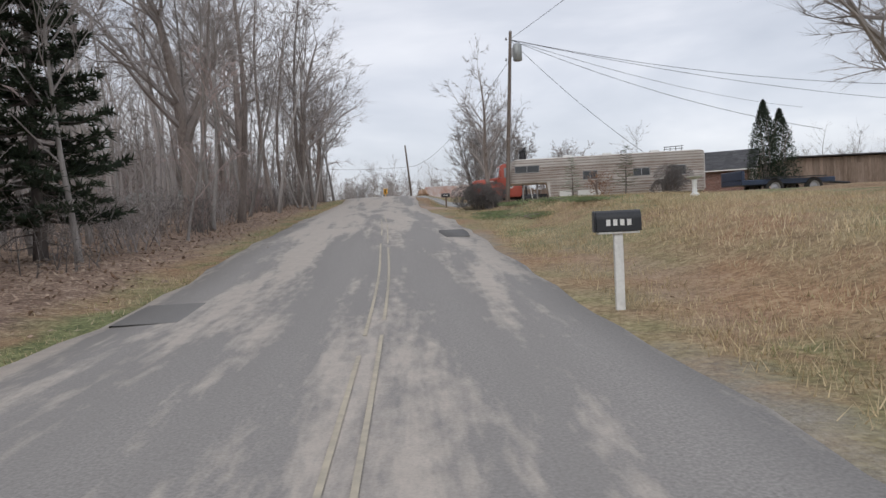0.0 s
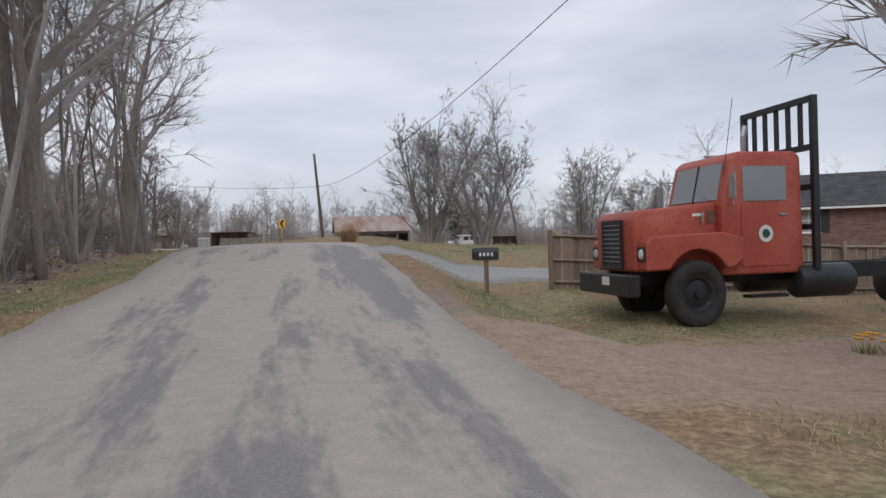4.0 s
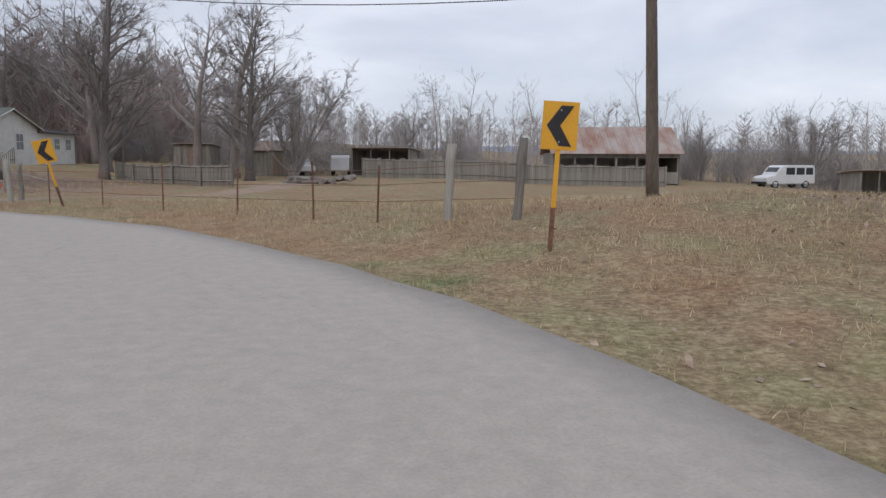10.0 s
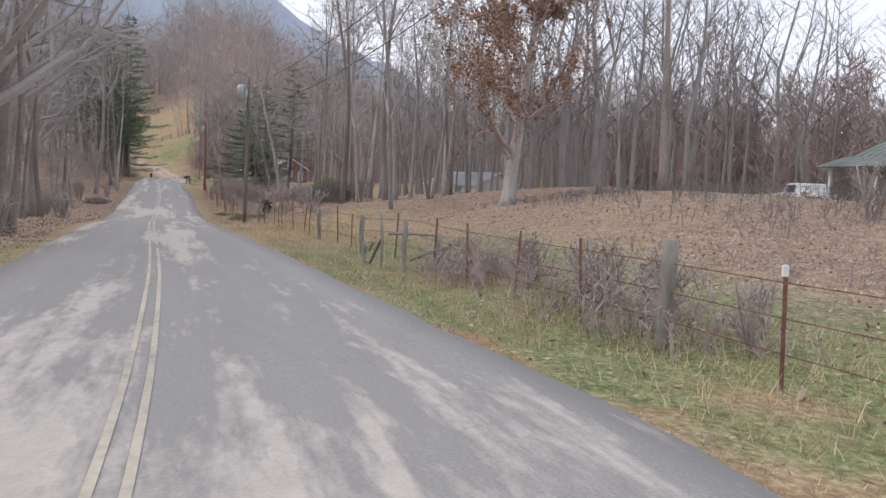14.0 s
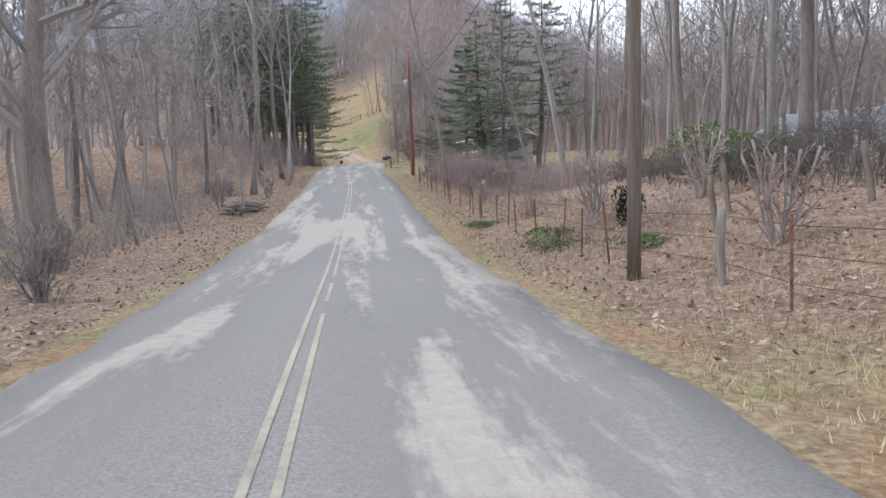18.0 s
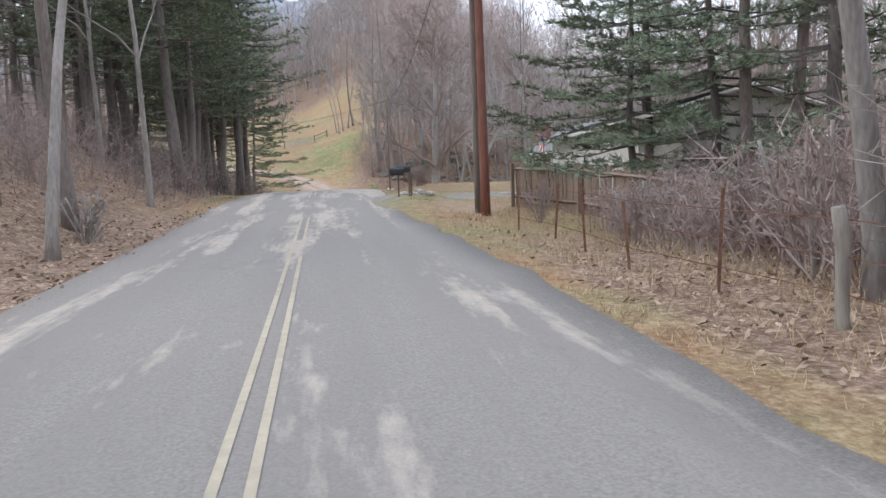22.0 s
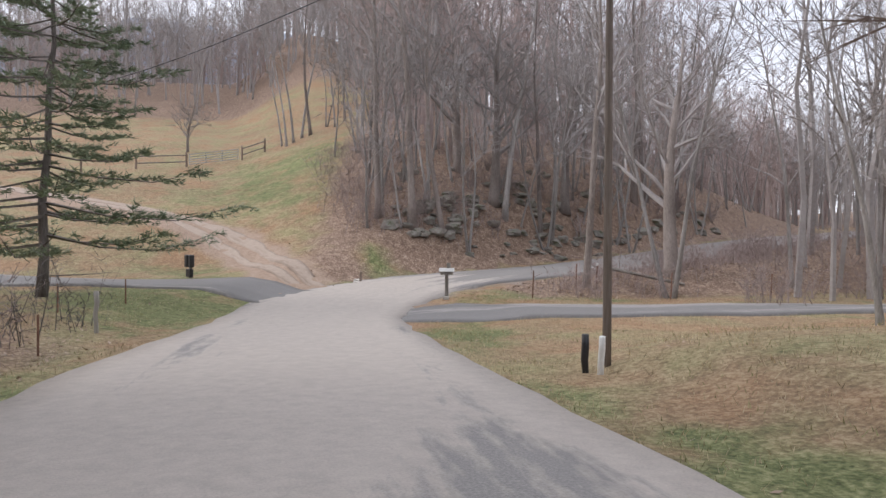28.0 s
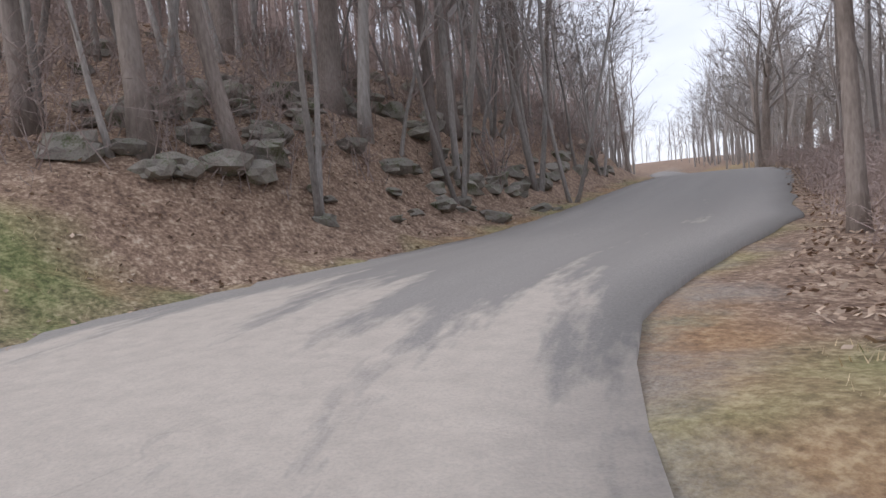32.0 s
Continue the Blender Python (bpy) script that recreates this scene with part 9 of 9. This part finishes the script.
def daffodils(x, y, seed):
    rng = random.Random(seed)
    ob = thing("daffodil_clump", "small clump of yellow flowers with green leaves in the grass", "flowers", at(x, y))
    part("leaf_tuft", blades(rng, 50, 0.12, 0.22, 0.008, 0.3), GREEN_GRASS, ob)
    for k in range(9):
        p = Vector((rng.gauss(0, 0.1), rng.gauss(0, 0.1), rng.uniform(0.15, 0.24)))
        part("flower", moved(lathe([(0, 0.0), (0.02, 0.03), (0.045, 0.02), (0.03, 0.0)], 6), Matrix.Translation(p)), YELLOW, ob)
    return ob


daffodils(3.9, 40.0, 1)
daffodils(4.15, 39.8, 2)
daffodils(5.6, 39.3, 3)

ROCKS = [rock_mesh(k, 0.45 + 0.1 * (k % 3)) for k in range(4)]
for r in ROCKS:
    r.materials.append(ROCK)
PALE = [rock_mesh(20 + k, 0.5) for k in range(2)]
for r in PALE:
    r.materials.append(PALE_STONE)


def rock(x, y, s, label, meshes=ROCKS, squash=1.0, name="rock"):
    rng = random.Random(int(x * 71 + y * 13))
    ob = new(name, meshes[rng.randrange(len(meshes))])
    ob.matrix_world = pose(x, y, gz(x, y) + s * (0.05 if name == "rock_ledge" else 0.2), rng.uniform(-12, 12), rng.uniform(-12, 12), rng.uniform(0, 360)) @ Matrix.Diagonal((s, s * rng.uniform(0.6, 1), s * squash, 1))
    return tagged(ob, label, "rock", group="rocks on the bank")


rng = random.Random(77)
for k in range(60):
    u = rng.random()
    i = station(-168.5, 105) + int(u * 26)
    o = -rng.uniform(4.8, 12)
    p = CENTRE[min(i, len(CENTRE) - 1), :2] + RIGHT[min(i, len(CENTRE) - 1)] * o
    rock(p[0], p[1], rng.uniform(0.18, 0.5), "mossy grey rock in the leaf litter of the bank")
# ledges of rock that break out of the bank
for cx, cy, n, big in ((-171.2, 102.3, 4, 0.75), (-170.4, 102.9, 3, 0.6), (-170.8, 103.9, 4, 0.75), (-171.2, 104.8, 3, 0.65), (-171.9, 107.4, 4, 0.7), (-170.1, 104.9, 2, 0.45), (-172.1, 109.6, 4, 0.65), (-173.6, 112.0, 4, 0.75),
                       (-174.9, 114.8, 4, 0.8), (-174.7, 110.2, 5, 0.95), (-178.6, 121.0, 4, 0.9), (-172.2, 103.2, 5, 0.9), (-176.6, 109.6, 4, 0.9), (-173.0, 105.6, 5, 0.95), (-180.6, 125.5, 4, 0.9), (-176.2, 117.5, 4, 0.8)):
    i = station(cx + 4, cy - 2)
    for k in range(n):
        u = k - (n - 1) / 2
        p = Vector((cx, cy)) + Vector(TANGENT[i]) * u * big * 1.15 + Vector((rng.gauss(0, 0.2), rng.gauss(0, 0.2)))
        rock(p.x, p.y, big * rng.uniform(0.5, 0.85), "blocky mossy rock ledge breaking out of the leafy bank", ROCKS, 1.15, "rock_ledge")
for k, (x, y) in enumerate([(-165.5, 99.35), (-165.3, 98.8), (-165.9, 98.9)]):
    rock(x, y, 0.22, "pale stone at the foot of a post", PALE)
for cx, cy in ((-172.4, 102.8), (-171.7, 103.6), (-172.7, 112.9), (-172.0, 109.6), (-172.6, 105.6), (-174.5, 110.5), (-171.3, 106.8)):
    for k in range(5):
        rock(cx + rng.uniform(-1.1, 1.1), cy + rng.uniform(-1.1, 1.1), rng.uniform(0.25, 0.6), "mossy grey rock jutting from the leafy bank", ROCKS, 0.8)
rock(-49.3, 116.8, 0.75, "flat white boulder in the rough grass", PALE, 0.5)
for k in range(9):
    rock(-116.0 + rng.uniform(-1.2, 0.8), 96.6 + rng.uniform(-0.4, 0.5), rng.uniform(0.12, 0.22), "small pale stone by the mailboxes", PALE)
ob = thing("stone_path", "path of pale flat stones leading to the steps", "path")
for k in range(26):
    a, b = k // 3, k % 3
    x, y = -119.4 - 0.5 * a + rng.uniform(-0.08, 0.08), 100.6 + 0.42 * a + 0.4 * b + rng.uniform(-0.06, 0.06)
    p = part("flagstone", soft_box(-0.2, -0.14, -0.05, 0.2, 0.14, 0.05, 0.02), PALE_STONE, ob)
    p.matrix_basis = pose(x, y, gz(x, y), 0, 0, rng.uniform(-30, 30))
ob = thing("log_pile", "heap of cut logs and scrap by the junk yard", "log pile")
for k in range(16):
    x, y = -18.5 + rng.uniform(-2.2, 2.2), 122.0 + rng.uniform(-1, 1)
    p = part("log", tube([(-rng.uniform(0.4, 0.9), 0, 0), (rng.uniform(0.4, 0.9), 0, 0)], rng.uniform(0.1, 0.2), 8), BARK_BROWN if k % 3 else GREY_WOOD, ob)
    p.matrix_basis = pose(x, y, gz(x, y) + 0.14 + 0.2 * (k % 2), 0, rng.uniform(-8, 8), rng.uniform(0, 180))
for x, y, a in ((-88.8, 88.2, 20), (-90.3, 88.6, -30), (-52.0, 87.5, 60)):
    ob = thing("brush_pile", "low heap of dead branches and leaves on the verge", "brush pile", at(x, y, a))
    for _ in range(26):
        part("branch", tube([(rng.uniform(-1.2, 0), rng.gauss(0, 0.3), rng.uniform(0, 0.4)), (rng.uniform(0, 1.2), rng.gauss(0, 0.3), rng.uniform(0.0, 0.5))], [0.05, 0.015], 4), BARK_BROWN, ob)


# ---- grass, leaves and far woods as stuff ----
def scatter(name, label, category, mat, count, xr, yr, keep, maker, seed, beside=0.0):
    rr = np.random.RandomState(seed)
    x, y = rr.uniform(*xr, count), rr.uniform(*yr, count)
    if beside:
        i = rr.randint(station(1.0, -8), station(-193, 153), count)
        o = (2.75 + (beside - 2.75) * rr.rand(count) ** 1.7) * np.where(rr.rand(count) < 0.5, -1, 1)
        x, y = CENTRE[i, 0] + RIGHT[i, 0] * o + rr.normal(0, 0.4, count), CENTRE[i, 1] + RIGHT[i, 1] * o + rr.normal(0, 0.4, count)
    z, sd = land(x, y)
    g, t, s, dirt = zones(x, y, sd)
    s = np.maximum(s, dirt)
    ok = keep(x, y, sd, g, t, s, rr)
    x, y, z = x[ok], y[ok], z[ok]
    v, f = maker(x, y, z, rr)
    me = bpy.data.meshes.new(name)
    me.vertices.add(len(v))
    me.vertices.foreach_set("co", v.ravel())
    me.loops.add(f.size)
    me.loops.foreach_set("vertex_index", f.ravel().astype(np.int32))
    me.polygons.add(len(f))
    me.polygons.foreach_set("loop_start", np.arange(len(f)) * f.shape[1])
    me.polygons.foreach_set("loop_total", np.full(len(f), f.shape[1]))
    me.update(calc_edges=True)
    me.materials.append(mat)
    return tagged(new(name, me), label, category, kind="stuff")


def blade_maker(h, w, per=4, spread=0.12):
    def make(x, y, z, rr):
        n = len(x) * per
        bx, by = np.repeat(x, per) + rr.normal(0, spread, n), np.repeat(y, per) + rr.normal(0, spread, n)
        bz = np.repeat(z, per) - 0.02
        a = rr.uniform(0, 2 * np.pi, n)
        L = h * rr.uniform(0.5, 1.3, n)
        lean = rr.uniform(0.2, 0.9, n)
        b = rr.uniform(0, 2 * np.pi, n)
        p0 = np.c_[bx - np.cos(a) * w, by - np.sin(a) * w, bz]
        p1 = np.c_[bx + np.cos(a) * w, by + np.sin(a) * w, bz]
        p2 = np.c_[bx + np.cos(b) * L * lean, by + np.sin(b) * L * lean, bz + L]
        return np.stack([p0, p1, p2], 1).reshape(-1, 3), np.arange(3 * n).reshape(-1, 3)
    return make


def leaf_maker(size):
    def make(x, y, z, rr):
        n = len(x)
        a, t1, t2 = rr.uniform(0, 2 * np.pi, n), rr.normal(0, 0.4, n), rr.normal(0, 0.4, n)
        L = size * rr.uniform(0.6, 1.4, n)
        u = np.c_[np.cos(a), np.sin(a), t1] * L[:, None]
        w = np.c_[-np.sin(a), np.cos(a), t2] * L[:, None] * 0.6
        c = np.c_[x, y, z + 0.03 + 0.02 * rr.random_sample(n)]
        return np.stack([c - u, c + w, c + u, c - w], 1).reshape(-1, 3), np.arange(4 * n).reshape(-1, 4)
    return make


def verge(lo, hi, pick):
    return lambda x, y, sd, g, t, s, rr: (np.abs(sd) > lo) & (np.abs(sd) < hi) & pick(x, y, sd, g, t, s, rr)


ALLX, ALLY = (0, 1), (0, 1)
scatter("dry_grass_blades", "short straw-coloured winter grass along the verges", "grass", DRY_GRASS, 200000, ALLX, ALLY, verge(2.8, 14, lambda x, y, sd, g, t, s, rr: (t < 0.75 * rr.rand(len(x)) + 0.1) & (s < 0.5) & (rr.rand(len(x)) > 0.55 * g)), blade_maker(0.07, 0.006, 3), 1, 13)
scatter("green_grass_blades", "short green grass along the verges", "grass", GREEN_GRASS, 150000, ALLX, ALLY, verge(2.8, 14, lambda x, y, sd, g, t, s, rr: (t < 0.6 * rr.rand(len(x)) + 0.1) & (s < 0.5) & (rr.rand(len(x)) < 0.8 * g)), blade_maker(0.065, 0.006, 3), 2, 13)
scatter("leaf_litter", "fallen brown leaves on the verges and under the woods", "leaf litter", LITTER_LEAF, 270000, ALLX, ALLY, verge(2.8, 19, lambda x, y, sd, g, t, s, rr: (rr.rand(len(x)) < t) | (rr.rand(len(x)) < 0.008)), leaf_maker(0.038), 3, 15)
scatter("tall_dry_grass", "tufts of taller dry grass at the fence line", "grass", DRY_GRASS, 26000, (-112, -30), (95, 101), verge(3.6, 7.5, lambda x, y, sd, g, t, s, rr: rr.rand(len(x)) < 0.5), blade_maker(0.17, 0.006, 4, 0.15), 4)

scatter("rough_grass", "rough tufts of dry grass on the roadside bank", "grass", DRY_GRASS, 26000, (0.6, 10), (-2, 32), lambda x, y, sd, g, t, s, rr: (sd > 2.7) & (rr.rand(len(x)) < 0.35 + 0.6 * (lumps(x * 2.6, y * 2.6) > 0.1)), blade_maker(0.13, 0.007, 3, 0.1), 5)
scatter("rough_grass", "rough tufts of dry grass round the bend", "grass", DRY_GRASS, 30000, (-20, 8), (84, 100), lambda x, y, sd, g, t, s, rr: (sd > 3.0) & (rr.rand(len(x)) < 0.3 + 0.6 * (lumps(x * 2.6, y * 2.6) > 0.1)), blade_maker(0.11, 0.007, 3, 0.1), 6)


def far_tree_maker(hmin, hmax):
    """Small bare trees: a trunk blade and a fan of fine crown blades, each tree a few dozen triangles."""
    def make(x, y, z, rr):
        vs = []
        for cx, cy, cz in zip(x, y, z):
            h = rr.uniform(hmin, hmax)
            a = rr.uniform(0, np.pi)
            for q in (a, a + np.pi / 2):
                dx, dy = np.cos(q) * h * 0.012, np.sin(q) * h * 0.012
                vs += [(cx - dx, cy - dy, cz - 0.5), (cx + dx, cy + dy, cz - 0.5), (cx, cy, cz + h)]
            for _ in range(44):
                u = rr.uniform(0.04, 0.92)
                b = rr.uniform(0, 2 * np.pi)
                L = h * (0.4 - 0.27 * u) * rr.uniform(0.6, 1.3)
                e = (cx + np.cos(b) * L * 0.75, cy + np.sin(b) * L * 0.75, cz + h * u + L * rr.uniform(0.3, 1.0))
                w = h * 0.0035
                vs += [(cx, cy, cz + h * u - w * 2), (cx, cy, cz + h * u + w * 2), e]
                m = ((cx + e[0]) / 2, (cy + e[1]) / 2, (cz + h * u + e[2]) / 2)
                for _ in range(3):
                    f = (m[0] + rr.normal(0, L * 0.35), m[1] + rr.normal(0, L * 0.35), m[2] + L * rr.uniform(0.1, 0.6))
                    vs += [(m[0] - w, m[1], m[2]), (m[0] + w, m[1] + w, m[2]), f]
        v = np.array(vs)
        return v, np.arange(len(v)).reshape(-1, 3)
    return make


def ring(pick):
    return lambda x, y, sd, g, t, s, rr: pick(x, y) & (np.abs(sd) > 14)


for k, (n, xr, yr, pick) in enumerate([(260, (-120, 140), (185, 330), lambda x, y: y > 190), (220, (60, 200), (-60, 200), lambda x, y: x > 75), (280, (-330, -215), (20, 230), lambda x, y: (x < -228) & ((y > 110) | (y < 75) | (x < -240))),
                                       (220, (-230, -60), (-30, 60), lambda x, y: y < 52), (260, (-80, -36), (-30, 75), lambda x, y: x < -44), (220, (-215, -100), (150, 300), lambda x, y: y > 160), (300, (-110, -45), (135, 190), lambda x, y: y > 140)]):
    scatter("far_woods", "hazy bare woods on the far slopes", "woods", TWIG if k % 2 or k < 2 else TWIG_RED, n, xr, yr, ring(pick), far_tree_maker(7, 12) if k < 2 else far_tree_maker(9, 15), 100 + k)


def ridge(name, label, cx, cy, radius, low, peaks, mat, seed):
    """A wooded ridge all round the place: low everywhere, with peaks of (bearing, half width, height)."""
    n, rows = 360, 10
    rr = np.random.RandomState(seed)
    ph = rr.uniform(0, 6, 5)
    vs = []
    for i in range(n):
        a = 360 * i / n
        top = low * (1 + 0.25 * math.sin(radians(a * 3) + ph[0]) + 0.15 * math.sin(radians(a * 7) + ph[1]))
        for b, w, h in peaks:
            top += h * math.exp(-((a - b) / w) ** 2)
        top *= 1 + 0.03 * math.sin(radians(a * 29) + ph[2]) + 0.015 * rr.randn()
        for r in range(rows + 1):
            u = r / rows
            d = radius * (1 + 0.5 * u)
            vs.append((cx + d * math.cos(radians(a)), cy + d * math.sin(radians(a)), -14 + (top + 14) * math.sin(u * math.pi / 2)))
    m = rows + 1
    fs = [(i * m + r, ((i + 1) % n) * m + r, ((i + 1) % n) * m + r + 1, i * m + r + 1) for i in range(n) for r in range(rows)]
    return tagged(part(name, (vs, fs), mat, None, "", True), label, "mountain", kind="structure")


# the far ridge's blue is air haze painted into its base colour
RIDGE_HAZE_BLUE = material("haze_tinted_ridge", [(0.25, 0.285, 0.35), (0.31, 0.345, 0.41)], 0.004, 1.0, bump=0, fine=0.03)
RIDGE_GREY = material("wooded_ridge", [(0.13, 0.115, 0.115), (0.22, 0.195, 0.19), (0.32, 0.29, 0.285)], 0.05, 1.0, bump=0, fine=0.5)
ridge("backdrop_mountain", "distant mountain ridge with blue haze painted into its colour", -150, 90, 1500, 40, [(177, 22, 560), (200, 14, 260)], RIDGE_HAZE_BLUE, 3)
ridge("backdrop_hill", "grey wooded hills round the valley", -110, 90, 420, 12, [(170, 20, 100), (194, 16, 84)], RIDGE_GREY, 5)

for ob in PROTOTYPES:
    for child in list(ob.children_recursive):
        bpy.data.objects.remove(child)
    bpy.data.objects.remove(ob)

# the plan above is drawn at 1 : 1.15; bring it to true size
for ob in scene.objects:
    if ob.parent is None and ob.type in ("MESH", "EMPTY"):
        ob.matrix_basis = Matrix.Scale(PLAN, 4) @ ob.matrix_basis
